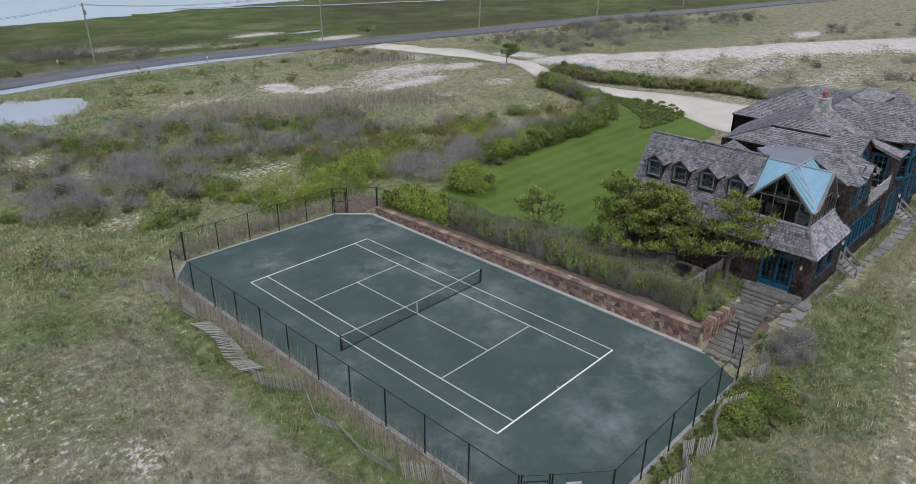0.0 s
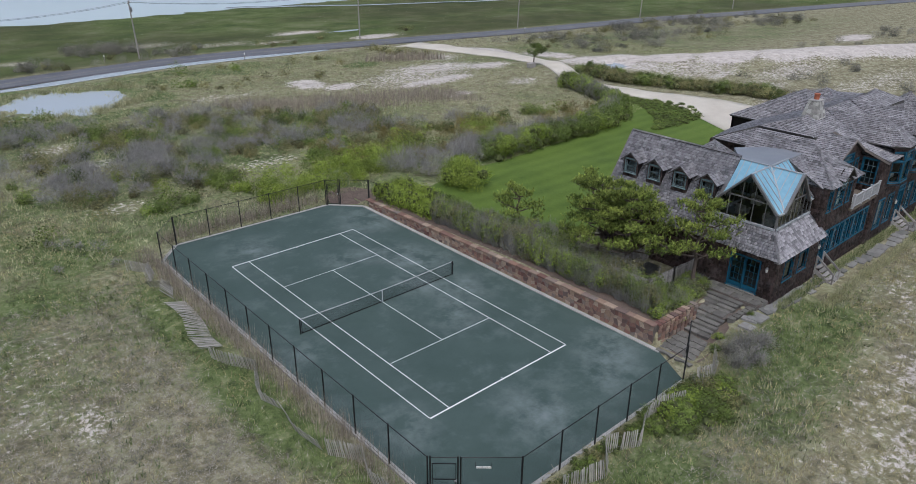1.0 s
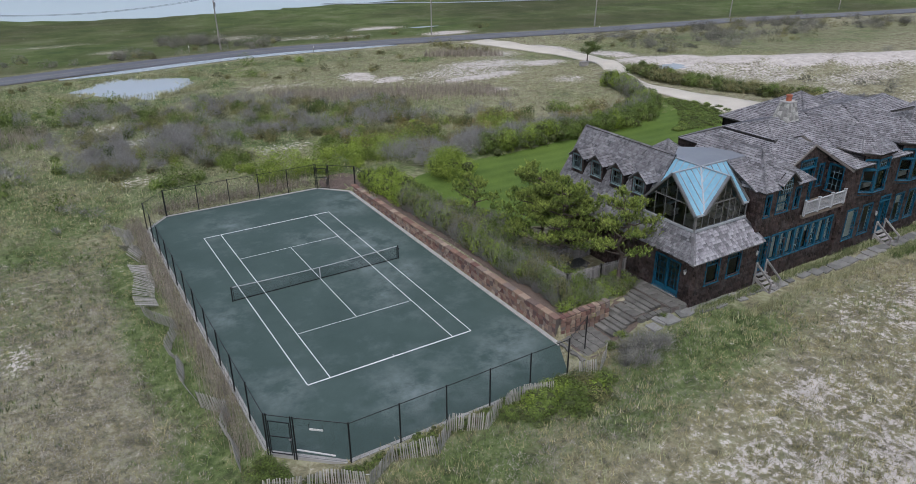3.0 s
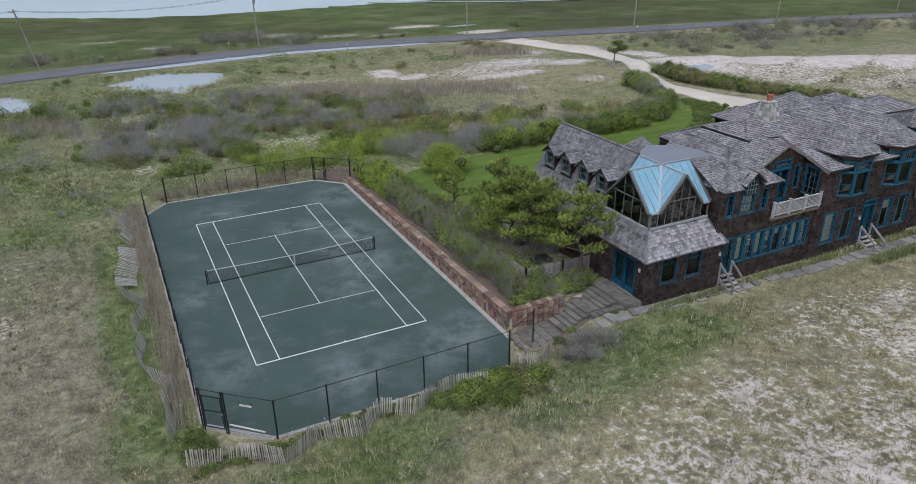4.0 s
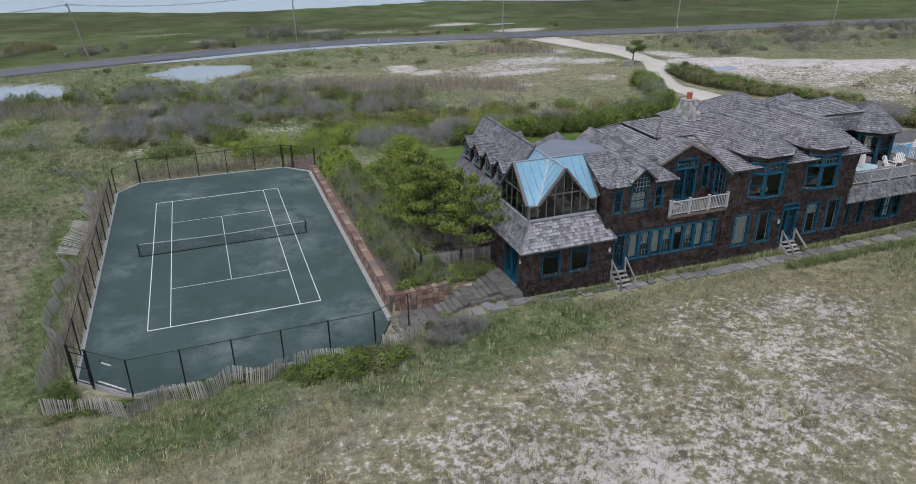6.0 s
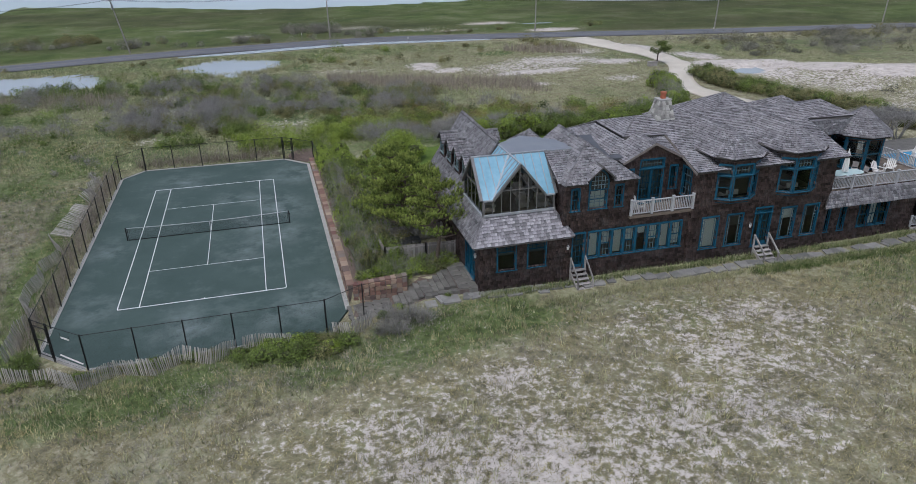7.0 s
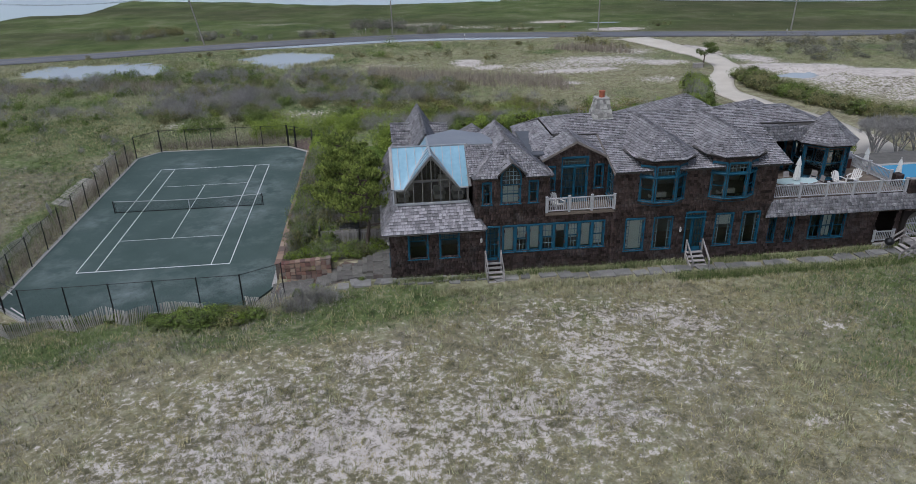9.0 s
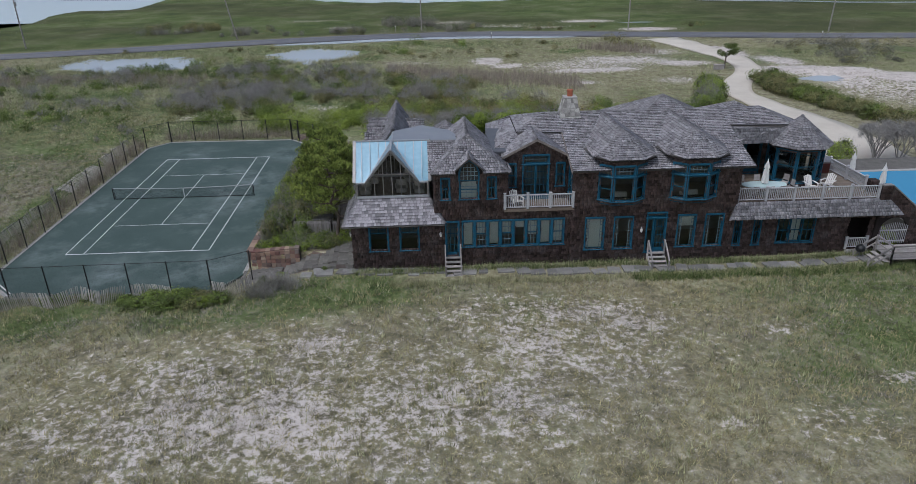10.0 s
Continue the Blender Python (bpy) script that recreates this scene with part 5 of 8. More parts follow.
# floors, ceilings and inner walls behind the windows
hpart("inner_floor", boxes((17.9, 43.5, -18.5, -4.8, 1.55, 1.65), (43.5, 50.9, -17.9, -4.8, 1.55, 1.65)), M["floorboard"])
hpart("inner_floor", boxes((18.0, 23.2, -18.5, -5.5, 4.62, 4.7), (23.4, 43.7, -16.4, -7.3, 5.28, 5.38), (23.4, 27.8, -18.6, -16.4, 5.28, 5.38), (32.8, 43.7, -18.7, -16.4, 5.28, 5.38)), M["floorboard"])
hpart("inner_wall", boxes((17.9, 50.5, -14.6, -14.5, 1.65, 4.6), (32.8, 43.7, -14.6, -14.5, 5.4, 8.2), (23.3, 32.4, -14.2, -14.1, 5.4, 8.2), (23.9, 24.0, -18.5, -14.6, 1.65, 4.6), (32.3, 32.4, -18.5, -14.6, 1.65, 5.2)), M["interior"])

# chimney
r = random.Random(9)
CX, CY, CZ0, CZ1 = 32.95, -12.9, 9.5, 11.45


def chim_half(z):
    t = (z - CZ0) / (CZ1 - CZ0)
    return 1.0 - 0.55 * t ** 0.75


ch = bmesh.new()
rings = [[ch.verts.new((CX + sx * (chim_half(z) - 0.04), CY + sy * (chim_half(z) * 0.9 - 0.04), z)) for sx, sy in ((-1, -1), (1, -1), (1, 1), (-1, 1))] for z in (9.5, 10.0, 10.5, 11.0, 11.45)]
for lo_, hi_ in zip(rings, rings[1:]):
    for k in range(4):
        ch.faces.new((lo_[k], lo_[(k + 1) % 4], hi_[(k + 1) % 4], hi_[k]))
ch.faces.new(rings[-1])
chim = hpart("chimney", ch, M["chimmortar"], "rough grey fieldstone chimney")
for side in range(4):
    nu, nz = 4, 6
    jit = {(i, j): (r.uniform(-.1, .1) if 0 < i < nu else 0, r.uniform(-.09, .09) if 0 < j < nz else 0) for i in range(nu + 1) for j in range(nz + 1)}
    for i in range(nu):
        for j in range(nz):
            q = []
            for di, dj in ((0, 0), (1, 0), (1, 1), (0, 1)):
                z = CZ0 + (CZ1 - CZ0) * (j + dj) / nz + jit[i + di, j + dj][1]
                hf = chim_half(min(max(z, CZ0), CZ1))
                u = -hf + 2 * hf * (i + di) / nu + jit[i + di, j + dj][0]
                q.append((u * (1 if side % 2 == 0 else 0.9), hf * (0.9 if side % 2 == 0 else 1.0) - 0.03, z))
            c = [sum(p[k] for p in q) / 4 for k in range(3)]
            dp = r.uniform(0.015, 0.04)
            ring_in = [tuple(p[k] + (c[k] - p[k]) * (0.05 if k != 1 else 0) for k in range(3)) for p in q]
            ring_out = [(p[0] + (c[0] - p[0]) * 0.22, p[1] + dp * r.uniform(0.8, 1.2), p[2] + (c[2] - p[2]) * 0.22) for p in q]
            pts = ring_in + ring_out + [(c[0], c[1] + dp * 1.3, c[2])]
            turn = lambda p: ((p[0], -p[1]), (p[1], p[0]), (-p[0], p[1]), (-p[1], -p[0]))[side]
            v = [Vector((*turn(p), p[2] - 10.5)) for p in pts]
            me = mesh_of("fieldstone", v, [(0, 1, 5, 4), (1, 2, 6, 5), (2, 3, 7, 6), (3, 0, 4, 7), (4, 5, 8), (5, 6, 8), (6, 7, 8), (7, 4, 8)], M["stone"])
            part("fieldstone", me, None, chim, at=pose(CX, CY, 10.5))
part("cap", boxes((CX - 0.48, CX + 0.48, -13.33, -12.47, 11.45, 11.55), bevel=0.02), M["concrete"], chim)
pot = bmesh.new()
rod(pot, (CX, -12.9, 11.55), (CX, -12.9, 11.95), 0.2, 0.19, 12)
rod(pot, (CX, -12.9, 11.9), (CX, -12.9, 12.0), 0.23, 0.23, 12)
part("chimney_pot", pot, M["terracotta"], chim, "red terracotta chimney pot")

# ---- east wing: deck over a low storey, turret, stair wall ----
EA, EB = (43.1, -18.55), (54.0, -18.72)
eh = [(0.62, 1.02, 2.15, 4.0), (1.98, 2.38, 2.15, 4.0), (3.66, 4.42, 2.25, 4.0), (4.52, 5.28, 2.25, 4.0), (5.38, 6.14, 2.25, 4.0), (8.60, 10.05, 1.62, 4.0)]
wall_panel(EA, EB, GZ, 5.35, eh)
for k, (s0, s1, z0, z1) in enumerate(eh[:5]):
    window_unit(EA, EB, s0, s1, z0, z1, 2, 2, shade=0.95 if k == 3 else 0.0)
hpart("porch_back", boxes((51.0, 53.9, -17.1, -17.0, 1.0, 5.2)), M["wall_base"])
roof_face([(42.85, -19.45, 4.38), (54.9, -19.45, 4.38), (53.95, -18.90, 5.41), (43.45, -18.90, 5.41)], exposure=0.22)
roof_face([(54.9, -19.45, 4.38), (54.8, -18.3, 4.38), (53.95, -18.6, 5.41), (53.95, -18.90, 5.41)], shingles=False)
hpart("deck_floor", slab(bmesh.new(), [(43.5, -18.72, 5.32), (53.9, -18.86, 5.32), (53.9, -8.5, 5.32), (43.5, -8.5, 5.32)], 0.12), M["deckwood"])
for k in range(60):
    y = -18.6 + k * 0.165
    if k == 0:
        db = part("deck_board", boxes((0, 10.2, 0, 0.155, 0, 0.03)), M["deckwood"], house, at=AT @ pose(43.62, y, 5.322))
        dbm = db.data
    else:
        part("deck_board", dbm, None, house, at=AT @ pose(43.62, y, 5.322))
railing("deck_railing", (43.6, -18.60), (53.2, -18.80), 6, 5.36, 0.96, "pale grey deck railing with square balusters")
railing("deck_railing", (53.25, -17.1), (52.9, -10.6), 4, 5.36, 0.96, "pale grey deck railing with square balusters")
wall_panel((54.0, -18.45), (54.0, -8.5), 1.0, 5.2, shingles=True)
wall_panel((53.3, -18.95), (54.0, -18.95), 5.36, 6.3, thick=0.5, name="corner_pier")
wall_panel((53.3, -17.55), (53.9, -17.55), 5.36, 6.2, thick=0.5, name="corner_pier")
wall_panel((43.95, -13.0), (48.5, -13.0), 5.3, 8.3, [(1.2, 3.4, 5.45, 7.7)])
for k in range(2):
    window_unit((43.95, -13.0), (48.5, -13.0), 1.2 + k * 1.15, 2.25 + k * 1.15, 5.45, 7.7, 1, 1, name="door", sash=1, door=True)
# turret
TCX, TCY = 49.2, -14.6
ring = lambda rad, z: [(TCX + rad * math.cos(radians(22.5 + 45 * k)), TCY + rad * math.sin(radians(22.5 + 45 * k)), z) for k in range(8)]
lowr, eave = ring(1.85, 0), ring(2.35, 8.28)
for k in range(8):
    a, b = lowr[k], lowr[(k + 1) % 8]
    L = math.hypot(b[0] - a[0], b[1] - a[1])
    wall_panel(a[:2], b[:2], 5.32, 8.3, [(0.09, L - 0.09, 5.75, 8.0)], thick=0.1, name="turret_wall")
    window_unit(a[:2], b[:2], 0.09, L - 0.09, 5.75, 8.0, 1, 1, sash=2)
    roof_face([eave[k], eave[(k + 1) % 8], (TCX, TCY, 10.15)], thick=0.1)
    hip_cap(eave[k], (TCX, TCY, 10.15))
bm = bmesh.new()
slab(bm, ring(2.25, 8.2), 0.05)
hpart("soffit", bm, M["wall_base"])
# stair wall with an arched opening
sw = bmesh.new()
Y0 = -18.95
AX, AR, AZ = 54.75, 0.98, 3.0
cap_z = lambda x: 6.28 - max(0.0, x - 54.0) * 0.80
slab(sw, [(x, Y0, z) for x, z in [(53.45, 1.0), (AX - AR, 1.0), (AX - AR, cap_z(53.7)), (53.45, 6.28)]], 0.22, along=Vector((0, -1, 0)))
slab(sw, [(x, Y0, z) for x, z in [(AX + AR, 1.0), (60.0, 1.0), (60.0, cap_z(60.0)), (AX + AR, cap_z(AX + AR))]], 0.22, along=Vector((0, -1, 0)))
arc = [(AX + AR * math.cos(math.pi * k / 10), AZ + AR * math.sin(math.pi * k / 10)) for k in range(11)]
for k in range(10):
    (x0, z0), (x1, z1) = arc[k + 1], arc[k]
    slab(sw, [(x0, Y0, z0), (x1, Y0, z1), (x1, Y0, cap_z(x1)), (x0, Y0, cap_z(x0))], 0.22, along=Vector((0, -1, 0)))
bmesh.ops.remove_doubles(sw, verts=sw.verts[:], dist=0.002)
stair_wall = hpart("stair_wall", sw, M["wall_base"], "shingled stair wall with an arched opening")
pc = shingle_quads([(53.45, Y0, 4.0), (56.85, Y0, 4.0), (54.0, Y0, 6.28), (53.45, Y0, 6.28)], 0.17, 0.17, 0.02, 777, up=Vector((0, 0, 1)), out=Vector((0, -1, 0)))
pc += shingle_quads([(AX + AR + 0.04, Y0, 1.0), (60.0, Y0, 1.0), (60.0, Y0, cap_z(60.0)), (56.85, Y0, 4.0), (AX + AR + 0.04, Y0, 4.0)], 0.17, 0.17, 0.02, 778, up=Vector((0, 0, 1)), out=Vector((0, -1, 0)))
tagged(part("shingles", joined_pieces("shingles", pc, M["wall"]), None, stair_wall), kind="stuff")
cap = bmesh.new()
beam(cap, (53.3, Y0 + 0.1, 6.34), (54.0, Y0 + 0.1, 6.34), 0.34, 0.08)
beam(cap, (54.0, Y0 + 0.1, 6.33), (60.0, Y0 + 0.1, cap_z(60.0) + 0.05), 0.34, 0.08)
hpart("wall_cap", cap, M["greywood"])
railing("porch_railing", (51.75, -18.72), (53.2, -18.74), 2, 1.62, 0.82, "white porch railing with square balusters")
hpart("porch_base", boxes((51.7, 53.3, -18.98, -18.8, 1.0, 1.6), bevel=0.03), M["concrete"])
# picket gate in the arch, its tops fanning up to the middle
gate = hpart("garden_gate", boxes((AX - 0.95, AX + 0.95, -19.03, -18.97, 2.2, 2.28), (AX - 0.95, AX + 0.95, -19.03, -18.97, 3.0, 3.08)), M["railpaint"], "pale timber picket gate in the arch")
for k in range(15):
    x = AX - 0.91 + 0.13 * k
    part("picket", boxes((x - 0.02, x + 0.02, -19.055, -19.035, 2.08, 3.35 + 0.28 * math.cos((x - AX) * 1.5)), bevel=0.004), M["railpaint"], gate)


def wood_stair(x0, x1, ytop, ztop, zbot, label, run=0.27):
    """A short open flight of grey timber steps with handrails, going down to the south."""
    ob = thing("wooden_steps", (x0 + x1) / 2, ytop, zbot, label, "steps", "front steps of the house")
    base = pose(-(x0 + x1) / 2, -ytop, -zbot)
    n = max(2, round((ztop - zbot) / 0.19))
    rise = (ztop - zbot) / n
    for k in range(n):
        z = ztop - k * rise
        y = ytop - k * run
        part("tread", boxes((x0, x1, y - run - 0.02, y, z - 0.05, z), bevel=0.008), M["greywood"], ob, at=base)
        part("riser", boxes((x0 + 0.04, x1 - 0.04, y - 0.02, y - 0.001, z - rise + 0.001, z - 0.052)), M["darkwood"], ob, at=base)
    yb = ytop - n * run
    for x in (x0 - 0.02, x1 + 0.02):
        bm = bmesh.new()
        beam(bm, (x, ytop, ztop - 0.2), (x, yb, zbot + 0.02), 0.05, 0.26)
        part("stringer", bm, M["greywood"], ob, at=base)
        bm = bmesh.new()
        beam(bm, (x, ytop, ztop + 0.85), (x, yb, zbot + 0.85), 0.07, 0.13)
        part("handrail", bm, M["greywood"], ob, "silvered timber handrail", base)
        for y, zt in ((ytop - 0.04, ztop + 0.9), (yb + 0.04, zbot + 0.9)):
            part("newel", boxes((x - 0.05, x + 0.05, y - 0.05, y + 0.05, zbot - 0.05, zt), bevel=0.008), M["greywood"], ob, at=base)


wood_stair(23.75, 24.75, -18.85, 2.1, 1.08, "silvered timber steps up to a blue glazed door")
wood_stair(37.65, 38.75, -19.05, 2.05, 1.05, "silvered timber steps up to blue glazed doors")
# timber landing and steps by the arched opening
plat = thing("timber_landing", 55.4, -20.5, 1.0, "silvered timber landing with steps and railings", "landing")
pb = pose(-56.5, 20.2, -1.0)
for k in range(14):
    part("plank", boxes((54.5, 58.8, -18.85 - k * 0.16 - 0.15, -18.85 - k * 0.16, 1.95, 2.0)), M["greywood"], plat, at=pb)
for k in range(5):
    part("tread", boxes((54.45 - (k + 1) * 0.3, 54.45 - k * 0.3 + 0.02, -21.0, -19.3, 1.75 - k * 0.19, 1.8 - k * 0.19), bevel=0.008), M["greywood"], plat, at=pb)
for k in range(5):
    part("tread", boxes((56.6, 58.6, -21.1 - (k + 1) * 0.3, -21.1 - k * 0.3 + 0.02, 1.75 - k * 0.19, 1.8 - k * 0.19), bevel=0.008), M["greywood"], plat, at=pb)
rl = [((54.5, -19.2, 2.9), (54.5, -21.05, 2.9)), ((54.5, -21.05, 2.9), (56.6, -21.05, 2.9)), ((54.5, -19.25, 2.9), (53.0, -19.25, 1.9)), ((54.5, -21.05, 2.9), (53.0, -21.05, 1.9)), ((56.6, -21.05, 2.9), (56.6, -22.6, 1.9)), ((58.65, -21.05, 2.9), (58.65, -22.6, 1.9)), ((58.8, -19.0, 2.9), (58.8, -21.05, 2.9))]
for a, b in rl:
    for dz, w in ((0, 0.12), (-0.45, 0.1)):
        bm = bmesh.new()
        beam(bm, (a[0], a[1], a[2] + dz), (b[0], b[1], b[2] + dz), 0.05, w)
        part("rail", bm, M["greywood"], plat, at=pb)
    for q in (a, b):
        part("post", boxes((q[0] - 0.05, q[0] + 0.05, q[1] - 0.05, q[1] + 0.05, 0.9, q[2] + 0.06), bevel=0.008), M["greywood"], plat, at=pb)
for x in (54.6, 58.6):
    for y in (-19.0, -20.9):
        part("leg", boxes((x - 0.06, x + 0.06, y - 0.06, y + 0.06, 0.8, 1.95)), M["greywood"], plat, at=pb)


def wall_lantern(x, y, z, nx, ny):
    ob = thing("wall_lantern", x, y, z, "small pale glass wall lantern beside a door", "lantern", "wall lanterns")
    part("bracket", boxes((-0.03, 0.03, -0.02, 0.02, 0.1, 0.32)), M["bronze"], ob)
    part("glass_body", rod(bmesh.new(), (nx * 0.12, ny * 0.12, -0.12), (nx * 0.12, ny * 0.12, 0.12), 0.06, 0.1, 8), M["white"], ob)
    part("cap", rod(bmesh.new(), (nx * 0.12, ny * 0.12, 0.12), (nx * 0.12, ny * 0.12, 0.24), 0.12, 0.02, 8), M["bronze"], ob)


wall_lantern(17.47, -18.25, 3.7, -1, 0)
wall_lantern(23.45, -18.8, 3.75, 0, -1)
wall_lantern(37.05, -19.0, 3.7, 0, -1)

# ---- stone retaining wall, terrace, steps and path ----
def wall_top(y):
    return 1.42 - 0.75 * (y + 15.5) / 30.7


rw = thing("retaining_wall", 9.6, 0, 0, "rough reddish-brown stone retaining wall beside the court", "retaining wall", kind="structure")
rb = pose(-9.6, 0, 0)
bm = bmesh.new()
core = [bm.verts.new(p) for p in ((9.42, -15.5, -0.2), (9.42, 15.2, -0.2), (9.42, 15.2, 0.62), (9.42, -15.5, 1.37), (9.82, -15.5, -0.2), (9.82, 15.2, -0.2), (9.82, 15.2, 0.62), (9.82, -15.5, 1.37))]
for f in ((0, 1, 2, 3), (7, 6, 5, 4), (3, 2, 6, 7), (0, 3, 7, 4), (1, 5, 6, 2)):
    bm.faces.new([core[i] for i in f])
bmesh.ops.recalc_face_normals(bm, faces=bm.faces[:])
part("mortar_core", bm, M["mortar"], rw, at=rb)
rnd = random.Random(21)
def stone_block(q, d, rn):
    """A rubble stone from its four corners on the wall's face, bulged outwards along -x."""
    c = sum(q, Vector()) / 4
    inn = [p + (c - p) * 0.03 for p in q]
    out = [p + (c - p) * 0.12 + Vector((-d * rn.uniform(0.7, 1.2), 0, 0)) for p in q]
    v = inn + out + [c + Vector((-d * 1.25, rn.uniform(-.03, .03), rn.uniform(-.03, .03)))]
    return [p - c for p in v], c


STONE_FACES = [(0, 1, 5, 4), (1, 2, 6, 5), (2, 3, 7, 6), (3, 0, 4, 7), (4, 5, 8), (5, 6, 8), (6, 7, 8), (7, 4, 8)]
COLS, NROW = 92, 4
corner = {}
for i in range(COLS + 1):
    y = -15.48 + 30.6 * i / COLS
    top = wall_top(y) - 0.05
    for j in range(NROW + 1):
        jy = rnd.uniform(-.12, .12) if 0 < i < COLS else 0
        jz = rnd.uniform(-.3, .3) * top / NROW if 0 < j < NROW else 0
        corner[i, j] = Vector((9.43, y + jy, max(-0.02, top * j / NROW) + jz))
rest_v, rest_f = [], []
count = 0
for i in range(COLS):
    for j in range(NROW):
        v, c = stone_block([corner[i, j], corner[i + 1, j], corner[i + 1, j + 1], corner[i, j + 1]], rnd.uniform(0.02, 0.045), rnd)
        count += 1
        if count <= 300:
            part("stone", mesh_of("stone", v, STONE_FACES, M["redstone"]), None, rw, at=rb @ Matrix.Translation(c))
        else:
            b0 = len(rest_v)
            rest_v += [tuple(p + c) for p in v]
            rest_f += [tuple(b0 + k for k in f) for f in STONE_FACES]
tagged(part("stones", mesh_of("stones", rest_v, rest_f, M["redstone_stuff"]), None, rw, at=rb), kind="stuff")
yy = -15.5
while yy < 15.1:
    L = rnd.uniform(0.5, 0.95)
    bm = boxes((-0.06, 0.42, 0.01, L - 0.01, -0.05, 0.05), bevel=0.015)
    for q in bm.verts:
        q.co += Vector((rnd.uniform(-.02, .02), rnd.uniform(-.01, .01), rnd.uniform(-.015, .015)))
    part("coping_stone", bm, M["redstone"], rw, at=rb @ pose(9.42, yy, wall_top(yy + L / 2) - 0.01))
    yy += L
# the return beside the steps
rt = thing("retaining_wall", 9.7, -15.6, 0, "rough grey-brown stone wall end beside garden steps", "retaining wall", kind="structure")
part("mortar_core", slab(bmesh.new(), [(0, 0, 1.4), (3.6, -0.45, 1.86), (3.6, -0.1, 1.86), (0, 0.35, 1.4)], 1.55, along=Vector((0, 0, 1))), M["mortar"], rt)
for i in range(10):
    for j in range(5):
        x0, x1 = 0.36 * i, 0.36 * (i + 1)
        z0, z1 = (1.36 + 0.128 * x0) * j / 5 - 0.02, (1.36 + 0.128 * x0) * (j + 1) / 5 - 0.02
        jit = lambda: rnd.uniform(-.04, .04)
        v, c = stone_block([Vector((0, x0 + jit(), z0 + jit())), Vector((0, x1 + jit(), z0 + jit())), Vector((0, x1 + jit(), z1 + jit())), Vector((0, x0 + jit(), z1 + jit()))], rnd.uniform(0.04, 0.08), rnd)
        part("stone", mesh_of("stone", [Vector((p.y, p.x, p.z)) for p in v], [f[::-1] for f in STONE_FACES], M["redstone"]), None, rt, at=pose(c.y, c.x - 0.125 * c.y - 0.02, c.z))
    part("coping_stone", boxes((0.01, 0.35, -0.06, 0.42, -0.04, 0.05), bevel=0.015), M["redstone"], rt, at=pose(0.36 * i, -0.125 * 0.36 * i, 1.4 + 0.128 * 0.36 * i))


def slab_stone(rn, lx, ly, h):
    """An uneven thick paving stone."""
    pts = []
    for sx, sy in ((1, 1), (-1, 1), (-1, -1), (1, -1)):
        c1, c2 = rn.uniform(0.72, 0.98), rn.uniform(0.72, 0.98)
        e = [(sx * lx / 2 * rn.uniform(0.95, 1.0), sy * ly / 2 * c1), (sx * lx / 2 * c2, sy * ly / 2 * rn.uniform(0.95, 1.0))]
        for x, y in (e if sx * sy > 0 else e[::-1]):
            pts.append((x, y, h / 2 + rn.uniform(-0.01, 0.01)))
    bm = bmesh.new()
    slab(bm, pts, h, along=Vector((0, 0, 1)))
    return bm


# terrace by the west door
terrace = thing("terrace", 16.4, -16.9, 1.3, "flagstone terrace before the blue west doors", "terrace", kind="structure")
tb = pose(-16.4, 16.9, -1.3)
part("bed", boxes((16.2, 17.47, -18.6, -14.9, 0.8, 1.60)), M["mortar"], terrace, at=tb)
for i in range(2):
    for j in range(6):
        part("flagstone", slab_stone(rnd, rnd.uniform(0.6, 0.72), rnd.uniform(0.56, 0.68), 0.08), M["step"], terrace, at=tb @ pose(16.55 + i * 0.64 + rnd.uniform(-.04, .04), -18.25 + j * 0.63 + 0.1 * i, 1.61 + rnd.uniform(-.01, .015), 0, 0, rnd.uniform(-14, 14)))
steps = thing("stone_steps", 12.8, -17.0, 0, "broad rustic stone steps up to the terrace", "steps")
sb = pose(-12.8, 17.0, 0)
lev = [(16.22, 1.52, -17.6, -15.3), (15.88, 1.40, -17.5, -15.3), (15.54, 1.27, -17.5, -15.4), (14.1, 1.02, -17.6, -15.5), (13.74, 0.88, -17.5, -15.6), (13.38, 0.74, -17.6, -15.7), (13.02, 0.60, -17.5, -15.8), (12.66, 0.46, -17.6, -15.9)]
for x, z, y0, y1 in lev:
    cut = y0 + (y1 - y0) * rnd.uniform(0.35, 0.65)
    for a, b in ((y0 - 0.08, cut - 0.01), (cut + 0.01, y1 + 0.05)):
        bm = boxes((x - 0.42, x, a, b, z - 0.22, z), bevel=0.025)
        for q in bm.verts:
            q.co += Vector((rnd.uniform(-.035, .035), rnd.uniform(-.025, .025), rnd.uniform(-.015, .015)))
        part("tread", bm, M["step"], steps, at=sb)
for i in range(2):
    for j in range(3):
        part("landing_stone", slab_stone(rnd, rnd.uniform(0.62, 0.74), rnd.uniform(0.66, 0.8), 0.12), M["step"], steps, at=sb @ pose(14.4 + i * 0.7 + rnd.uniform(-.05, .05), -17.1 + j * 0.74, 1.09 + rnd.uniform(-.012, .012), 0, 0, rnd.uniform(-16, 16)))
part("landing_bed", boxes((14.05, 15.4, -17.65, -15.2, 0.6, 1.09)), M["mortar"], steps, at=sb)
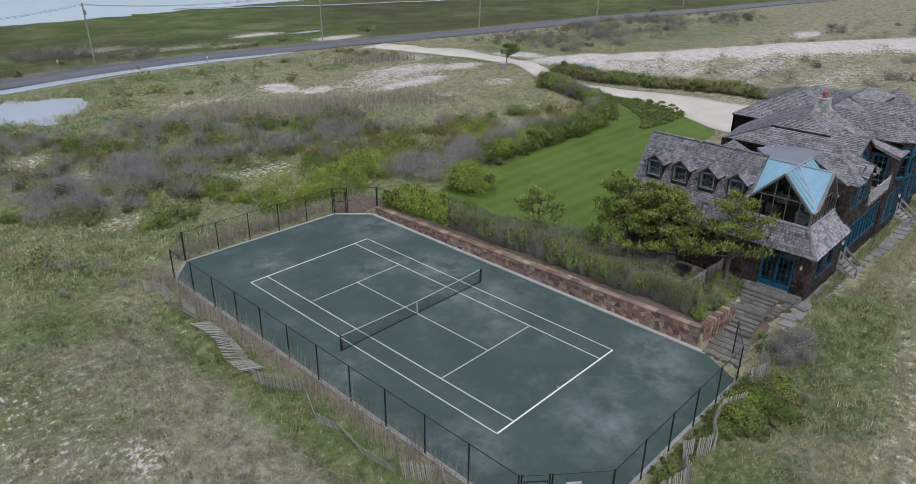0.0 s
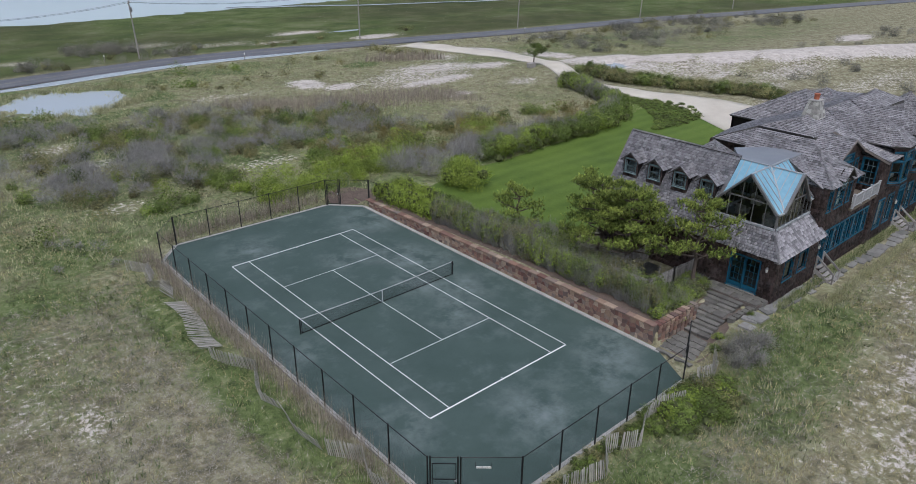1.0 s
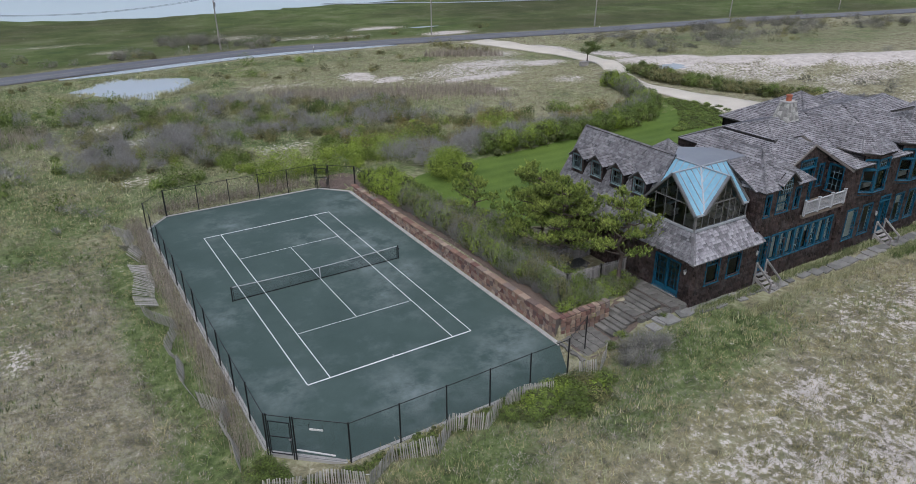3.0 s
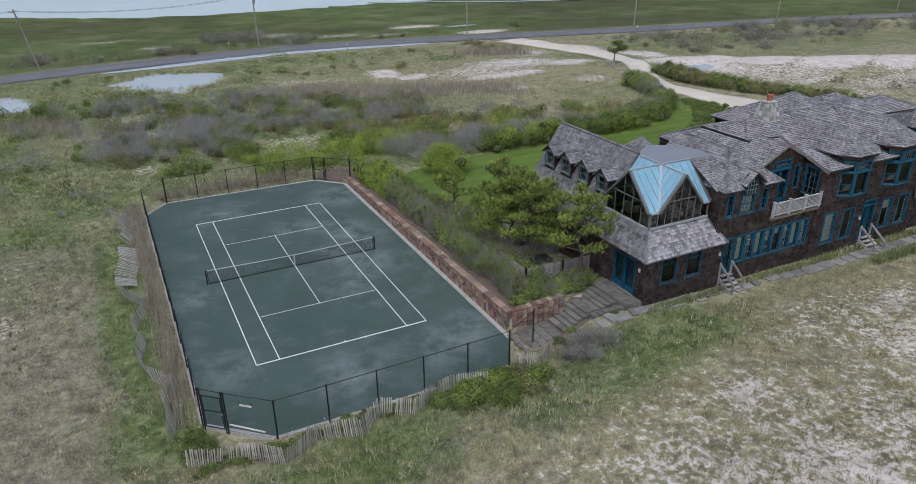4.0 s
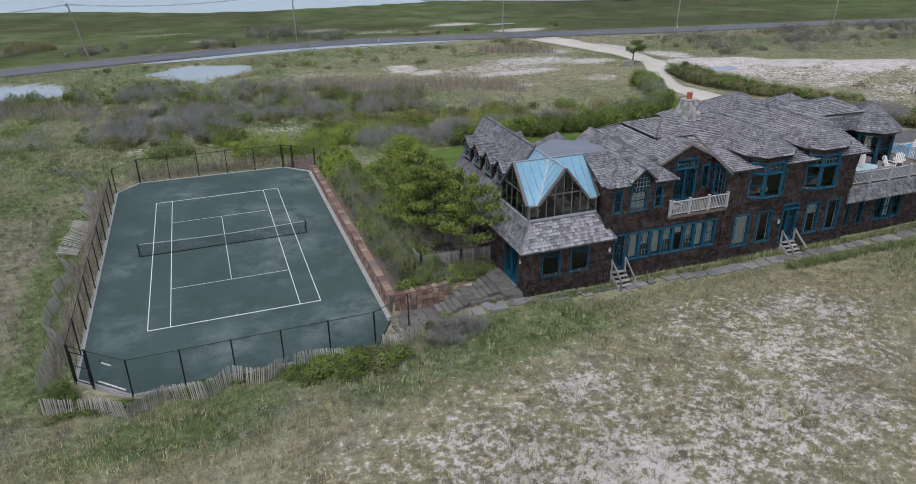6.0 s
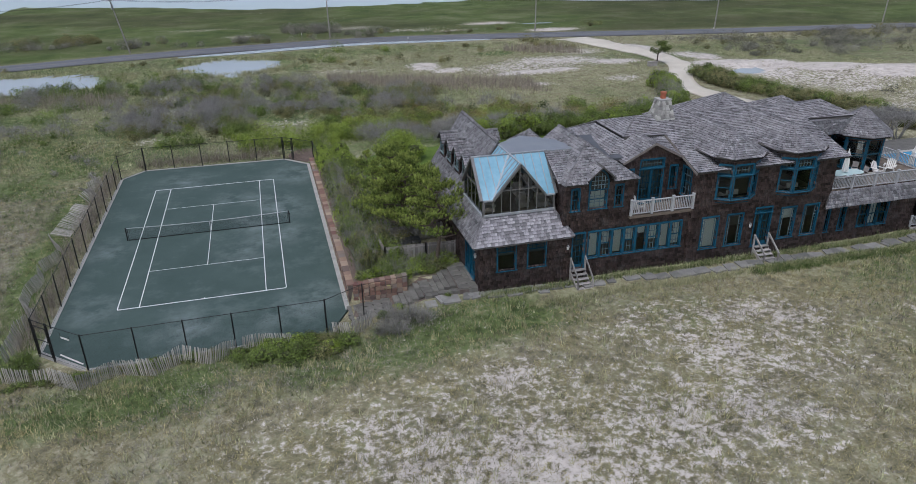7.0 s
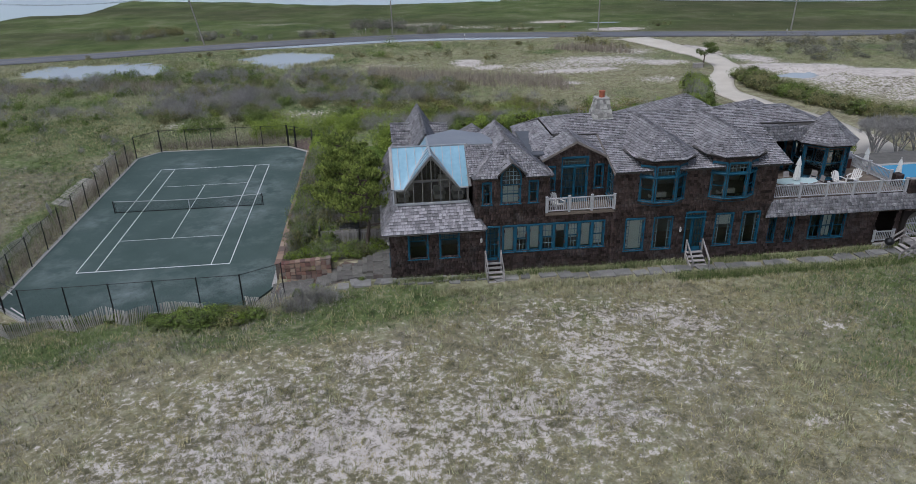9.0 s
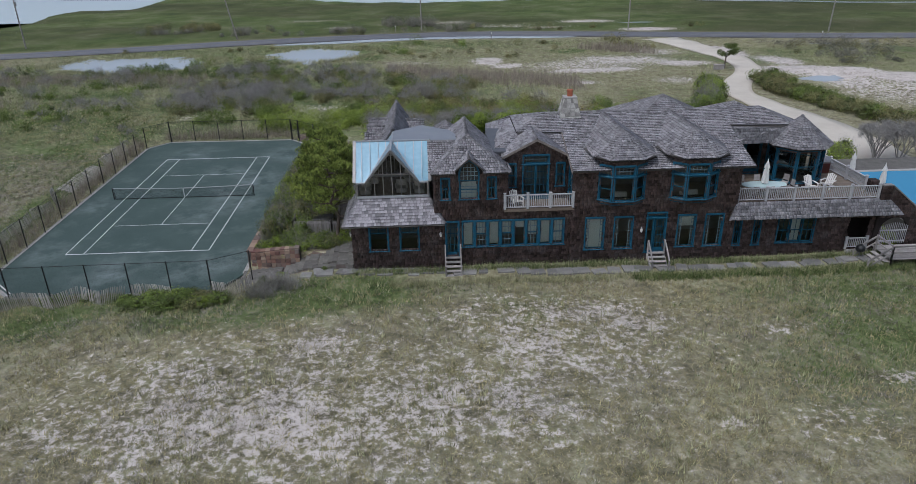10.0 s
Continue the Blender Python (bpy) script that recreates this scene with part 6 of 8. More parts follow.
part("bed", slab(bmesh.new(), [(12.2, -17.55, 0.25), (12.2, -15.9, 0.25), (16.2, -15.4, 1.36), (16.2, -17.5, 1.36)], 0.6), M["mortar"], steps, at=sb)
for k in range(8):
    part("edge_stone", slab_stone(rnd, rnd.uniform(0.42, 0.6), 0.42, 0.34), M["step"], steps, at=sb @ pose(14.3 + k * 0.42, -17.95 - 0.08 * k + rnd.uniform(-.05, .05), 1.10 + 0.055 * k, 0, 0, rnd.uniform(-18, 18)))
pave = thing("paved_corner", 9.9, -17.2, 0, "uneven brown stone paving beside the court", "paving", kind="structure")
for i in range(5):
    for j in range(4):
        part("paving_stone", slab_stone(rnd, 0.62, 0.66, 0.12), M["step"], pave, at=pose(-0.4 + i * 0.55, -0.9 + j * 0.62, 0.06 + 0.05 * i, 0, 0, rnd.uniform(-20, 20)))
# flagstone path along the house
path = thing("garden_path", 34, -20, 1.1, "grey flagstone path through dune grass along the house", "path", kind="structure")
x = 14.2
while x < 54.5:
    w = rnd.uniform(0.5, 1.2)
    y = -18.95 - 1.35 * float(sstep(14, 36, x)) + 0.3 * float(sstep(42, 55, x)) + rnd.uniform(-0.16, 0.16)
    if rnd.random() < 0.97:
        part("flagstone", slab_stone(rnd, w, rnd.uniform(0.7, 1.1), 0.12), M["flag"], path, at=pose(x - 34, y + 20, float(height(x, y)) + 0.03 - 1.1, 0, 0, rnd.uniform(-16, 16)))
    x += w + rnd.uniform(-0.03, 0.05)


# board enclosure beside the wing
def board_fence(pts, z0, z1, label):
    ob = thing("board_fence", pts[0][0], pts[0][1], z0, label, "fence")
    ox, oy = pts[0]
    for a, b in zip(pts, pts[1:]):
        a, b = Vector((*a, 0)), Vector((*b, 0))
        d = b - a
        ang = math.degrees(math.atan2(d.y, d.x))
        n = int(d.length / 0.19)
        me = None
        for k in range(n):
            p = a + d * (k + 0.5) / n
            at = pose(p.x - ox, p.y - oy, rnd.uniform(-0.02, 0.02), 0, rnd.uniform(-0.6, 0.6), ang)
            if me is None:
                me = part("board", boxes((-0.088, 0.088, -0.012, 0.012, -0.1, z1 - z0), bevel=0.004), M["greywood"], ob, at=at).data
            else:
                part("board", me, None, ob, at=at)
        for z in (0.3, z1 - z0 - 0.2):
            bm = bmesh.new()
            beam(bm, (a.x - ox, a.y - oy, z), (b.x - ox, b.y - oy, z), 0.09, 0.08)
            part("rail", bm, M["greywood"], ob)
        for q in (a, b):
            part("post", boxes((q.x - ox - 0.06, q.x - ox + 0.06, q.y - oy - 0.06, q.y - oy + 0.06, -0.2, z1 - z0 + 0.08), bevel=0.01), M["greywood"], ob)


board_fence([(12.2, -9.9), (12.4, -12.9), (15.3, -12.95), (17.5, -13.1)], 1.25, 2.6, "silvered board fence round a small yard")
board_fence([(12.2, -9.8), (15.0, -9.6), (17.6, -9.5)], 1.25, 2.6, "silvered board fence at the back of a small yard")
bin_ = thing("covered_unit", 14.5, -11.4, 1.3, "dark covered box standing inside the board fence", "equipment")
part("body", boxes((-0.7, 0.7, -0.5, 0.5, 0, 0.9), bevel=0.06), M["black"], bin_)
part("lid", boxes((-0.75, 0.75, -0.55, 0.55, 0.9, 1.0), bevel=0.04), M["black"], bin_)

# ---- leaning picket (sand) fence round the court ----
def tube(points, r, seg=4):
    """A thin wire through points, as one connected tube."""
    bm = bmesh.new()
    rings = []
    for k, p in enumerate(points):
        d = (points[min(k + 1, len(points) - 1)] - points[max(k - 1, 0)]).normalized()
        u = d.cross(Vector((0.1, 0.2, 1))).normalized()
        w = d.cross(u)
        rings.append([bm.verts.new(p + (u * math.cos(a) + w * math.sin(a)) * r) for a in [2 * math.pi * i / seg for i in range(seg)]])
    for a, b in zip(rings, rings[1:]):
        for i in range(seg):
            bm.faces.new((a[i], a[(i + 1) % seg], b[(i + 1) % seg], b[i]))
    return bm


def picket_fence(line, label, lean_seed, h=1.45, fall=0.0, gap=0.105):
    """Slim wired pickets along a bent line; the lean drifts slowly from bend to bend."""
    rn = random.Random(lean_seed)
    pts = [Vector((x, y, 0)) for x, y in line]
    ob = thing("sand_fence", line[0][0], line[0][1], 0, label, "fence", "sand fences")
    bm = boxes((-0.028, 0.028, -0.007, 0.007, 0, h))
    me = None
    tops, tops2 = [], []
    lean0, side0 = fall + rn.uniform(-4, 8), rn.uniform(-6, 6)
    for a, b in zip(pts, pts[1:]):
        d = b - a
        n = max(2, int(d.length / gap))
        ang = math.degrees(math.atan2(d.y, d.x))
        lean1, side1 = fall + rn.uniform(-6, 10), rn.uniform(-9, 9)
        for k in range(n):
            t = k / n
            p = a + d * t
            z = float(height(p.x, p.y)) + (-0.10 if fall < 30 else 0.10) + 0.05 * math.sin(3 * p.x + 2 * p.y)
            mat4 = pose(p.x - line[0][0], p.y - line[0][1], z, lean0 * (1 - t) + lean1 * t + rn.uniform(-2, 2), side0 * (1 - t) + side1 * t + rn.uniform(-2, 2), ang)
            if rn.random() > 0.03:
                if me is None:
                    me = part("picket", bm, M["fencewood"], ob, at=mat4).data
                else:
                    part("picket", me, None, ob, at=mat4)
            tops.append(mat4 @ Vector((0, 0.012, h * 0.82)))
            tops2.append(mat4 @ Vector((0, 0.012, h * 0.3)))
        lean0, side0 = lean1, side1
    for row in (tops, tops2):
        part("wire", tube(row[::3] + row[-1:], 0.006), M["steel"], ob)


picket_fence([(-11.76, 16.1), (-10.4, 14.2), (-11.4, 12.4)], "short grey leaning sand fence in grass", 1, h=1.15, fall=14)
picket_fence([(-11.5, 11.9), (-10.3, 11.0), (-10.9, 9.4)], "grey sand fence slumped in grass beside reeds", 9, h=1.15, fall=40)
picket_fence([(-10.4, 8.6), (-10.5, 5.4), (-10.9, 3.2), (-10.9, 1.4)], "grey flattened sand fence in grass beside reeds", 2, fall=64)
picket_fence([(-11.9, 0.8), (-11.5, -0.5), (-10.35, -2.2)], "grey sand fence leaning beside reeds", 8, h=1.15, fall=16)
picket_fence([(-10.6, -2.6), (-11.5, -4.7), (-10.95, -6.3), (-11.4, -8.3), (-11.1, -10.6)], "grey sand fence sinking into green grass", 3, h=1.0, fall=14)
picket_fence([(-11.1, -10.9), (-10.0, -12.5), (-10.6, -13.9), (-10.3, -15.4), (-10.7, -17.0)], "weathered zigzag sand fence near the gate", 4, h=1.2, fall=8)
picket_fence([(-10.4, -19.0), (-9.0, -19.6), (-7.6, -20.0), (-6.0, -21.1), (-4.2, -20.0), (-2.1, -20.9), (-0.75, -19.8), (0.9, -20.7), (2.2, -19.9)], "weathered zigzag sand fence on the dune", 5, h=1.2)
picket_fence([(2.6, -19.7), (4.1, -19.6), (5.7, -20.3)], "weathered sand fence among green bushes", 6, h=1.2)
picket_fence([(8.0, -19.5), (9.1, -19.9), (10.5, -19.0)], "weathered sand fence by the stone steps", 7, h=1.2)

# ---- drive, lawn, ponds, bay, poles ----
DRIVE = [(73, 92), (75.5, 80), (77.4, 68), (77.2, 60), (74.0, 49), (69.0, 41), (66.6, 34), (67.0, 27), (67.2, 20), (66.0, 12), (63, 4), (62, -2)]
ribbon("driveway", DRIVE, [9, 7, 5, 4.2, 4, 4, 4, 4.4, 6.5, 11, 15, 14], 0.03, M["gravel"], "pale crushed-shell driveway curving to the house", "driveway")


def ground_patch(name, outline, lift, material, label, category, step=1.2, level=None):
    """A patch that lies on the ground inside an outline, cut from a fine grid of its own."""
    xs = [p[0] for p in outline]
    ys = [p[1] for p in outline]
    bm = bmesh.new()
    fc = bm.faces.new([bm.verts.new((x, y, 0)) for x, y in outline])
    for axis, lo, hi in ((0, min(xs), max(xs)), (1, min(ys), max(ys))):
        v = lo + step
        while v < hi:
            co, no = [0, 0, 0], [0, 0, 0]
            co[axis], no[axis] = v, 1
            bmesh.ops.bisect_plane(bm, geom=bm.verts[:] + bm.edges[:] + bm.faces[:], plane_co=co, plane_no=no)
            v += step
    for q in bm.verts:
        q.co.z = (float(height(q.co.x, q.co.y)) if level is None else level) + lift
    me = bpy.data.meshes.new(name)
    bm.to_mesh(me)
    bm.free()
    me.materials.append(material)
    me.polygons.foreach_set("use_smooth", [True] * len(me.polygons))
    return lone(name, me, label, category, "structure")


def smooth_outline(pts, n=6):
    out = []
    k = len(pts)
    for i in range(k):
        p0, p1, p2, p3 = (Vector(pts[(i + j - 1) % k]) for j in range(4))
        for s in range(n):
            t = s / n
            q = 0.5 * ((2 * p1) + (p2 - p0) * t + (2 * p0 - 5 * p1 + 4 * p2 - p3) * t * t + (3 * p1 - p0 - 3 * p2 + p3) * t ** 3)
            out.append((q.x, q.y))
    return out


def pond_outline(cx, cy, rx, ry, seed, n=170):
    rn = random.Random(seed)
    ph = [rn.uniform(0, 6.3) for _ in range(5)]
    out = []
    for k in range(n):
        a = 2 * math.pi * k / n
        m = 1 + 0.16 * math.sin(2 * a + ph[0]) + 0.13 * math.sin(3 * a + ph[1]) + 0.09 * math.sin(5 * a + ph[2]) + 0.09 * math.sin(9 * a + ph[3]) + 0.09 * math.sin(15 * a + ph[4]) + 0.07 * math.sin(23 * a + ph[1]) + 0.06 * math.sin(37 * a + ph[2])
        out.append((cx + rx * m * math.cos(a), cy + ry * m * math.sin(a)))
    return out


lawn = ground_patch("lawn", smooth_outline([(13.6, 9.0), (14.6, 13.0), (17.5, 14.8), (22, 15.4), (30, 15.9), (38, 16.0), (46, 16.6), (54, 19.2), (61.5, 27.5), (63.6, 24.5), (62.6, 17.5), (60.2, 11.5), (55, 5.0), (47, 3), (40, -3), (28, -3.6), (22, -4), (16, -2), (14.8, 3)]), 0.045, M["lawn"], "smooth mown green lawn with faint mowing stripes", "lawn")
for k, (cx, cy, rx, ry, z) in enumerate(POOLS):
    ground_patch("pond", pond_outline(cx, cy, rx * 1.3, ry * 1.3, 40 + k), 0.0, M["water"], "shallow still pool with the pale sky reflection painted in", "pond", step=3.0, level=z)
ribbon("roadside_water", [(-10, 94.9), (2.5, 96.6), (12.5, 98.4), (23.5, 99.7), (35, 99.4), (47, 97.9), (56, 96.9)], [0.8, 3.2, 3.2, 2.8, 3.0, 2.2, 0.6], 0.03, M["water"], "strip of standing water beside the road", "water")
ground_patch("bare_earth", smooth_outline([(9.5, -18.4), (11.4, -18.6), (13.4, -18.3), (14.3, -17.9), (15.9, -17.9), (15.9, -15.4), (12.3, -15.9), (11.0, -16.0), (9.9, -16.0)]), 0.03, M["earth"], "bare brown earth at the foot of the stone steps", "earth")
ground_patch("bare_earth", [(9.86, -15.3), (11.4, -15.3), (11.4, 0.0), (11.2, 14.6), (9.86, 14.6)], 0.05, M["earth"], "bare brown earth strip on top of the stone wall", "earth")
ground_patch("bare_earth", smooth_outline([(7.3, 18.6), (9.7, 16.4), (10.4, 15.3), (11.8, 17.2), (10.8, 20.2), (8.6, 20.6)]), 0.03, M["earth"], "bare brown earth before the far gate", "earth")
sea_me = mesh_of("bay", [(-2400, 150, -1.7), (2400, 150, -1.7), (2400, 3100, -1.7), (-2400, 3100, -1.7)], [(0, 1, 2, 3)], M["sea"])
lone("bay", sea_me, "pale flat bay water beyond the marsh", "water", "structure")
ribbon("creek", [(70, 196), (95, 176), (130, 160), (175, 148), (240, 150), (330, 190)], [4, 2.5, 2, 2, 3, 5], 0.12, M["water"], "narrow tidal creek winding through marsh grass", "creek", follow=False)


def utility_pole(x, y, hgt, lean, tops=1):
    z = float(height(x, y))
    ob = thing("utility_pole", x, y, z, "weathered grey wooden utility pole beside the road", "utility pole", "poles along the road")
    top = Vector((lean[0], lean[1], hgt))
    part("shaft", rod(bmesh.new(), (0, 0, -0.5), top, 0.17, 0.11, 10), M["utility"], ob)
    arm = part("cross_arm", beam(bmesh.new(), top + Vector((-0.5, -0.9, -0.5)), top + Vector((0.5, 0.9, -0.5)), 0.1, 0.12), M["utility"], ob)
    for t in (0.05, 0.5, 0.95):
        p = (top + Vector((-0.5, -0.9, -0.42))).lerp(top + Vector((0.5, 0.9, -0.42)), t)
        part("insulator", rod(bmesh.new(), p, p + Vector((0, 0, 0.2)), 0.05, 0.03, 6), M["concrete"], arm)
    part("transformer", rod(bmesh.new(), top + Vector((0.25, 0, -2.2)), top + Vector((0.25, 0, -1.3)), 0.2, 0.2, 10), M["steel"], ob)
    return Vector((x, y, z)) + top


heads = [utility_pole(x, y, h, l) for x, y, h, l in [(-64, 98, 11, (0, 0)), (-20, 104.5, 11, (-1.9, -0.6)), (21.8, 111.5, 11, (-0.2, 0)), (70, 106, 11, (0, 0)), (112.7, 96.5, 11, (0.4, 0)), (153.5, 87.5, 11, (0.5, 0)), (197, 83, 11, (0.6, 0)), (242, 76, 11, (0.3, 0))]]
for a, b in zip(heads, heads[1:]):
    for dy in (-0.7, 0.7):
        cu = bpy.data.curves.new("power_line", "CURVE")
        cu.dimensions, cu.bevel_depth = "3D", 0.02
        sp = cu.splines.new("POLY")
        sp.points.add(12)
        for k in range(13):
            t = k / 12
            p = a.lerp(b, t)
            sp.points[k].co = (p.x, p.y + dy, p.z - 0.35 - 1.3 * 4 * t * (1 - t), 1)
        ob = new("power_line", cu)
        cu.materials.append(M["black"])
        tagged(ob, "thin black power line sagging between poles", "cable")
for x, y in ((37.2, 97.6), (15.5, 112), (107, 88.5)):
    z = float(height(x, y))
    mk = thing("road_marker", x, y, z, "small white roadside marker post", "marker", "road markers")
    part("post", boxes((-0.06, 0.06, -0.04, 0.04, -0.1, 1.2), bevel=0.01), M["utility"], mk)
    part("reflector", boxes((-0.09, 0.09, -0.06, 0.0, 1.0, 1.4), bevel=0.01), M["white"], mk)

# ---- plants ----
def blades(name, xy, hgt, spread, width, per, material, seed, label, category, hvar=0.4, lift=0.0):
    """Tufts of pointed blades standing on the ground, in one mesh of stuff."""
    g = np.random.default_rng(seed)
    n = len(xy)
    xy = np.repeat(xy, per, 0) + g.normal(0, spread * 0.35, (n * per, 2))
    k = len(xy)
    h = hgt * (1 + hvar * g.uniform(-1, 1, k))
    ang = g.uniform(0, 2 * np.pi, k)
    tilt = g.uniform(0.15, 0.8, k) * spread
    z = height(xy[:, 0], xy[:, 1]) - 0.03 + lift
    wd = width * g.uniform(0.6, 1.3, k)
    a2 = ang + np.pi / 2 + g.uniform(-0.5, 0.5, k)
    dx, dy = np.cos(a2) * wd, np.sin(a2) * wd
    base = np.stack([xy[:, 0], xy[:, 1], z], 1)
    v = np.empty((k, 3, 3))
    v[:, 0] = base + np.stack([dx, dy, 0 * z], 1)
    v[:, 1] = base - np.stack([dx, dy, 0 * z], 1)
    v[:, 2] = base + np.stack([np.cos(ang) * tilt, np.sin(ang) * tilt, h], 1)
    me = fast_mesh(name, v.reshape(-1, 3), np.arange(3 * k).reshape(-1, 3), material)
    tone = 0.72 * np.repeat(g.uniform(0, 1, n), per) + 0.28 * g.uniform(0, 1, k)
    me.attributes.new("tone", "FLOAT", "FACE").data.foreach_set("value", tone.astype(np.float32))
    return lone(name, me, label, category, "stuff")


def scatter(x0, x1, y0, y1, n, seed, keep=None):
    g = np.random.default_rng(seed)
    p = np.stack([g.uniform(x0, x1, n), g.uniform(y0, y1, n)], 1)
    x, y = p[:, 0], p[:, 1]
    ok = ~((np.abs(x) < 9.6) & (np.abs(y) < 19.0))
    ok &= ~((x > 9.2) & (x < 62) & (y > np.where(x < 14.2, -18.6, np.where(x < 20, -19.7, -20.9))) & (y < -3))
    for px, py, rx, ry, _ in POOLS:
        ok &= ((x - px) / (rx * 1.08)) ** 2 + ((y - py) / (ry * 1.08)) ** 2 > 1
    dr = np.interp(x, [q[0] for q in ROAD], [q[1] for q in ROAD]) - y
    ok &= (np.abs(dr) > 4.6) & ~((dr > 0) & (dr < 7.4) & (x > -10) & (x < 54))
    if keep is not None:
        ok &= keep(x, y, g)
    return p[ok]


def off_sand(k):
    def f(x, y, g):
        s = sandy(x, y)
        return g.uniform(0, 1, len(x)) > np.clip(s * k, 0, 0.97)
    return f


def on_green(x, y, g):
    return (g.uniform(0, 1, len(x)) < blobs(x, y, GREEN) * (0.75 + 0.5 * wave(x, y, 0.8, 95))) & (g.uniform(0, 1, len(x)) > sandy(x, y) * 1.6)


lawn_zone = lambda x, y: (x > 12) & (x < 64) & (y > -5) & (y < 27) & (y < 15.2 + 0.16 * np.maximum(x - 30, 0)) & ((x > 14.4) | (y < 12))
off_lawn = lambda x, y, g: off_sand(1.2)(x, y, g) & ~lawn_zone(x, y) & ~((x > 60) & (x < 82) & (np.abs(x - np.interp(y, [p[1] for p in DRIVE[::-1]], [p[0] for p in DRIVE[::-1]])) < 4.5))
clump = lambda s, seed, cut: (lambda x, y, g: off_sand(0.75)(x, y, g) & (wave(x, y, s, seed) + 0.6 * wave(x, y, s * 4, seed + 1) + g.normal(0, 0.35, len(x)) > cut))
blades("dune_grass", scatter(-14, 66, -44, -18.5, 23000, 1, lambda x, y, g: clump(0.7, 11, -0.55)(x, y, g) & (blobs(x, y, GREEN) < g.uniform(0.35, 1.2, len(x)))), 0.20, 0.46, 0.020, 7, M["blade"], 2, "short straw-coloured beach grass on the dune", "grass")
blades("dune_grass", scatter(-14, 66, -44, -18.5, 20000, 37, lambda x, y, g: (wave(x, y, 0.5, 79) + g.normal(0, .5, len(x)) > -0.25)), 0.16, 0.46, 0.019, 7, M["blade_grey"], 38, "grey dead grass tufts on sand", "grass")
blades("dune_grass", scatter(-14, 66, -34, -19.2, 20000, 3, on_green), 0.24, 0.40, 0.020, 6, M["blade_green"], 4, "green beach grass near the house", "grass")
blades("dune_grass", scatter(-14, 66, -44, -21, 4200, 39, lambda x, y, g: wave(x, y, 0.6, 83) + g.normal(0, .5, len(x)) > 0.35), 0.36, 0.36, 0.022, 10, M["meadow"], 40, "scattered yellow-green tufts of beach grass", "grass")
blades("dune_grass", scatter(-46, -9.6, -40, 40, 12000, 5, clump(0.4, 13, -0.4)), 0.18, 0.46, 0.020, 7, M["blade"], 6, "short dry beach grass west of the court", "grass")
blades("dune_grass", scatter(-40, -9.7, -30, 45, 18000, 7, on_green), 0.24, 0.40, 0.020, 6, M["blade_green"], 8, "green beach grass west of the court", "grass")
blades("dune_grass", scatter(-28, -11.5, -36, 14, 17000, 35, lambda x, y, g: off_sand(1.0)(x, y, g) & (blobs(x, y, GREEN) < g.uniform(0.1, 1.0, len(x)))), 0.15, 0.48, 0.019, 7, M["blade_grey"], 36, "grey tangled dead grass west of the court", "grass")
blades("dune_grass", scatter(-34, -11.5, -36, 16, 1500, 41, lambda x, y, g: wave(x, y, 0.6, 85) + g.normal(0, .5, len(x)) > 0.2), 0.28, 0.36, 0.022, 9, M["blade_green"], 42, "scattered green tufts west of the court", "grass")
blades("meadow_grass", scatter(-60, 110, 19, 92, 60000, 9, off_lawn), 0.26, 0.50, 0.028, 4, M["meadow"], 10, "pale meadow grass between court and road", "grass")
blades("meadow_grass", scatter(-60, 110, 19, 95, 30000, 11, lambda x, y, g: on_green(x, y, g) & off_lawn(x, y, g)), 0.28, 0.50, 0.028, 4, M["blade_green"], 12, "green meadow grass between court and road", "grass")
prn = random.Random(44)
blades("path_grass", np.array([(17.5 + 38 * prn.random(), -19.2 - 0.4 * prn.random()) for _ in range(1300)] + [(36 + 20 * prn.random(), -20.9 - 0.9 * prn.random()) for _ in range(1500)]), 0.34, 0.34, 0.017, 6, M["blade_green"], 24, "long green grass between path and house", "grass")
blades("path_grass", np.array([(17.5 + 38 * prn.random(), -19.25 - 0.35 * prn.random()) for _ in range(1300)] + [(20 + 35 * prn.random(), -20.9 - 0.6 * prn.random()) for _ in range(1500)]), 0.36, 0.34, 0.015, 5, M["meadow"], 14, "long dry grass between path and house", "grass")
# reeds along the fences
g0 = np.random.default_rng(15)
reed_xy = np.concatenate([np.stack([g0.normal(-9.95, 0.42, 1050), g0.uniform(-16.5, 17.5, 1050)], 1), np.stack([g0.uniform(-8, 6.5, 620), g0.normal(19.4, 0.4, 620)], 1)])
reed_xy = reed_xy[(reed_xy[:, 0] < -9.35) | (reed_xy[:, 1] > 18.8)]
blades("reeds", reed_xy, 1.15, 0.42, 0.011, 4, M["reed"], 16, "tall dry tan reeds along the court fence", "reeds", hvar=0.65)
blades("reeds", scatter(-48, -14, 36, 60, 4500, 17, lambda x, y, g: wave(x, y, 0.12, 31) + g.normal(0, .3, len(x)) > -0.15), 1.0, 0.4, 0.022, 4, M["reed"], 18, "stand of dry grey-brown reeds", "reeds", hvar=0.5)
blades("reeds", scatter(16, 46, 38, 66, 8200, 19, lambda x, y, g: g.uniform(0, 1, len(x)) < 1.1 * np.exp(-((y - 55.5 + 0.56 * (x - 24)) / 4.2) ** 2)), 1.0, 0.35, 0.022, 4, M["reed"], 20, "stand of dry tan reeds in the meadow", "reeds", hvar=0.5)
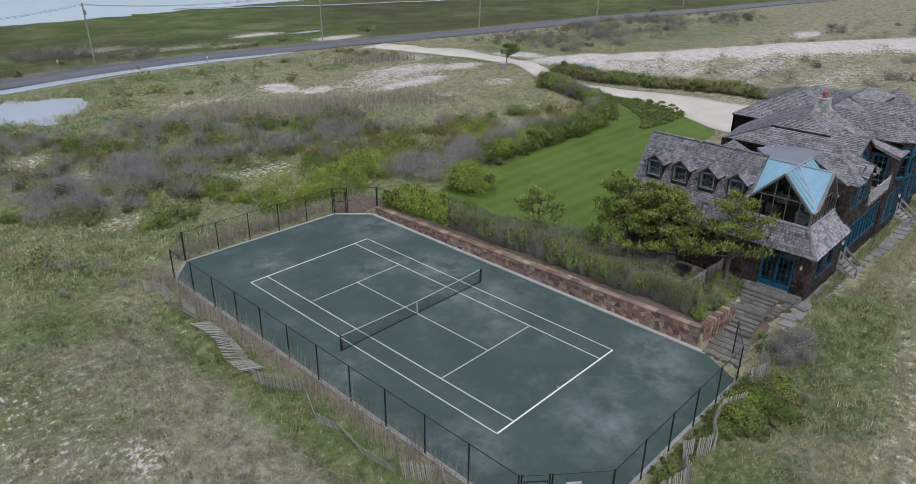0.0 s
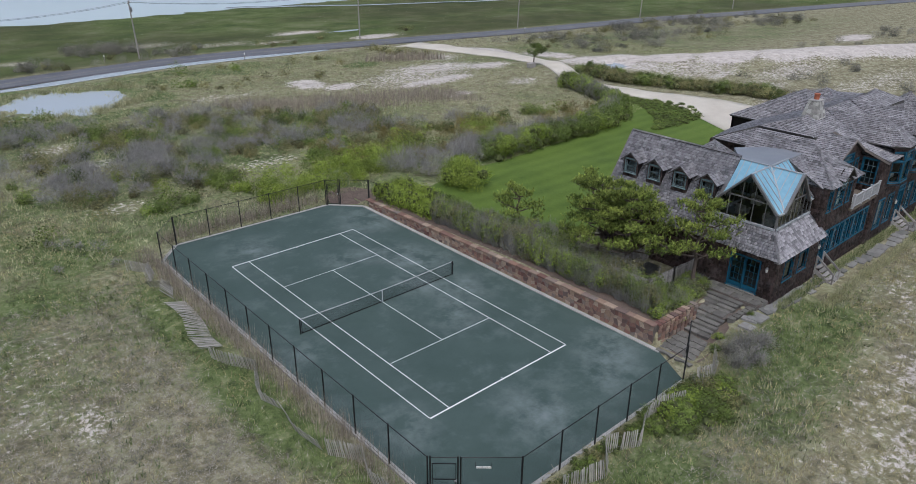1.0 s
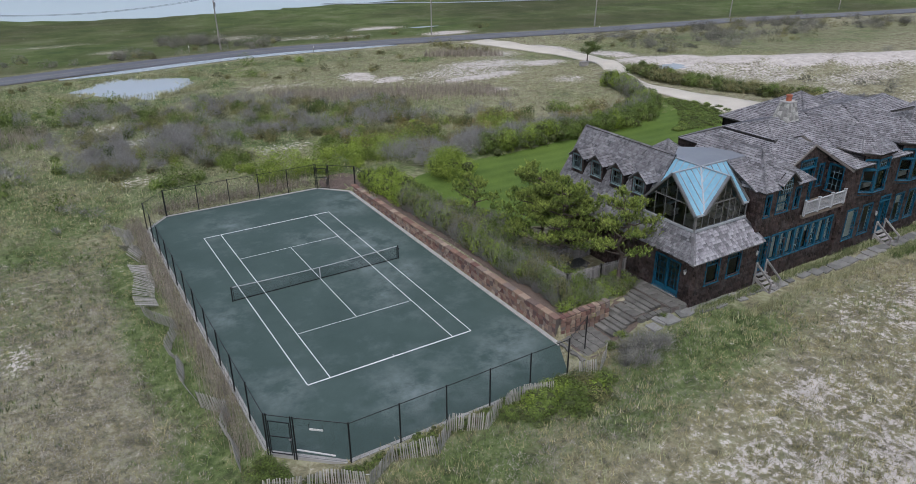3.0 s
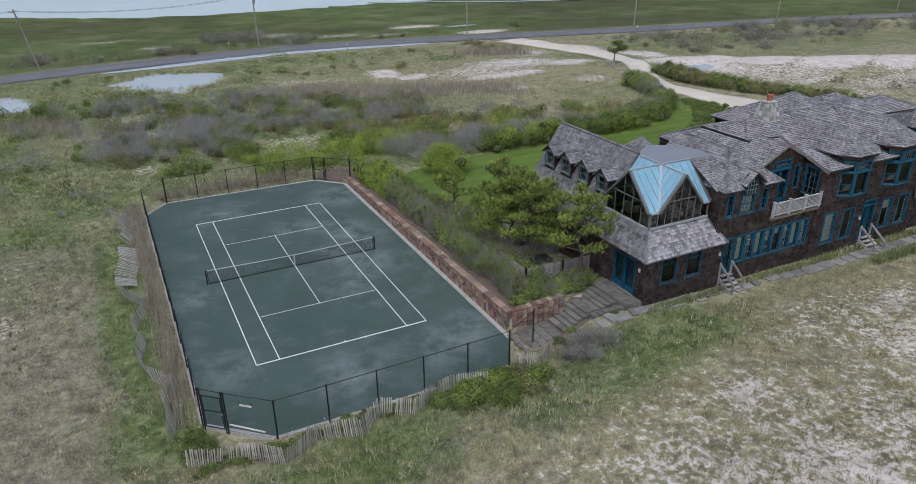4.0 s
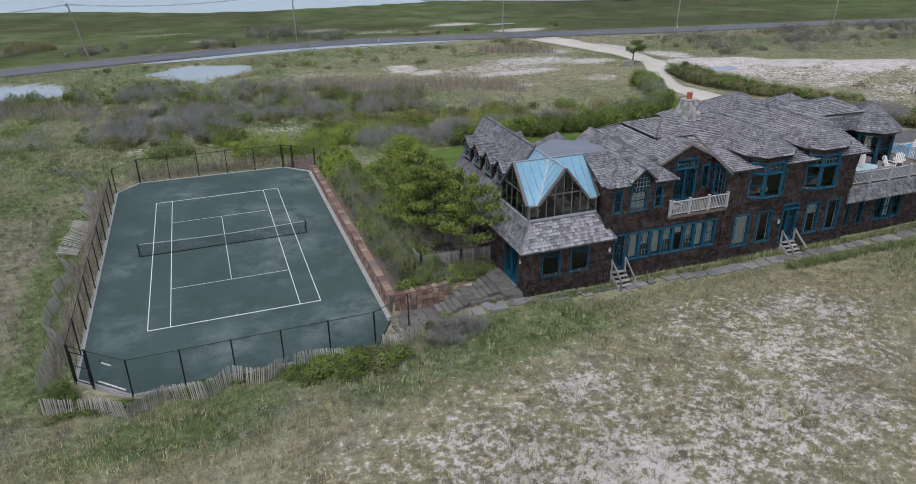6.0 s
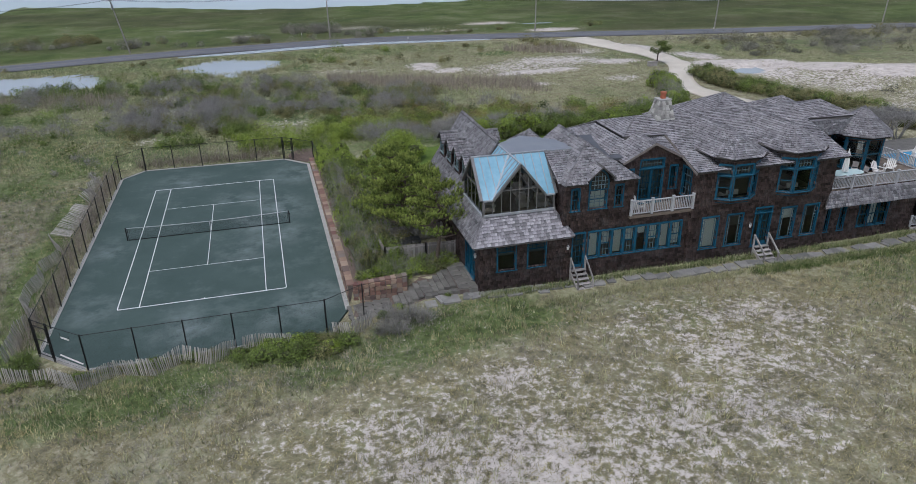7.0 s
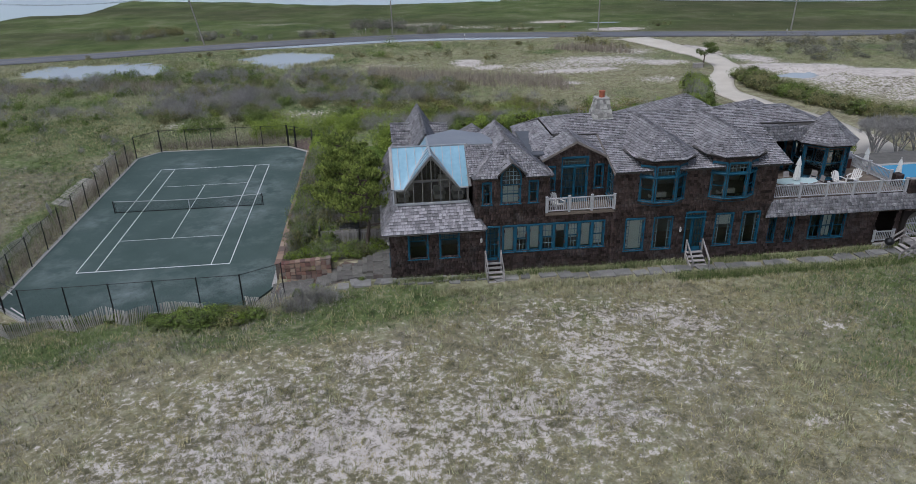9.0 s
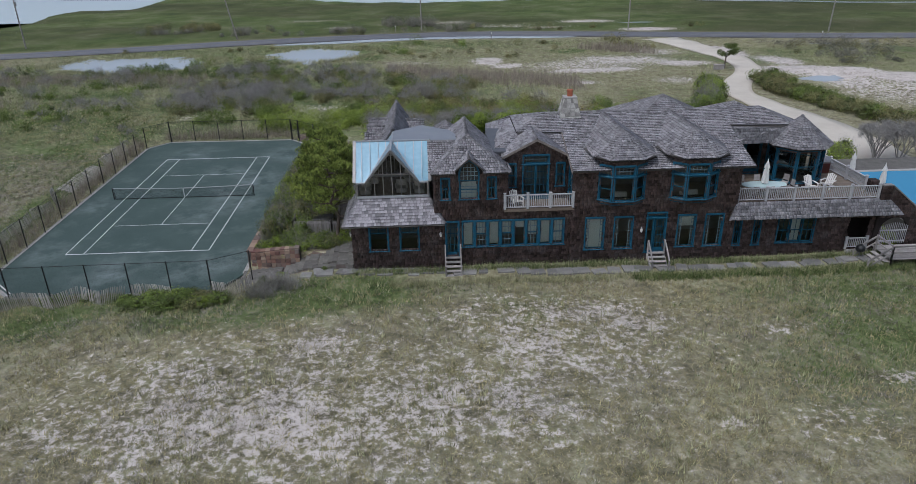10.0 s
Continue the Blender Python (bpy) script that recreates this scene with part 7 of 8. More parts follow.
blades("reeds", scatter(50, 70, 66, 84, 2400, 21, lambda x, y, g: ((x - 59.5) / 7) ** 2 + ((y - 75 + 0.5 * (x - 59.5)) / 2.6) ** 2 < 1), 1.4, 0.35, 0.03, 4, M["reed"], 22, "stand of dry tan reeds near the road", "reeds", hvar=0.4)
pond_edge = np.concatenate([np.stack([px + rx * np.cos(a) * q, py + ry * np.sin(a) * q], 1) for px, py, rx, ry, _ in POOLS[:2] for a, q in [(g0.uniform(0, 6.3, 2600), 1.28 - np.abs(g0.normal(0, 0.22, 2600)))]])
pond_edge = pond_edge[wave(pond_edge[:, 0], pond_edge[:, 1], 0.5, 97) + g0.normal(0, 0.3, len(pond_edge)) > -0.1]
blades("reeds", pond_edge, 0.55, 0.5, 0.03, 5, M["meadow"], 98, "grassy edges and tussocks in the shallow ponds", "reeds", hvar=0.5)


def leaf_cloud(centres, radii, count, size, seed, flat=0.75, shell=0.55):
    """Pointed leaves through overlapping clumps: their corners, and the clump of each leaf."""
    g = np.random.default_rng(seed)
    c = np.asarray(centres, float)
    r = np.asarray(radii, float)
    k = g.integers(0, len(c), count)
    d = g.normal(0, 1, (count, 3))
    d /= np.linalg.norm(d, axis=1)[:, None]
    rad = r[k] * (shell + (1 - shell) * g.uniform(0, 1, count) ** 0.5) * g.uniform(0.85, 1.12, count)
    p = c[k] + d * rad[:, None] * np.array([1, 1, flat])
    o = d + g.normal(0, 0.42, (count, 3)) + np.array([0, 0, 0.25])
    u = np.cross(o, g.normal(0, 1, (count, 3)))
    u /= np.linalg.norm(u, axis=1)[:, None] + 1e-6
    w = np.cross(o, u)
    w /= np.linalg.norm(w, axis=1)[:, None] + 1e-6
    s = size * g.uniform(0.6, 1.4, count)[:, None]
    v = np.stack([p - u * s, p + u * s * 0.6 + w * s * 0.6, p + u * s * 0.6 - w * s * 0.6], 1).reshape(-1, 3)
    return v, k


def toned(me, tone):
    """Stores how pale each face is."""
    full = np.full(len(me.polygons), 0.5, np.float32)
    full[:len(tone)] = np.clip(tone, 0, 1)
    me.attributes.new("tone", "FLOAT", "FACE").data.foreach_set("value", full)
    return me


def ball_corners():
    """The 48 triangles of a rounded cube of radius 1, each with corners of its own."""
    out = []
    for ax in range(3):
        for sg in (-1, 1):
            for i in range(2):
                for j in range(2):
                    q = []
                    for a, b in ((i - 1, j - 1), (i, j - 1), (i, j), (i - 1, j)):
                        p = [0.0, 0.0, 0.0]
                        p[ax], p[(ax + 1) % 3], p[(ax + 2) % 3] = sg, a, b
                        ln = math.sqrt(sum(c * c for c in p))
                        q.append([c / ln for c in p])
                    q = q if sg > 0 else q[::-1]
                    out += q[:3] + [q[2], q[3], q[0]]
    return np.array(out)


BALL = ball_corners()


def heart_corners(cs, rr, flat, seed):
    """Uneven dark cores that stand for shade inside bushes: 48 triangles for each centre."""
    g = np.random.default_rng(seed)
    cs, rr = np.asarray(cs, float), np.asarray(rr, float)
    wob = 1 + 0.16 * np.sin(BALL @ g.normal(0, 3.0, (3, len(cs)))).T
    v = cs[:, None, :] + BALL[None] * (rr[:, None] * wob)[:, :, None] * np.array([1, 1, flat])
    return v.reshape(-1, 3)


def twig_cloud(cx, cy, z0, rad, hgt, count, seed, thick=0.012):
    """Fine bare twigs fanning up from the root, as slim triangles."""
    g = np.random.default_rng(seed)
    a = g.uniform(0, 2 * np.pi, count)
    q = rad * g.uniform(0.0, 1, count) ** 0.6
    base = np.stack([cx + np.cos(a) * q * 0.35, cy + np.sin(a) * q * 0.35, np.full(count, z0)], 1)
    tip = np.stack([cx + np.cos(a) * q, cy + np.sin(a) * q, z0 + hgt * g.uniform(0.45, 1.05, count) * (1 - 0.35 * (q / rad) ** 2)], 1)
    side = np.stack([-np.sin(a + 0.7), np.cos(a + 0.7), 0 * a], 1) * thick
    v = np.stack([base - side, base + side, tip], 1).reshape(-1, 3)
    return v, np.arange(3 * count).reshape(-1, 3)


def twig_mound(cs, rr, per, seed, flat, thick=0.012):
    """Fine bare twigs standing out all over a rounded mound, as slim triangles."""
    g = np.random.default_rng(seed)
    k = np.repeat(np.arange(len(cs)), per)
    d = g.normal(0, 1, (len(k), 3)) + np.array([0, 0, 0.35])
    d[:, 2] = np.abs(d[:, 2])
    d /= np.linalg.norm(d, axis=1)[:, None]
    sc = np.array([1, 1, flat])
    a = cs[k] + d * (rr[k] * g.uniform(0.45, 0.75, len(k)))[:, None] * sc
    b = cs[k] + (d + g.normal(0, 0.30, d.shape) + np.array([0, 0, 0.12])) * (rr[k] * g.uniform(0.72, 1.02, len(k)))[:, None] * sc
    side = np.cross(b - a, g.normal(0, 1, d.shape))
    side *= thick / (np.linalg.norm(side, axis=1)[:, None] + 1e-6)
    return np.stack([a - side, a + side, b], 1).reshape(-1, 3)


def bush_mesh(name, rad, hgt, lumps, leaves, size, seed, material, low=0.35):
    rn = random.Random(seed)
    cs, rs = [], []
    for _ in range(lumps):
        a, q = rn.uniform(0, 6.3), rad * rn.uniform(0, 0.72)
        rr = rad * rn.uniform(0.28, 0.5)
        zz = (hgt - rr) * rn.uniform(low, 1.0) * (1 - 0.35 * (q / rad))
        cs.append((math.cos(a) * q, math.sin(a) * q, max(zz, rr * 0.4)))
        rs.append(rr)
    v, clump_of = leaf_cloud(cs, rs, leaves, size, seed, shell=0.78)
    g = np.random.default_rng(seed)
    tone = g.normal(0.5, 0.22, lumps)[clump_of] + g.normal(0, 0.14, leaves)
    bare = material.name.startswith("dull")
    # dark cores put shade behind the leaves; dull kinds have none
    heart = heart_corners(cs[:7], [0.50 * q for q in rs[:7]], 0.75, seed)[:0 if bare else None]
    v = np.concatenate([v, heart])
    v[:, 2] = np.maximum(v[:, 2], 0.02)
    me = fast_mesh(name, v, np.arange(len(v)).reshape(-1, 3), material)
    me.materials.append(M["core_shade"])
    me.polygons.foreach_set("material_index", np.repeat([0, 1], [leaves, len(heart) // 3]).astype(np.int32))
    return toned(me, tone)


BUSH = {}
KINDS = dict(green=(1.0, 1.25, 20, 1700, 0.050, "leaf"), bright=(1.0, 1.2, 20, 1700, 0.050, "leaf3"), olive=(1.0, 1.1, 18, 1500, 0.048, "leaf2"), dull=(1.0, 1.0, 12, 800, 0.04, "leaf4"), low=(1.0, 0.9, 9, 460, 0.072, "leaf"),
             hedge_green=(1.0, 1.2, 20, 1700, 0.038, "leaf"), hedge_olive=(1.0, 1.1, 18, 1600, 0.037, "leaf2"),
             big_green=(1.0, 1.2, 14, 2600, 0.040, "leaf"), big_bright=(1.0, 1.2, 14, 2600, 0.040, "leaf3"), big_dull=(1.0, 1.1, 16, 1500, 0.032, "leaf4"), dome=(1.0, 1.2, 34, 12000, 0.026, "leaf3"),
             stem_green=(1.0, 1.25, 14, 1000, 0.044, "leaf"), stem_bright=(1.0, 1.2, 14, 1000, 0.044, "leaf3"), stem_olive=(1.0, 1.2, 14, 900, 0.042, "leaf2"))
for key, (rad, hgt, lumps, leaves, size, mt) in KINDS.items():
    for i in range(2):
        BUSH[key, i] = bush_mesh("crown", rad, hgt, lumps, leaves, size, 50 + 7 * i + len(key), M[mt], 0.72 if key.startswith("stem") else 0.35)
TW = {}
for i in range(2):
    v, f = twig_cloud(0, 0, 0, 1.02, 1.3, 260, 80 + i, 0.011)
    TW[i] = fast_mesh("brushwood", v, f, M["twig"])
    v, f = twig_cloud(0, 0, 0, 0.95, 1.25, 620, 86 + i, 0.009)
    TW["tall", i] = fast_mesh("brushwood", v, f, M["twig"])
LABELS = {"stem_green": "green-leaved shrub on grey stems", "stem_bright": "fresh green shrub on grey stems", "stem_olive": "olive-leaved shrub on grey stems", "dome": "large rounded fresh green bush", "big_green": "large dense green shrub", "big_bright": "large rounded fresh green bush", "big_dull": "large grey-brown twiggy shrub", "low": "small rounded dark green shrub", "green": "dense green bayberry bush", "bright": "fresh yellow-green leafy bush", "olive": "olive-green scrub bush", "dull": "grey-brown scrub bush with sparse leaves"}
brn = random.Random(5)


def bush(kind, x, y, s, sz=1.0, where="in dune grass", group="", twigs=True, sink=0.05, stems=""):
    i = brn.randrange(2)
    z = float(height(x, y)) - sink
    ob = thing("bush", x, y, z, LABELS[kind] + " " + where, "bush", group, turn=brn.uniform(0, 360))
    ob.scale = (s, s, s * sz)
    part("crown", BUSH[kind, i], None, ob)
    if twigs:
        tagged(part("brushwood", TW[stems, i] if stems else TW[i], None, ob, "grey bare twigs"), kind="stuff")
    return ob


# hedge behind the retaining wall: leafy tops over grey stems, rounded and fresh green at its far end
for k in range(56):
    y = -14.0 + 29.0 * k / 55
    far = y > 7.5
    kind = "bright" if far else brn.choice(("stem_bright", "stem_green", "dull", "stem_bright", "stem_olive", "stem_bright"))
    bush(kind, 10.8 + brn.uniform(-0.2, 0.3), y, brn.uniform(0.95, 1.15), brn.uniform(1.7, 1.9) if far else brn.uniform(1.7, 2.15), "behind the stone wall", "bushes behind the wall", twigs=not far, stems="tall")
for k in range(48):
    y = -11.0 + 26.0 * k / 47
    far = y > 6
    bush(brn.choice(("bright", "bright", "green")) if far else brn.choice(("stem_bright", "stem_green", "stem_bright", "stem_olive")), 11.9 + (0.9 if far else 1.3) * brn.random(), y, brn.uniform(1.05, 1.3), brn.uniform(1.5, 1.75) if far else brn.uniform(1.3, 1.7), "behind the stone wall", "bushes behind the wall", twigs=not far, stems="tall")
for x, y, s in ((10.5, -14.9, .7), (11.3, -14.4, .9), (12.2, -14.6, .85), (13.2, -14.5, .9), (14.2, -14.3, 1.0), (15.0, -14.0, .9), (15.8, -14.2, .8), (12.0, -13.6, .9), (13.4, -13.5, .9), (16.4, -14.9, .6), (12.9, -15.2, .75), (13.6, -15.1, .7), (14.3, -14.9, .75), (12.0, -15.6, .5), (15.2, -14.8, .7), (16.2, -14.3, .95), (16.6, -13.7, .9), (15.6, -13.9, .9), (14.6, -14.4, .9), (17.0, -14.4, .6), (15.4, -18.6, .35), (12.3, -18.3, .5), (11.2, -18.7, .5)):
    bush(brn.choice(("green", "bright", "olive")), x, y, s, 1.0, "beside the garden steps", "bushes by the steps")
for k in range(16):
    bush(brn.choice(("green", "olive", "bright", "dull")), 10.6 + 6.2 * brn.random(), -13.4 - 1.5 * brn.random(), brn.uniform(0.7, 1.05), brn.uniform(0.95, 1.2), "before the board fence", "bushes by the board fence")
for k in range(26):
    y = -13.2 + 11.5 * k / 25
    bush(brn.choice(("green", "bright", "green", "olive")), 11.0 + 3.6 * brn.random() * (1 if y < -6 else 0.6), y, brn.uniform(1.0, 1.35), brn.uniform(1.1, 1.4), "under the pines behind the wall", "bushes behind the wall", twigs=k % 2 == 0)
for x, y, s, kd in ((13.0, 1.4, 0.9, "green"), (14.2, 1.0, 1.0, "olive"), (13.3, -0.2, 1.0, "green"), (14.5, -0.7, 1.0, "big_dull"), (14.4, -2.4, 1.2, "big_dull"), (13.5, -1.2, 1.1, "big_dull"), (15.3, -3.4, 1.0, "green"), (14.2, -4.0, 1.1, "bright"), (13.2, -3.2, 1.0, "green")):
    bush(kd, x, y, s, 1.5, "between the pines", "bushes behind the wall")
# bushes before the south fence
for k in range(34):
    x = -9.8 + 18.5 * k / 33
    bush(brn.choice(("green", "olive", "green")), x, -19.5 - 0.5 * brn.random() + (0.3 if x > 2 else 0), brn.uniform(0.4, 0.75), brn.uniform(0.6, 0.9), "along the court fence", "low bushes on the dune", twigs=False)
for x, y, s, kd in ((4.6, -21.0, 1.1, "green"), (6.2, -21.3, 1.2, "green"), (5.4, -22.3, 1.0, "green"), (4.2, -20.4, 1.0, "bright"), (5.8, -20.5, 1.1, "bright"), (7.6, -21.3, 0.9, "bright"), (3.4, -21.6, .9, "green"), (7.4, -20.5, 1.1, "olive"), (7.2, -22.0, .9, "olive"), (8.4, -20.9, .9, "green"), (-9.6, -17.4, .8, "green"), (-9.2, -18.2, .8, "green"), (-10.0, -18.3, .7, "green"), (6.4, -20.0, .9, "green"), (2.4, -20.6, .7, "green")):
    bush(kd, x, y, s * 1.25, 0.75, "on the dune", "low bushes on the dune", twigs=False)
for x, y, s in ((11.6, -19.6, 1.0), (12.6, -19.9, 1.1), (10.9, -20.4, .9), (13.4, -20.5, .8), (11.8, -21.0, .8), (7.9, -19.6, .6)):
    bush("dull", x, y, s * 1.25, 0.85, "beside the path", "grey bushes by the path")
# rounded bush and hedge along the lawn
bush("dome", 18.3, 12.5, 2.95, 1.06, "at the edge of the lawn", "large bush at the lawn", twigs=False)
HEDGE = [(26.5, 17.3), (32, 17.2), (38, 17.0), (44, 17.0), (50, 18.6), (56, 22.0), (60, 27.5), (62.2, 33), (63.6, 38.5)]
for (x0, y0), (x1, y1) in zip(HEDGE, HEDGE[1:]):
    for t in (0.05, 0.3, 0.55, 0.8):
        for w in (-0.5, 1.0):
            bush("big_dull" if w > 0 and brn.random() < 0.3 else brn.choice(("big_green", "big_green", "big_bright")), x0 + (x1 - x0) * t + brn.uniform(-.4, .4), y0 + (y1 - y0) * t + w + brn.uniform(-.3, .3), brn.uniform(1.7, 2.1), brn.uniform(1.15, 1.45), "in a hedge along the lawn", "hedge along the lawn", twigs=w > 0)
FARH = [(71.5, 42), (71.3, 36), (72.3, 29), (74.2, 21.5), (76.0, 14), (76.2, 7), (76.6, 0), (78, -8)]
def merged_bushes(name, spots, kinds, label, category, kind=""):
    """Many alike shrubs grown together: one mesh for each kind of leaf, under one thing."""
    ob = thing(name, spots[0][0], spots[0][1], 0, label, category, kind=kind)
    rn = random.Random(len(spots))
    vs, tones = {}, {}
    for x, y, sc, sz in spots:
        key = rn.choice(kinds)
        me = BUSH[key, rn.randrange(2)]
        co = np.empty(len(me.vertices) * 3, np.float32)
        me.vertices.foreach_get("co", co)
        co = co.reshape(-1, 3)
        tn = np.empty(len(me.polygons), np.float32)
        me.attributes["tone"].data.foreach_get("value", tn)
        tones.setdefault(key, []).append(tn + rn.gauss(0, 0.15))
        a = rn.uniform(0, 6.3)
        rot = np.stack([co[:, 0] * math.cos(a) - co[:, 1] * math.sin(a), co[:, 0] * math.sin(a) + co[:, 1] * math.cos(a), co[:, 2] * sz], 1) * sc
        vs.setdefault(key, []).append(rot + np.array([x - spots[0][0], y - spots[0][1], float(height(x, y)) - 0.05]))
    for key, v in vs.items():
        v = np.concatenate(v)
        me = fast_mesh("foliage", v, np.arange(len(v)).reshape(-1, 3), BUSH[key, 0].materials[0])
        me.materials.append(M["core_shade"])
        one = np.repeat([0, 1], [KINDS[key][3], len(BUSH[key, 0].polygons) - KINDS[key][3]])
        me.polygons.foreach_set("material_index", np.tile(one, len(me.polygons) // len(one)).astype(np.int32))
        toned(me, np.concatenate(tones[key]))
        tagged(part("foliage", me, None, ob), kind="stuff")


far_spots = []
for (x0, y0), (x1, y1) in zip(FARH, FARH[1:]):
    for t in (0.05, 0.25, 0.45, 0.65, 0.85):
        for w in (0.6, 2.9):
            far_spots.append((x0 + (x1 - x0) * t + w, y0 + (y1 - y0) * t + brn.uniform(-.5, .5), brn.uniform(1.6, 2.0), brn.uniform(0.95, 1.2)))
merged_bushes("hedge", far_spots, ("hedge_green", "hedge_olive", "hedge_olive"), "long clipped green and grey hedge beyond the drive", "hedge")
# planted bed: curved rows of low shrubs
BED = [(62.3, 25.6), (60.3, 21.5), (57.6, 17.8), (54.6, 14.8), (52.2, 13.0), (50.4, 12.0)]
bed_spots = []
for row in range(6):
    n = 22 - 2 * row
    for k in range(n):
        t = (k + 0.5) / n * (len(BED) - 1)
        i = min(int(t), len(BED) - 2)
        x = BED[i][0] + (BED[i + 1][0] - BED[i][0]) * (t - i)
        y = BED[i][1] + (BED[i + 1][1] - BED[i][1]) * (t - i)
        w = row * math.sin(math.pi * min(1, (k + 0.5) / n * 1.05)) ** 0.7
        bed_spots.append((x + 1.25 * w * 0.86 + brn.uniform(-.1, .1), y - 1.25 * w * 0.5 + brn.uniform(-.1, .1), brn.uniform(0.74, 0.86), 0.9))
merged_bushes("planted_bed", bed_spots, ("low",), "planted bed of small dark green shrubs in curved rows", "shrubs", "stuff")
for x, y, s in ((62.4, 1.6, 1.5), (63.4, 2.6, 1.6), (61.6, 0.4, 1.1)):
    bush("bright", x, y, s, 1.35, "beside the pool terrace", "shrubs by the drive")
for k in range(7):
    bush("green", 65.0 + k * 0.9, -1.6 + 0.3 * brn.random(), 0.7, 0.8, "under grey shrubs by the pool", "shrubs by the drive", twigs=False)


def grey_shrub(x, y, hgt, rad, seed):
    """A bare many-stemmed shrub with a flat-topped crown of fine grey twigs."""
    z = float(height(x, y)) - 0.05
    rn = random.Random(seed)
    ob = thing("shrub", x, y, z, "tall bare grey shrub with many thin stems", "shrub", "grey shrubs by the pool")
    ends = []
    for k in range(7):
        a = k * 0.9 + rn.uniform(-.2, .2)
        mid = Vector((math.cos(a) * rad * 0.3, math.sin(a) * rad * 0.3, hgt * 0.45))
        bm = bmesh.new()
        rod(bm, (rn.uniform(-.15, .15), rn.uniform(-.15, .15), 0), mid, 0.06, 0.045, 6)
        for q in range(4):
            b = a + rn.uniform(-0.7, 0.7)
            e = Vector((math.cos(b) * rad * rn.uniform(0.45, 0.85), math.sin(b) * rad * rn.uniform(0.45, 0.85), hgt * rn.uniform(0.68, 0.9)))
            rod(bm, mid, e, 0.035, 0.012, 5)
            ends.append(tuple(e))
        part("stem", bm, M["twig"], ob)
    cs = np.array(ends)
    vs = twig_mound(cs, np.full(len(cs), rad * 0.42), 110, seed, 0.7, 0.014)
    tagged(part("crown", fast_mesh("crown", vs, np.arange(len(vs)).reshape(-1, 3), M["twig"]), None, ob), kind="stuff")


for x, y, h, q, sd in ((65.4, 0.4, 3.7, 2.0, 1), (67.6, 0.1, 4.0, 2.2, 2), (69.8, 0.5, 3.7, 2.1, 3), (66.6, 2.4, 3.6, 1.9, 4)):
    grey_shrub(x, y, h, q, sd)


# scrub thickets: too many to count
def thicket(name, x0, x1, y0, y1, n, rad, material, seed, label, cut, leaves=90, size=0.14, stems=0, hf=1.05, grain=0.22):
    g = np.random.default_rng(seed)
    xy = scatter(x0, x1, y0, y1, n, seed, lambda x, y, gg: (wave(x, y, grain, seed + 3) + gg.normal(0, 0.15, len(x)) > cut) & ~lawn_zone(x, y) & (blobs(x, y, SAND) < 0.35) & ~((x > 5) & (x < 60) & (y > 62 - 0.55 * (x - 5)) & (y < 70)) & (np.hypot((x - 8.3) / 5.5, (y - 33) / 2.2) > 1) & ~((np.abs(x) < 12) & (np.abs(y) < 20.8)) & ~((x > 29 + 0.12 * (y - 33)) & (x < 68) & (y > 32.5 - 0.2 * (x - 33) + 1.5 * wave(x, y, 0.5, 44)) & (y < 63)) & ~((x > 60) & (np.abs(x - np.interp(y, [p[1] for p in DRIVE[::-1]], [p[0] for p in DRIVE[::-1]])) < 5)))
    z = height(xy[:, 0], xy[:, 1])
    rr = rad * g.uniform(0.5, 1.3, len(xy))
    cs = np.stack([xy[:, 0], xy[:, 1], z + rr * hf * 0.45], 1)
    if leaves:
        # three to four lobes to a bush, so that its outline is uneven
        off = g.normal(0, 0.42, (4, len(xy), 3)) * rr[None, :, None] * np.array([1, 1, 0.35])
        lob = (cs[None] + off).reshape(-1, 3)
        v, lobe = leaf_cloud(lob, np.tile(rr * 0.62, 4), leaves * len(xy), size, seed, flat=hf, shell=0.88)
        tone = g.normal(0.5, 0.28, len(xy))[lobe % len(xy)] + g.normal(0, 0.10, len(lob))[lobe] + g.normal(0, 0.12, len(lobe))
        me = toned(fast_mesh(name, v, np.arange(len(v)).reshape(-1, 3), material), tone)
        lone(name, me, label, "scrub", "stuff")
    if stems:
        vs = twig_mound(cs, rr * 1.05, stems, seed + 1, hf * 1.05)
        lone("scrub_twigs", fast_mesh("scrub_twigs", vs, np.arange(len(vs)).reshape(-1, 3), M["twig"]), "grey bare twigs of winter scrub", "scrub", "stuff")


thicket("scrub", -12, 50, 30, 60, 420, 1.2, M["leaf4"], 61, "grey-brown leafless scrub thicket", -0.1, 40, 0.06, stems=280, grain=0.5)
thicket("scrub", -13, -1, 33, 42, 50, 1.2, M["leaf4"], 75, "grey twiggy scrub beyond the court", -0.4, 25, 0.06, stems=260, grain=0.4)
thicket("scrub", -10, 58, 26, 60, 640, 1.2, M["leaf"], 62, "green bayberry thicket beyond the court", 0.12, 440, 0.088, grain=0.5)
thicket("scrub", 2, 34, 21.2, 27.5, 90, 1.4, M["leaf3"], 63, "bright green bushes beyond the court", -0.4, 760, 0.078, grain=0.4)
thicket("scrub", -12, 58, 28, 60, 720, 1.05, M["leaf2"], 78, "olive scrub in the meadow beyond the court", -0.1, 420, 0.076, grain=0.5)
thicket("scrub", -50, -2, 45, 68, 110, 1.2, M["leaf4"], 64, "grey scrub thicket near the ponds", 0.1, 30, 0.08, stems=190, grain=0.35)
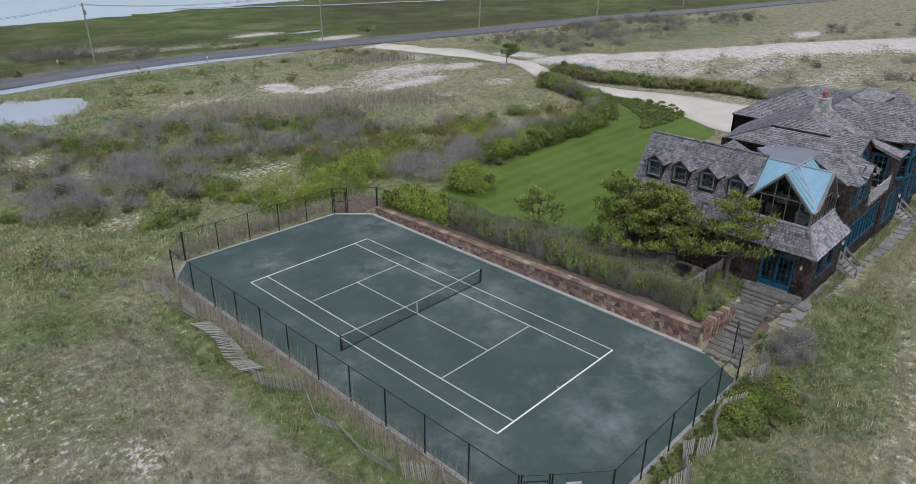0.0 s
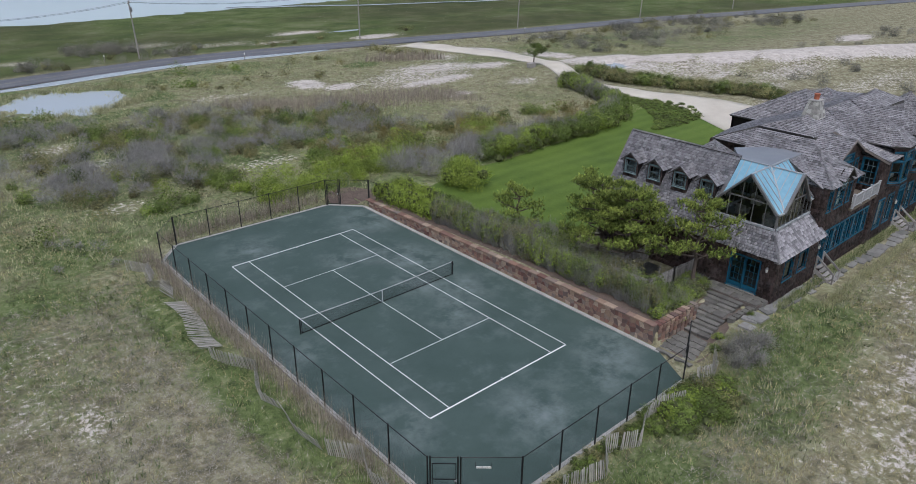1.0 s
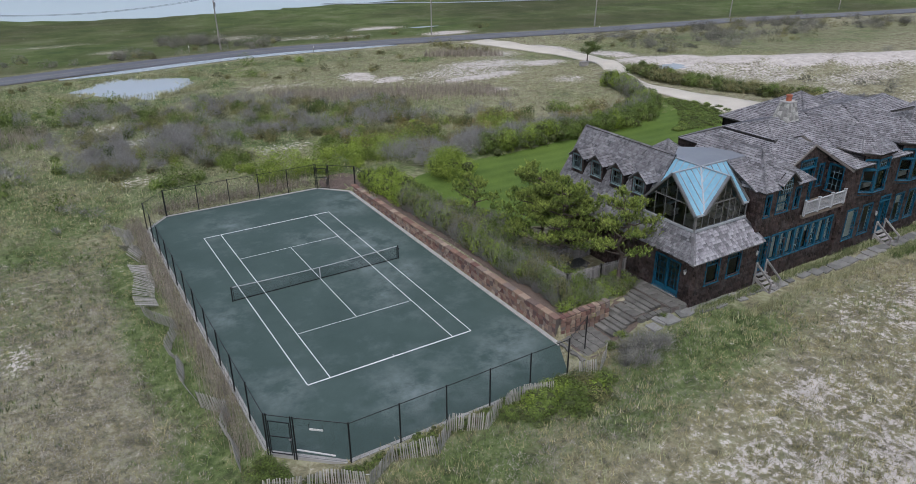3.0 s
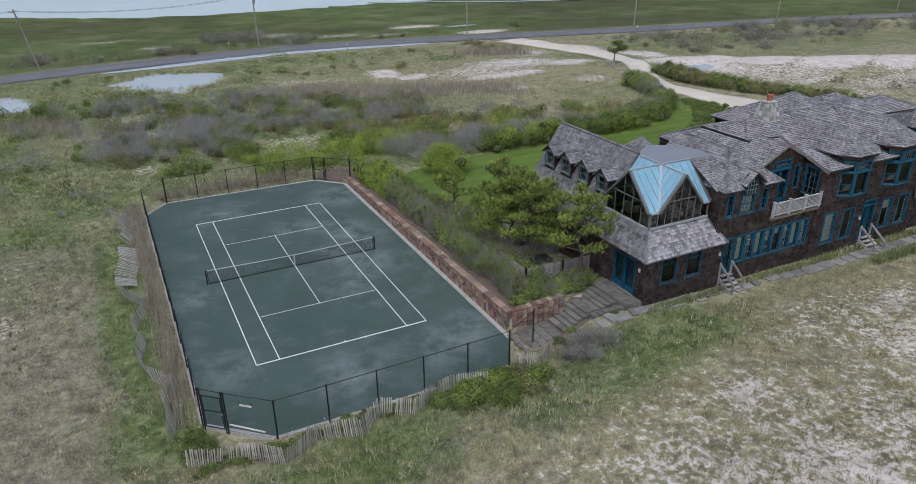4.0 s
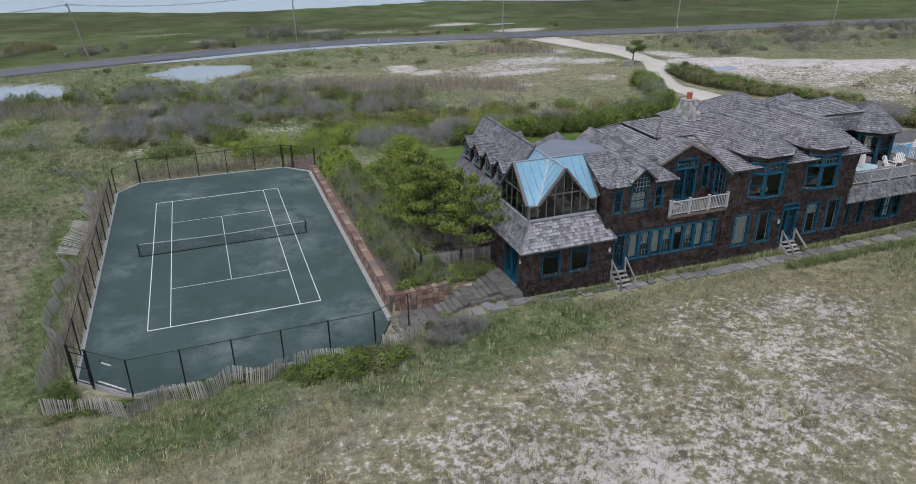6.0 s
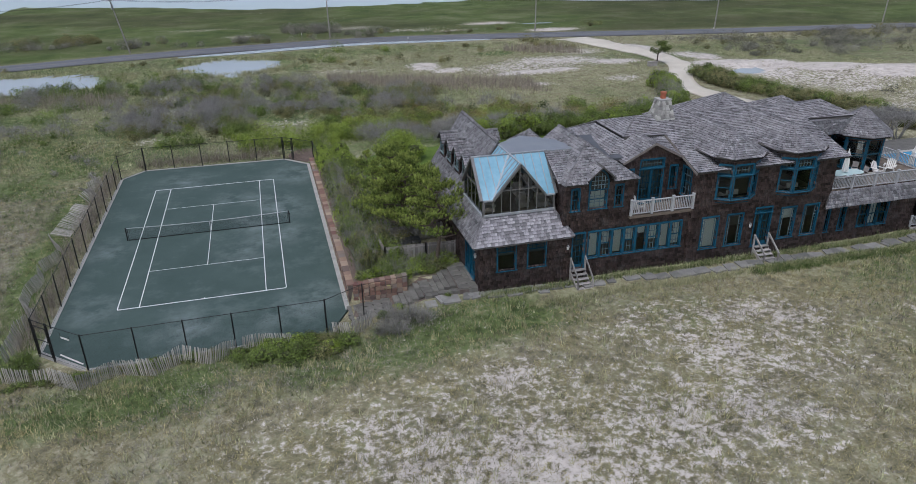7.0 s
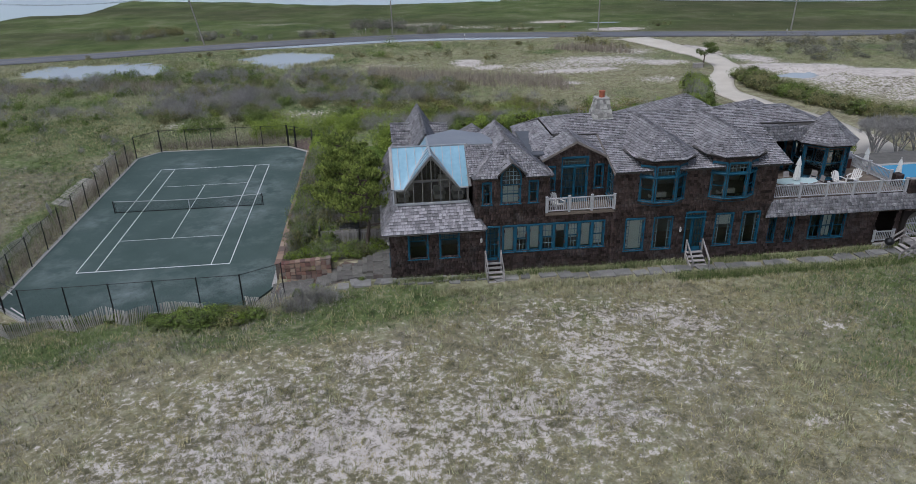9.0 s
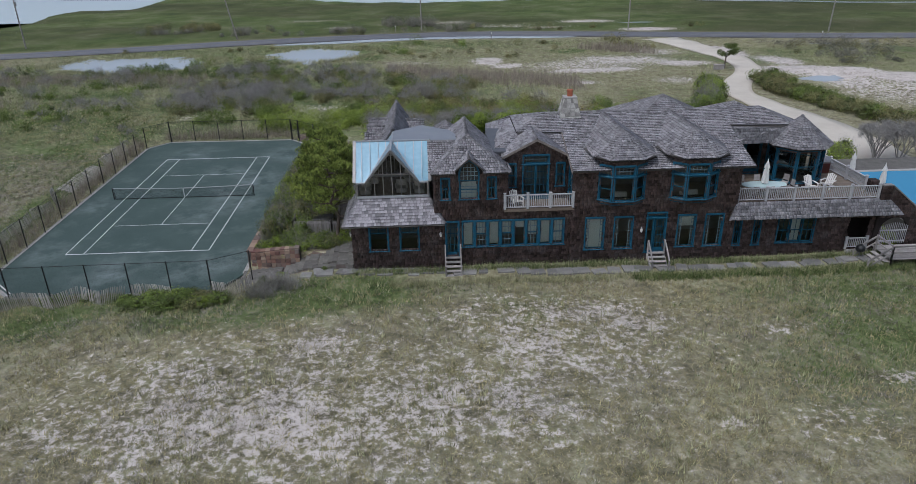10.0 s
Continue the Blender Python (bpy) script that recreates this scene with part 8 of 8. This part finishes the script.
thicket("scrub", -34, -4, 58, 72, 110, 1.3, M["leaf"], 65, "green scrub thicket near the ponds", 0.0, 260, 0.12, grain=0.4)
thicket("scrub", -40, 50, 68, 92, 170, 1.0, M["leaf2"], 66, "olive scrub in the meadow", 0.45, 190, 0.12, grain=0.4)
thicket("scrub", -64, -12, 24, 62, 170, 1.1, M["leaf4"], 80, "grey scrub west of the meadow", 0.1, 30, 0.08, stems=170, grain=0.35)
thicket("scrub", -64, -14, 24, 70, 380, 1.1, M["leaf"], 81, "green scrub west of the meadow", 0.1, 260, 0.09, grain=0.4)
thicket("scrub", 92, 180, 52, 84, 330, 1.5, M["leaf4"], 67, "grey-green scrub along the dunes", -0.25, 240, 0.12)
thicket("scrub", 84, 180, 48, 84, 160, 1.4, M["leaf2"], 68, "olive scrub along the dunes", 0.1, 230, 0.115)
thicket("scrub", 84, 190, -10, 30, 200, 1.2, M["leaf4"], 69, "grey scrub on pale dunes", 0.1, 230, 0.115)
thicket("scrub", -46, 36, 108, 117, 150, 1.4, M["leaf4"], 70, "grey scrub beyond the road", 0.0, 230, 0.11, grain=0.3)
thicket("scrub", 12, 28, 119, 130, 70, 1.5, M["leaf4"], 82, "grey-green scrub clump on bare ground", -0.6, 230, 0.11, grain=0.3)
thicket("scrub", -46, -28, 119, 127, 60, 1.4, M["leaf2"], 83, "olive scrub clump in the marsh", -0.5, 230, 0.11, grain=0.3)
thicket("scrub", -46, 90, 107, 116, 60, 1.2, M["leaf2"], 76, "olive scrub beyond the road", 0.3, 230, 0.11, grain=0.4)
thicket("scrub", 14, 56, 21, 36, 240, 1.1, M["russet"], 71, "russet-olive scrub beside the meadow", -0.2, 420, 0.078, grain=0.4)
thicket("scrub", -10, 56, 24, 58, 230, 0.9, M["leaf3"], 72, "scattered fresh green bushes in the scrub", 0.2, 420, 0.075, grain=0.5)
thicket("scrub", 16, 34, 78, 90, 16, 1.7, M["leaf"], 77, "green bushes in the meadow near the road", 0.2, 320, 0.13)
thicket("scrub", 60, 80, 74, 90, 50, 1.1, M["leaf2"], 73, "olive scrub near the road", 0.1, 150, 0.14)
thicket("scrub", 14, 42, 16.5, 22.5, 120, 1.15, M["leaf4"], 74, "grey twiggy scrub behind the lawn", -0.3, 30, 0.06, stems=240, grain=0.4)
thicket("scrub", -30, -11, 16, 34, 60, 0.7, M["leaf4"], 79, "low grey scrub in green grass", 0.3, 60, 0.07, stems=100, grain=0.4)


# ---- pines ----
def pine(x, y, top, crown, seed, label, tufts, needles=24, limbs=16, low=0.35, size=0.2, trunk_r=0.16):
    z = float(height(x, y)) - 0.05
    rn = random.Random(seed)
    g = np.random.default_rng(seed)
    ob = thing("pine_tree", x, y, z, label, "tree", "pines by the house")
    bm = bmesh.new()
    spine = [Vector((0, 0, 0))]
    for k in range(1, 7):
        spine.append(Vector((rn.uniform(-.25, .25) + 0.12 * k * rn.uniform(-.5, .5), rn.uniform(-.25, .25), top * k / 6.6)))
    for k in range(6):
        rod(bm, spine[k], spine[k + 1], trunk_r * (1 - k / 7), trunk_r * (1 - (k + 1) / 7), 9)
    part("trunk", bm, M["bark"], ob)
    tips = []
    for k in range(limbs):
        t = low + (0.97 - low) * (k / (limbs - 1))
        i = min(5, int(t * 6))
        o = spine[i].lerp(spine[i + 1], t * 6 - i)
        a = k * 2.4 + rn.uniform(-.4, .4)
        reach = crown * (1.0 - 0.62 * ((t - low) / (1 - low)) ** 1.3) * rn.uniform(0.75, 1.1)
        pts = [o]
        for s in (0.35, 0.7, 1.0):
            pts.append(o + Vector((math.cos(a + rn.uniform(-.2, .2)) * reach * s, math.sin(a + rn.uniform(-.2, .2)) * reach * s, reach * (0.10 * s + 0.22 * s * s) + rn.uniform(-.1, .1))))
        lb = bmesh.new()
        for s in range(3):
            rod(lb, pts[s], pts[s + 1], trunk_r * 0.42 * (1 - s / 3.4), trunk_r * 0.42 * (1 - (s + 1) / 3.4), 6)
        for s in (0.5, 0.78, 1.0):
            q = pts[min(2, int(s * 3 * 0.999))].lerp(pts[min(3, int(s * 3 * 0.999) + 1)], (s * 3 * 0.999) % 1.0)
            for side in (-1, 1):
                b = a + side * rn.uniform(0.5, 1.1)
                ln = reach * rn.uniform(0.16, 0.34)
                e = q + Vector((math.cos(b) * ln, math.sin(b) * ln, ln * rn.uniform(0.2, 0.7)))
                rod(lb, q, e, 0.02, 0.008, 4)
                tips.append(e)
            tips.append(q + Vector((0, 0, rn.uniform(0.1, 0.3))))
        part("limb", lb, M["bark"], ob)
    # upright shoots crowd at the branch ends, each a brush of needles that is palest at its tip
    per = max(3, round(tufts / len(tips)))
    base, axis = [], []
    for q in tips:
        for _ in range(per):
            base.append((q.x + rn.gauss(0, 0.20), q.y + rn.gauss(0, 0.20), q.z + rn.gauss(0.0, 0.10)))
            axis.append((rn.gauss(0, 0.45) + (q.x - spine[3].x) * 0.12, rn.gauss(0, 0.45) + (q.y - spine[3].y) * 0.12, 0.9))
    n = len(base)
    axis = np.array(axis)
    axis /= np.linalg.norm(axis, axis=1)[:, None]
    along = g.uniform(0, 1, (n * needles, 1))
    ax = np.repeat(axis, needles, 0)
    shoot = np.repeat(g.uniform(0.16, 0.34, n), needles)[:, None]
    c = np.repeat(np.array(base), needles, 0) + ax * along * shoot
    d = ax * 0.85 + g.normal(0, 0.55, (n * needles, 3))
    d /= np.linalg.norm(d, axis=1)[:, None]
    L = size * g.uniform(0.7, 1.2, (n * needles, 1)) * (1.1 - 0.4 * along)
    w = np.cross(d, g.normal(0, 1, (n * needles, 3)))
    w /= np.linalg.norm(w, axis=1)[:, None]
    w *= 0.017
    v = np.stack([c - w, c + w, c + d * L], 1).reshape(-1, 3)
    tone = np.clip(0.12 + 0.55 * along[:, 0] + np.repeat(g.normal(0.08, 0.16, n), needles) + g.normal(0, 0.08, n * needles), 0, 1)
    me = fast_mesh("crown", v, np.arange(len(v)).reshape(-1, 3), M["needle"])
    me.attributes.new("tone", "FLOAT", "FACE").data.foreach_set("value", tone.astype(np.float32))
    part("crown", me, None, ob)
    return ob


pine(14.6, -9.4, 6.6, 2.8, 3, "broad yellow-green pine between court and house", 3000, limbs=26, low=0.22, size=0.17)
pine(14.8, -6.9, 6.8, 2.9, 13, "broad dense pine beside the shingled wing", 2700, limbs=26, low=0.2, size=0.17)
pine(13.7, 0.5, 4.2, 2.1, 8, "bushy olive-green young pine beside the lawn", 620, limbs=12, low=0.12, size=0.17)
pine(15.8, -14.2, 7.2, 2.3, 5, "slender windswept pine before the blue doors", 1150, limbs=17, low=0.32, size=0.17)


def small_tree(x, y, hgt, seed, label):
    z = float(height(x, y)) - 0.05
    rn = random.Random(seed)
    ob = thing("tree", x, y, z, label, "tree")
    bm = bmesh.new()
    rod(bm, (0, 0, 0), (0.1, 0, hgt * 0.5), 0.14, 0.09, 8)
    for k in range(6):
        a = k * 1.05
        rod(bm, (0.1, 0, hgt * 0.45), (math.cos(a) * hgt * 0.3, math.sin(a) * hgt * 0.3, hgt * rn.uniform(0.65, 0.9)), 0.06, 0.02, 6)
    part("trunk", bm, M["bark"], ob)
    cs = [(rn.uniform(-.4, .4) * hgt, rn.uniform(-.4, .4) * hgt, hgt * rn.uniform(0.55, 0.95)) for _ in range(12)]
    v, lobe = leaf_cloud(cs, [hgt * 0.17] * 12, 2600, 0.10, seed, 0.7, 0.3)
    part("crown", toned(fast_mesh("crown", v, np.arange(len(v)).reshape(-1, 3), M["leaf"]), 0.15 + 0.02 * lobe), None, ob)


small_tree(71.5, 52.5, 4.0, 4, "small dark tree beside the driveway")

drive_bin = thing("timber_bin", 70.4, 52.0, float(height(70.4, 52.0)), "low weathered timber bin beside the driveway tree", "bin")
part("body", boxes((-0.75, 0.75, -0.4, 0.4, 0, 0.72), bevel=0.02), M["greywood"], drive_bin)
part("lid", boxes((-0.82, 0.82, -0.46, 0.46, 0.72, 0.79), bevel=0.015), M["greywood"], drive_bin)

# ---- things on the decks and lawn side ----
def adirondack(x, y, z, turn, label):
    ob = thing("adirondack_chair", x, y, z, label, "chair", "white garden chairs", turn=turn)
    for k in range(5):
        part("back_slat", beam(bmesh.new(), (-0.22 + k * 0.11, 0.18, 0.25), (-0.26 + k * 0.13, 0.5, 1.0 - 0.06 * abs(k - 2)), 0.09, 0.02), M["white"], ob)
    for k in range(4):
        part("seat_slat", boxes((-0.27, 0.27, -0.32 + k * 0.13, -0.21 + k * 0.13, 0.36 - k * 0.03, 0.38 - k * 0.03)), M["white"], ob)
    for s in (-1, 1):
        part("arm", boxes((s * 0.30, s * 0.43, -0.40, 0.35, 0.54, 0.57), bevel=0.008), M["white"], ob)
        part("leg", boxes((s * 0.31, s * 0.35, -0.38, -0.30, 0, 0.54)), M["white"], ob)
        part("leg", beam(bmesh.new(), (s * 0.3, 0.5, 0.05), (s * 0.3, -0.3, 0.34), 0.03, 0.12), M["white"], ob)


adirondack(28.6, -18.3, 5.50, 25, "white adirondack chair on the balcony")
adirondack(49.5, -16.8, 5.36, 8, "white adirondack chair on the deck")
adirondack(50.9, -16.5, 5.36, -55, "white adirondack chair on the deck")


def dining_chair(x, y, z, turn):
    ob = thing("dining_chair", x, y, z, "grey folding chair at the deck table", "chair", "chairs round the deck table", turn=turn)
    part("seat", boxes((-0.22, 0.22, -0.22, 0.22, 0.43, 0.46), bevel=0.01), M["greywood"], ob)
    part("backrest", slab(bmesh.new(), [(-0.21, 0.22, 0.55), (0.21, 0.22, 0.55), (0.21, 0.30, 0.95), (-0.21, 0.30, 0.95)], 0.025), M["greywood"], ob)
    for s in (-1, 1):
        part("leg", beam(bmesh.new(), (s * 0.21, -0.26, 0), (s * 0.21, 0.24, 0.6), 0.03, 0.03), M["greywood"], ob)
        part("leg", beam(bmesh.new(), (s * 0.2, 0.28, 0), (s * 0.2, -0.2, 0.44), 0.03, 0.03), M["greywood"], ob)


tbl = thing("oval_table", 45.9, -17.35, 5.36, "long oval table with a pale aqua top on the deck", "table")
bm = bmesh.new()
slab(bm, [(1.55 * math.copysign(abs(math.cos(a)) ** 0.75, math.cos(a)), 0.62 * math.copysign(abs(math.sin(a)) ** 0.85, math.sin(a)), 0.75) for a in [2 * math.pi * k / 32 for k in range(32)]], 0.035)
M["aqua"] = surface("pale_aqua_tabletop", (0.48, 0.62, 0.62), (0.56, 0.69, 0.69), 2, 40, 0.2, 0)
part("tabletop", bm, M["aqua"], tbl)
for x in (-1.0, 1.0):
    for y in (-0.3, 0.3):
        part("leg", beam(bmesh.new(), (x, y, 0), (x * 0.92, y * 0.92, 0.72), 0.06, 0.06), M["greywood"], tbl)
for x, y, t in ((45.9, -17.75, 180), (46.9, -17.8, 185), (47.8, -17.75, 175), (45.9, -15.95, 5), (47.0, -15.9, 0), (48.75, -16.9, 275), (45.0, -16.6, 95), (48.9, -15.9, 310)):
    dining_chair(x - 1.0, y - 0.3, 5.36, t)


def closed_parasol(x, y, z, hgt, label, through_table=False):
    ob = thing("parasol", x, y, z, label, "parasol", "closed parasols")
    part("pole", rod(bmesh.new(), (0, 0, 0), (0, 0, hgt), 0.025, seg=8), M["greywood"], ob)
    part("base", rod(bmesh.new(), (0, 0, 0), (0, 0, 0.1), 0.28, 0.24, 14), M["steel"], ob)
    v, f = [], []
    prof = [(0.85, 0.21), (1.15, 0.20), (hgt - 0.75, 0.15), (hgt - 0.60, 0.09), (hgt - 0.58, 0.17), (hgt - 0.30, 0.10), (hgt - 0.05, 0.02)]
    seg = 16
    for i, (zz, r) in enumerate(prof):
        for k in range(seg):
            a = 2 * math.pi * k / seg
            rr = r * (1.18 if k % 2 else 0.8)
            v.append((math.cos(a) * rr, math.sin(a) * rr, zz))
    for i in range(len(prof) - 1):
        for k in range(seg):
            f.append((i * seg + k, i * seg + (k + 1) % seg, (i + 1) * seg + (k + 1) % seg, (i + 1) * seg + k))
    f.append(tuple(range(seg))[::-1])
    f.append(tuple((len(prof) - 1) * seg + k for k in range(seg)))
    part("canopy", mesh_of("canopy", v, f, M["canvas"]), None, ob, "folded white canopy with a vent cap")
    part("finial", rod(bmesh.new(), (0, 0, hgt - 0.05), (0, 0, hgt + 0.08), 0.04, 0.01, 8), M["white"], ob)


closed_parasol(45.9, -17.35, 5.36, 2.5, "closed white parasol standing through the deck table")
grill = thing("gas_grill", 52.1, -13.4, 5.36, "steel and dark red gas grill on the deck", "grill")
part("cabinet", boxes((-0.45, 0.45, -0.28, 0.28, 0.08, 0.85), bevel=0.02), M["grillred"], grill)
lid = bmesh.new()
rod(lid, (-0.42, 0, 0.95), (0.42, 0, 0.95), 0.3, 0.3, 16)
part("lid", lid, M["steel"], grill)
for s in (-1, 1):
    part("side_shelf", boxes((s * 0.46, s * 0.8, -0.25, 0.25, 0.82, 0.86), bevel=0.01), M["steel"], grill)
part("handle", rod(bmesh.new(), (-0.3, -0.34, 1.0), (0.3, -0.34, 1.0), 0.02, seg=8), M["steel"], grill)
kettle = thing("kettle_grill", 52.15, -19.85, float(height(52.15, -19.85)), "black kettle grill on the grass by the porch", "grill")
bm = bmesh.new()
bmesh.ops.create_uvsphere(bm, u_segments=16, v_segments=10, radius=0.32, matrix=Matrix.Translation((0, 0, 0.72)) @ Matrix.Diagonal((1, 1, 0.85, 1)))
part("bowl", bm, M["black"], kettle)
for k in range(3):
    a = k * 2.1
    part("leg", rod(bmesh.new(), (math.cos(a) * 0.32, math.sin(a) * 0.32, 0), (math.cos(a) * 0.12, math.sin(a) * 0.12, 0.55), 0.015, seg=6), M["steel"], kettle)
part("handle", rod(bmesh.new(), (-0.1, 0, 1.02), (0.1, 0, 1.02), 0.02, seg=6), M["black"], kettle)

for x, y, q in ((55.6, -17.7, 0.7), (55.3, -16.6, 0.9), (54.8, -15.4, 1.0)):
    bush("bright", x, y, q, 1.6, "behind the arched gate", "shrubs by the pool terrace", twigs=False)
# pool terrace east of the house
pool = thing("swimming_pool", 63, -12, 1.0, "blue swimming pool beside the house", "pool", kind="structure")
pa = pose(-63, 12, -1.0)
part("surround", boxes((56.2, 80, -17.8, -4.0, 0.6, 3.2)), M["step"], pool, at=pa)
part("pool_water", boxes((58.6, 79, -17.0, -7.6, 3.0, 3.24)), M["poolwater"], pool, "clear blue water", pa)
part("coping", boxes((58.3, 79.3, -7.6, -7.2, 3.2, 3.28), bevel=0.02), M["concrete"], pool, at=pa)
closed_parasol(57.0, -9.4, 3.2, 2.4, "closed white parasol beside the pool")
closed_parasol(57.7, -12.4, 3.2, 2.4, "closed white parasol beside the pool")

# furniture seen through the glass
for x, y, t in ((18.5, -17.3, 0), (22.1, -17.3, 0), (18.9, -15.2, 90), (21.4, -15.0, 0), (20.9, -17.1, 0)):
    c = thing("armchair", x, y, 6.22, "cream upholstered armchair inside the glass room", "armchair", "armchairs in the glass room", turn=t)
    part("seat", boxes((-0.35, 0.35, -0.35, 0.35, 0.1, 0.42), bevel=0.04), M["cushion"], c)
    part("backrest", boxes((-0.35, 0.35, 0.22, 0.4, 0.42, 0.85), bevel=0.05), M["cushion"], c)
    for s in (-1, 1):
        part("arm", boxes((s * 0.30, s * 0.42, -0.33, 0.33, 0.42, 0.6), bevel=0.03), M["cushion"], c)
for x in (35.5, 40.3):
    c = thing("armchair", x, -18.3, 5.38, "cream upholstered armchair behind the bay window", "armchair", "armchairs in the bays", turn=180)
    part("seat", boxes((-0.45, 0.45, -0.4, 0.4, 0.1, 0.45), bevel=0.04), M["cushion"], c)
    part("backrest", boxes((-0.45, 0.45, 0.25, 0.45, 0.45, 1.0), bevel=0.05), M["cushion"], c)
    for s in (-1, 1):
        part("arm", boxes((s * 0.4, s * 0.52, -0.38, 0.38, 0.45, 0.65), bevel=0.03), M["cushion"], c)
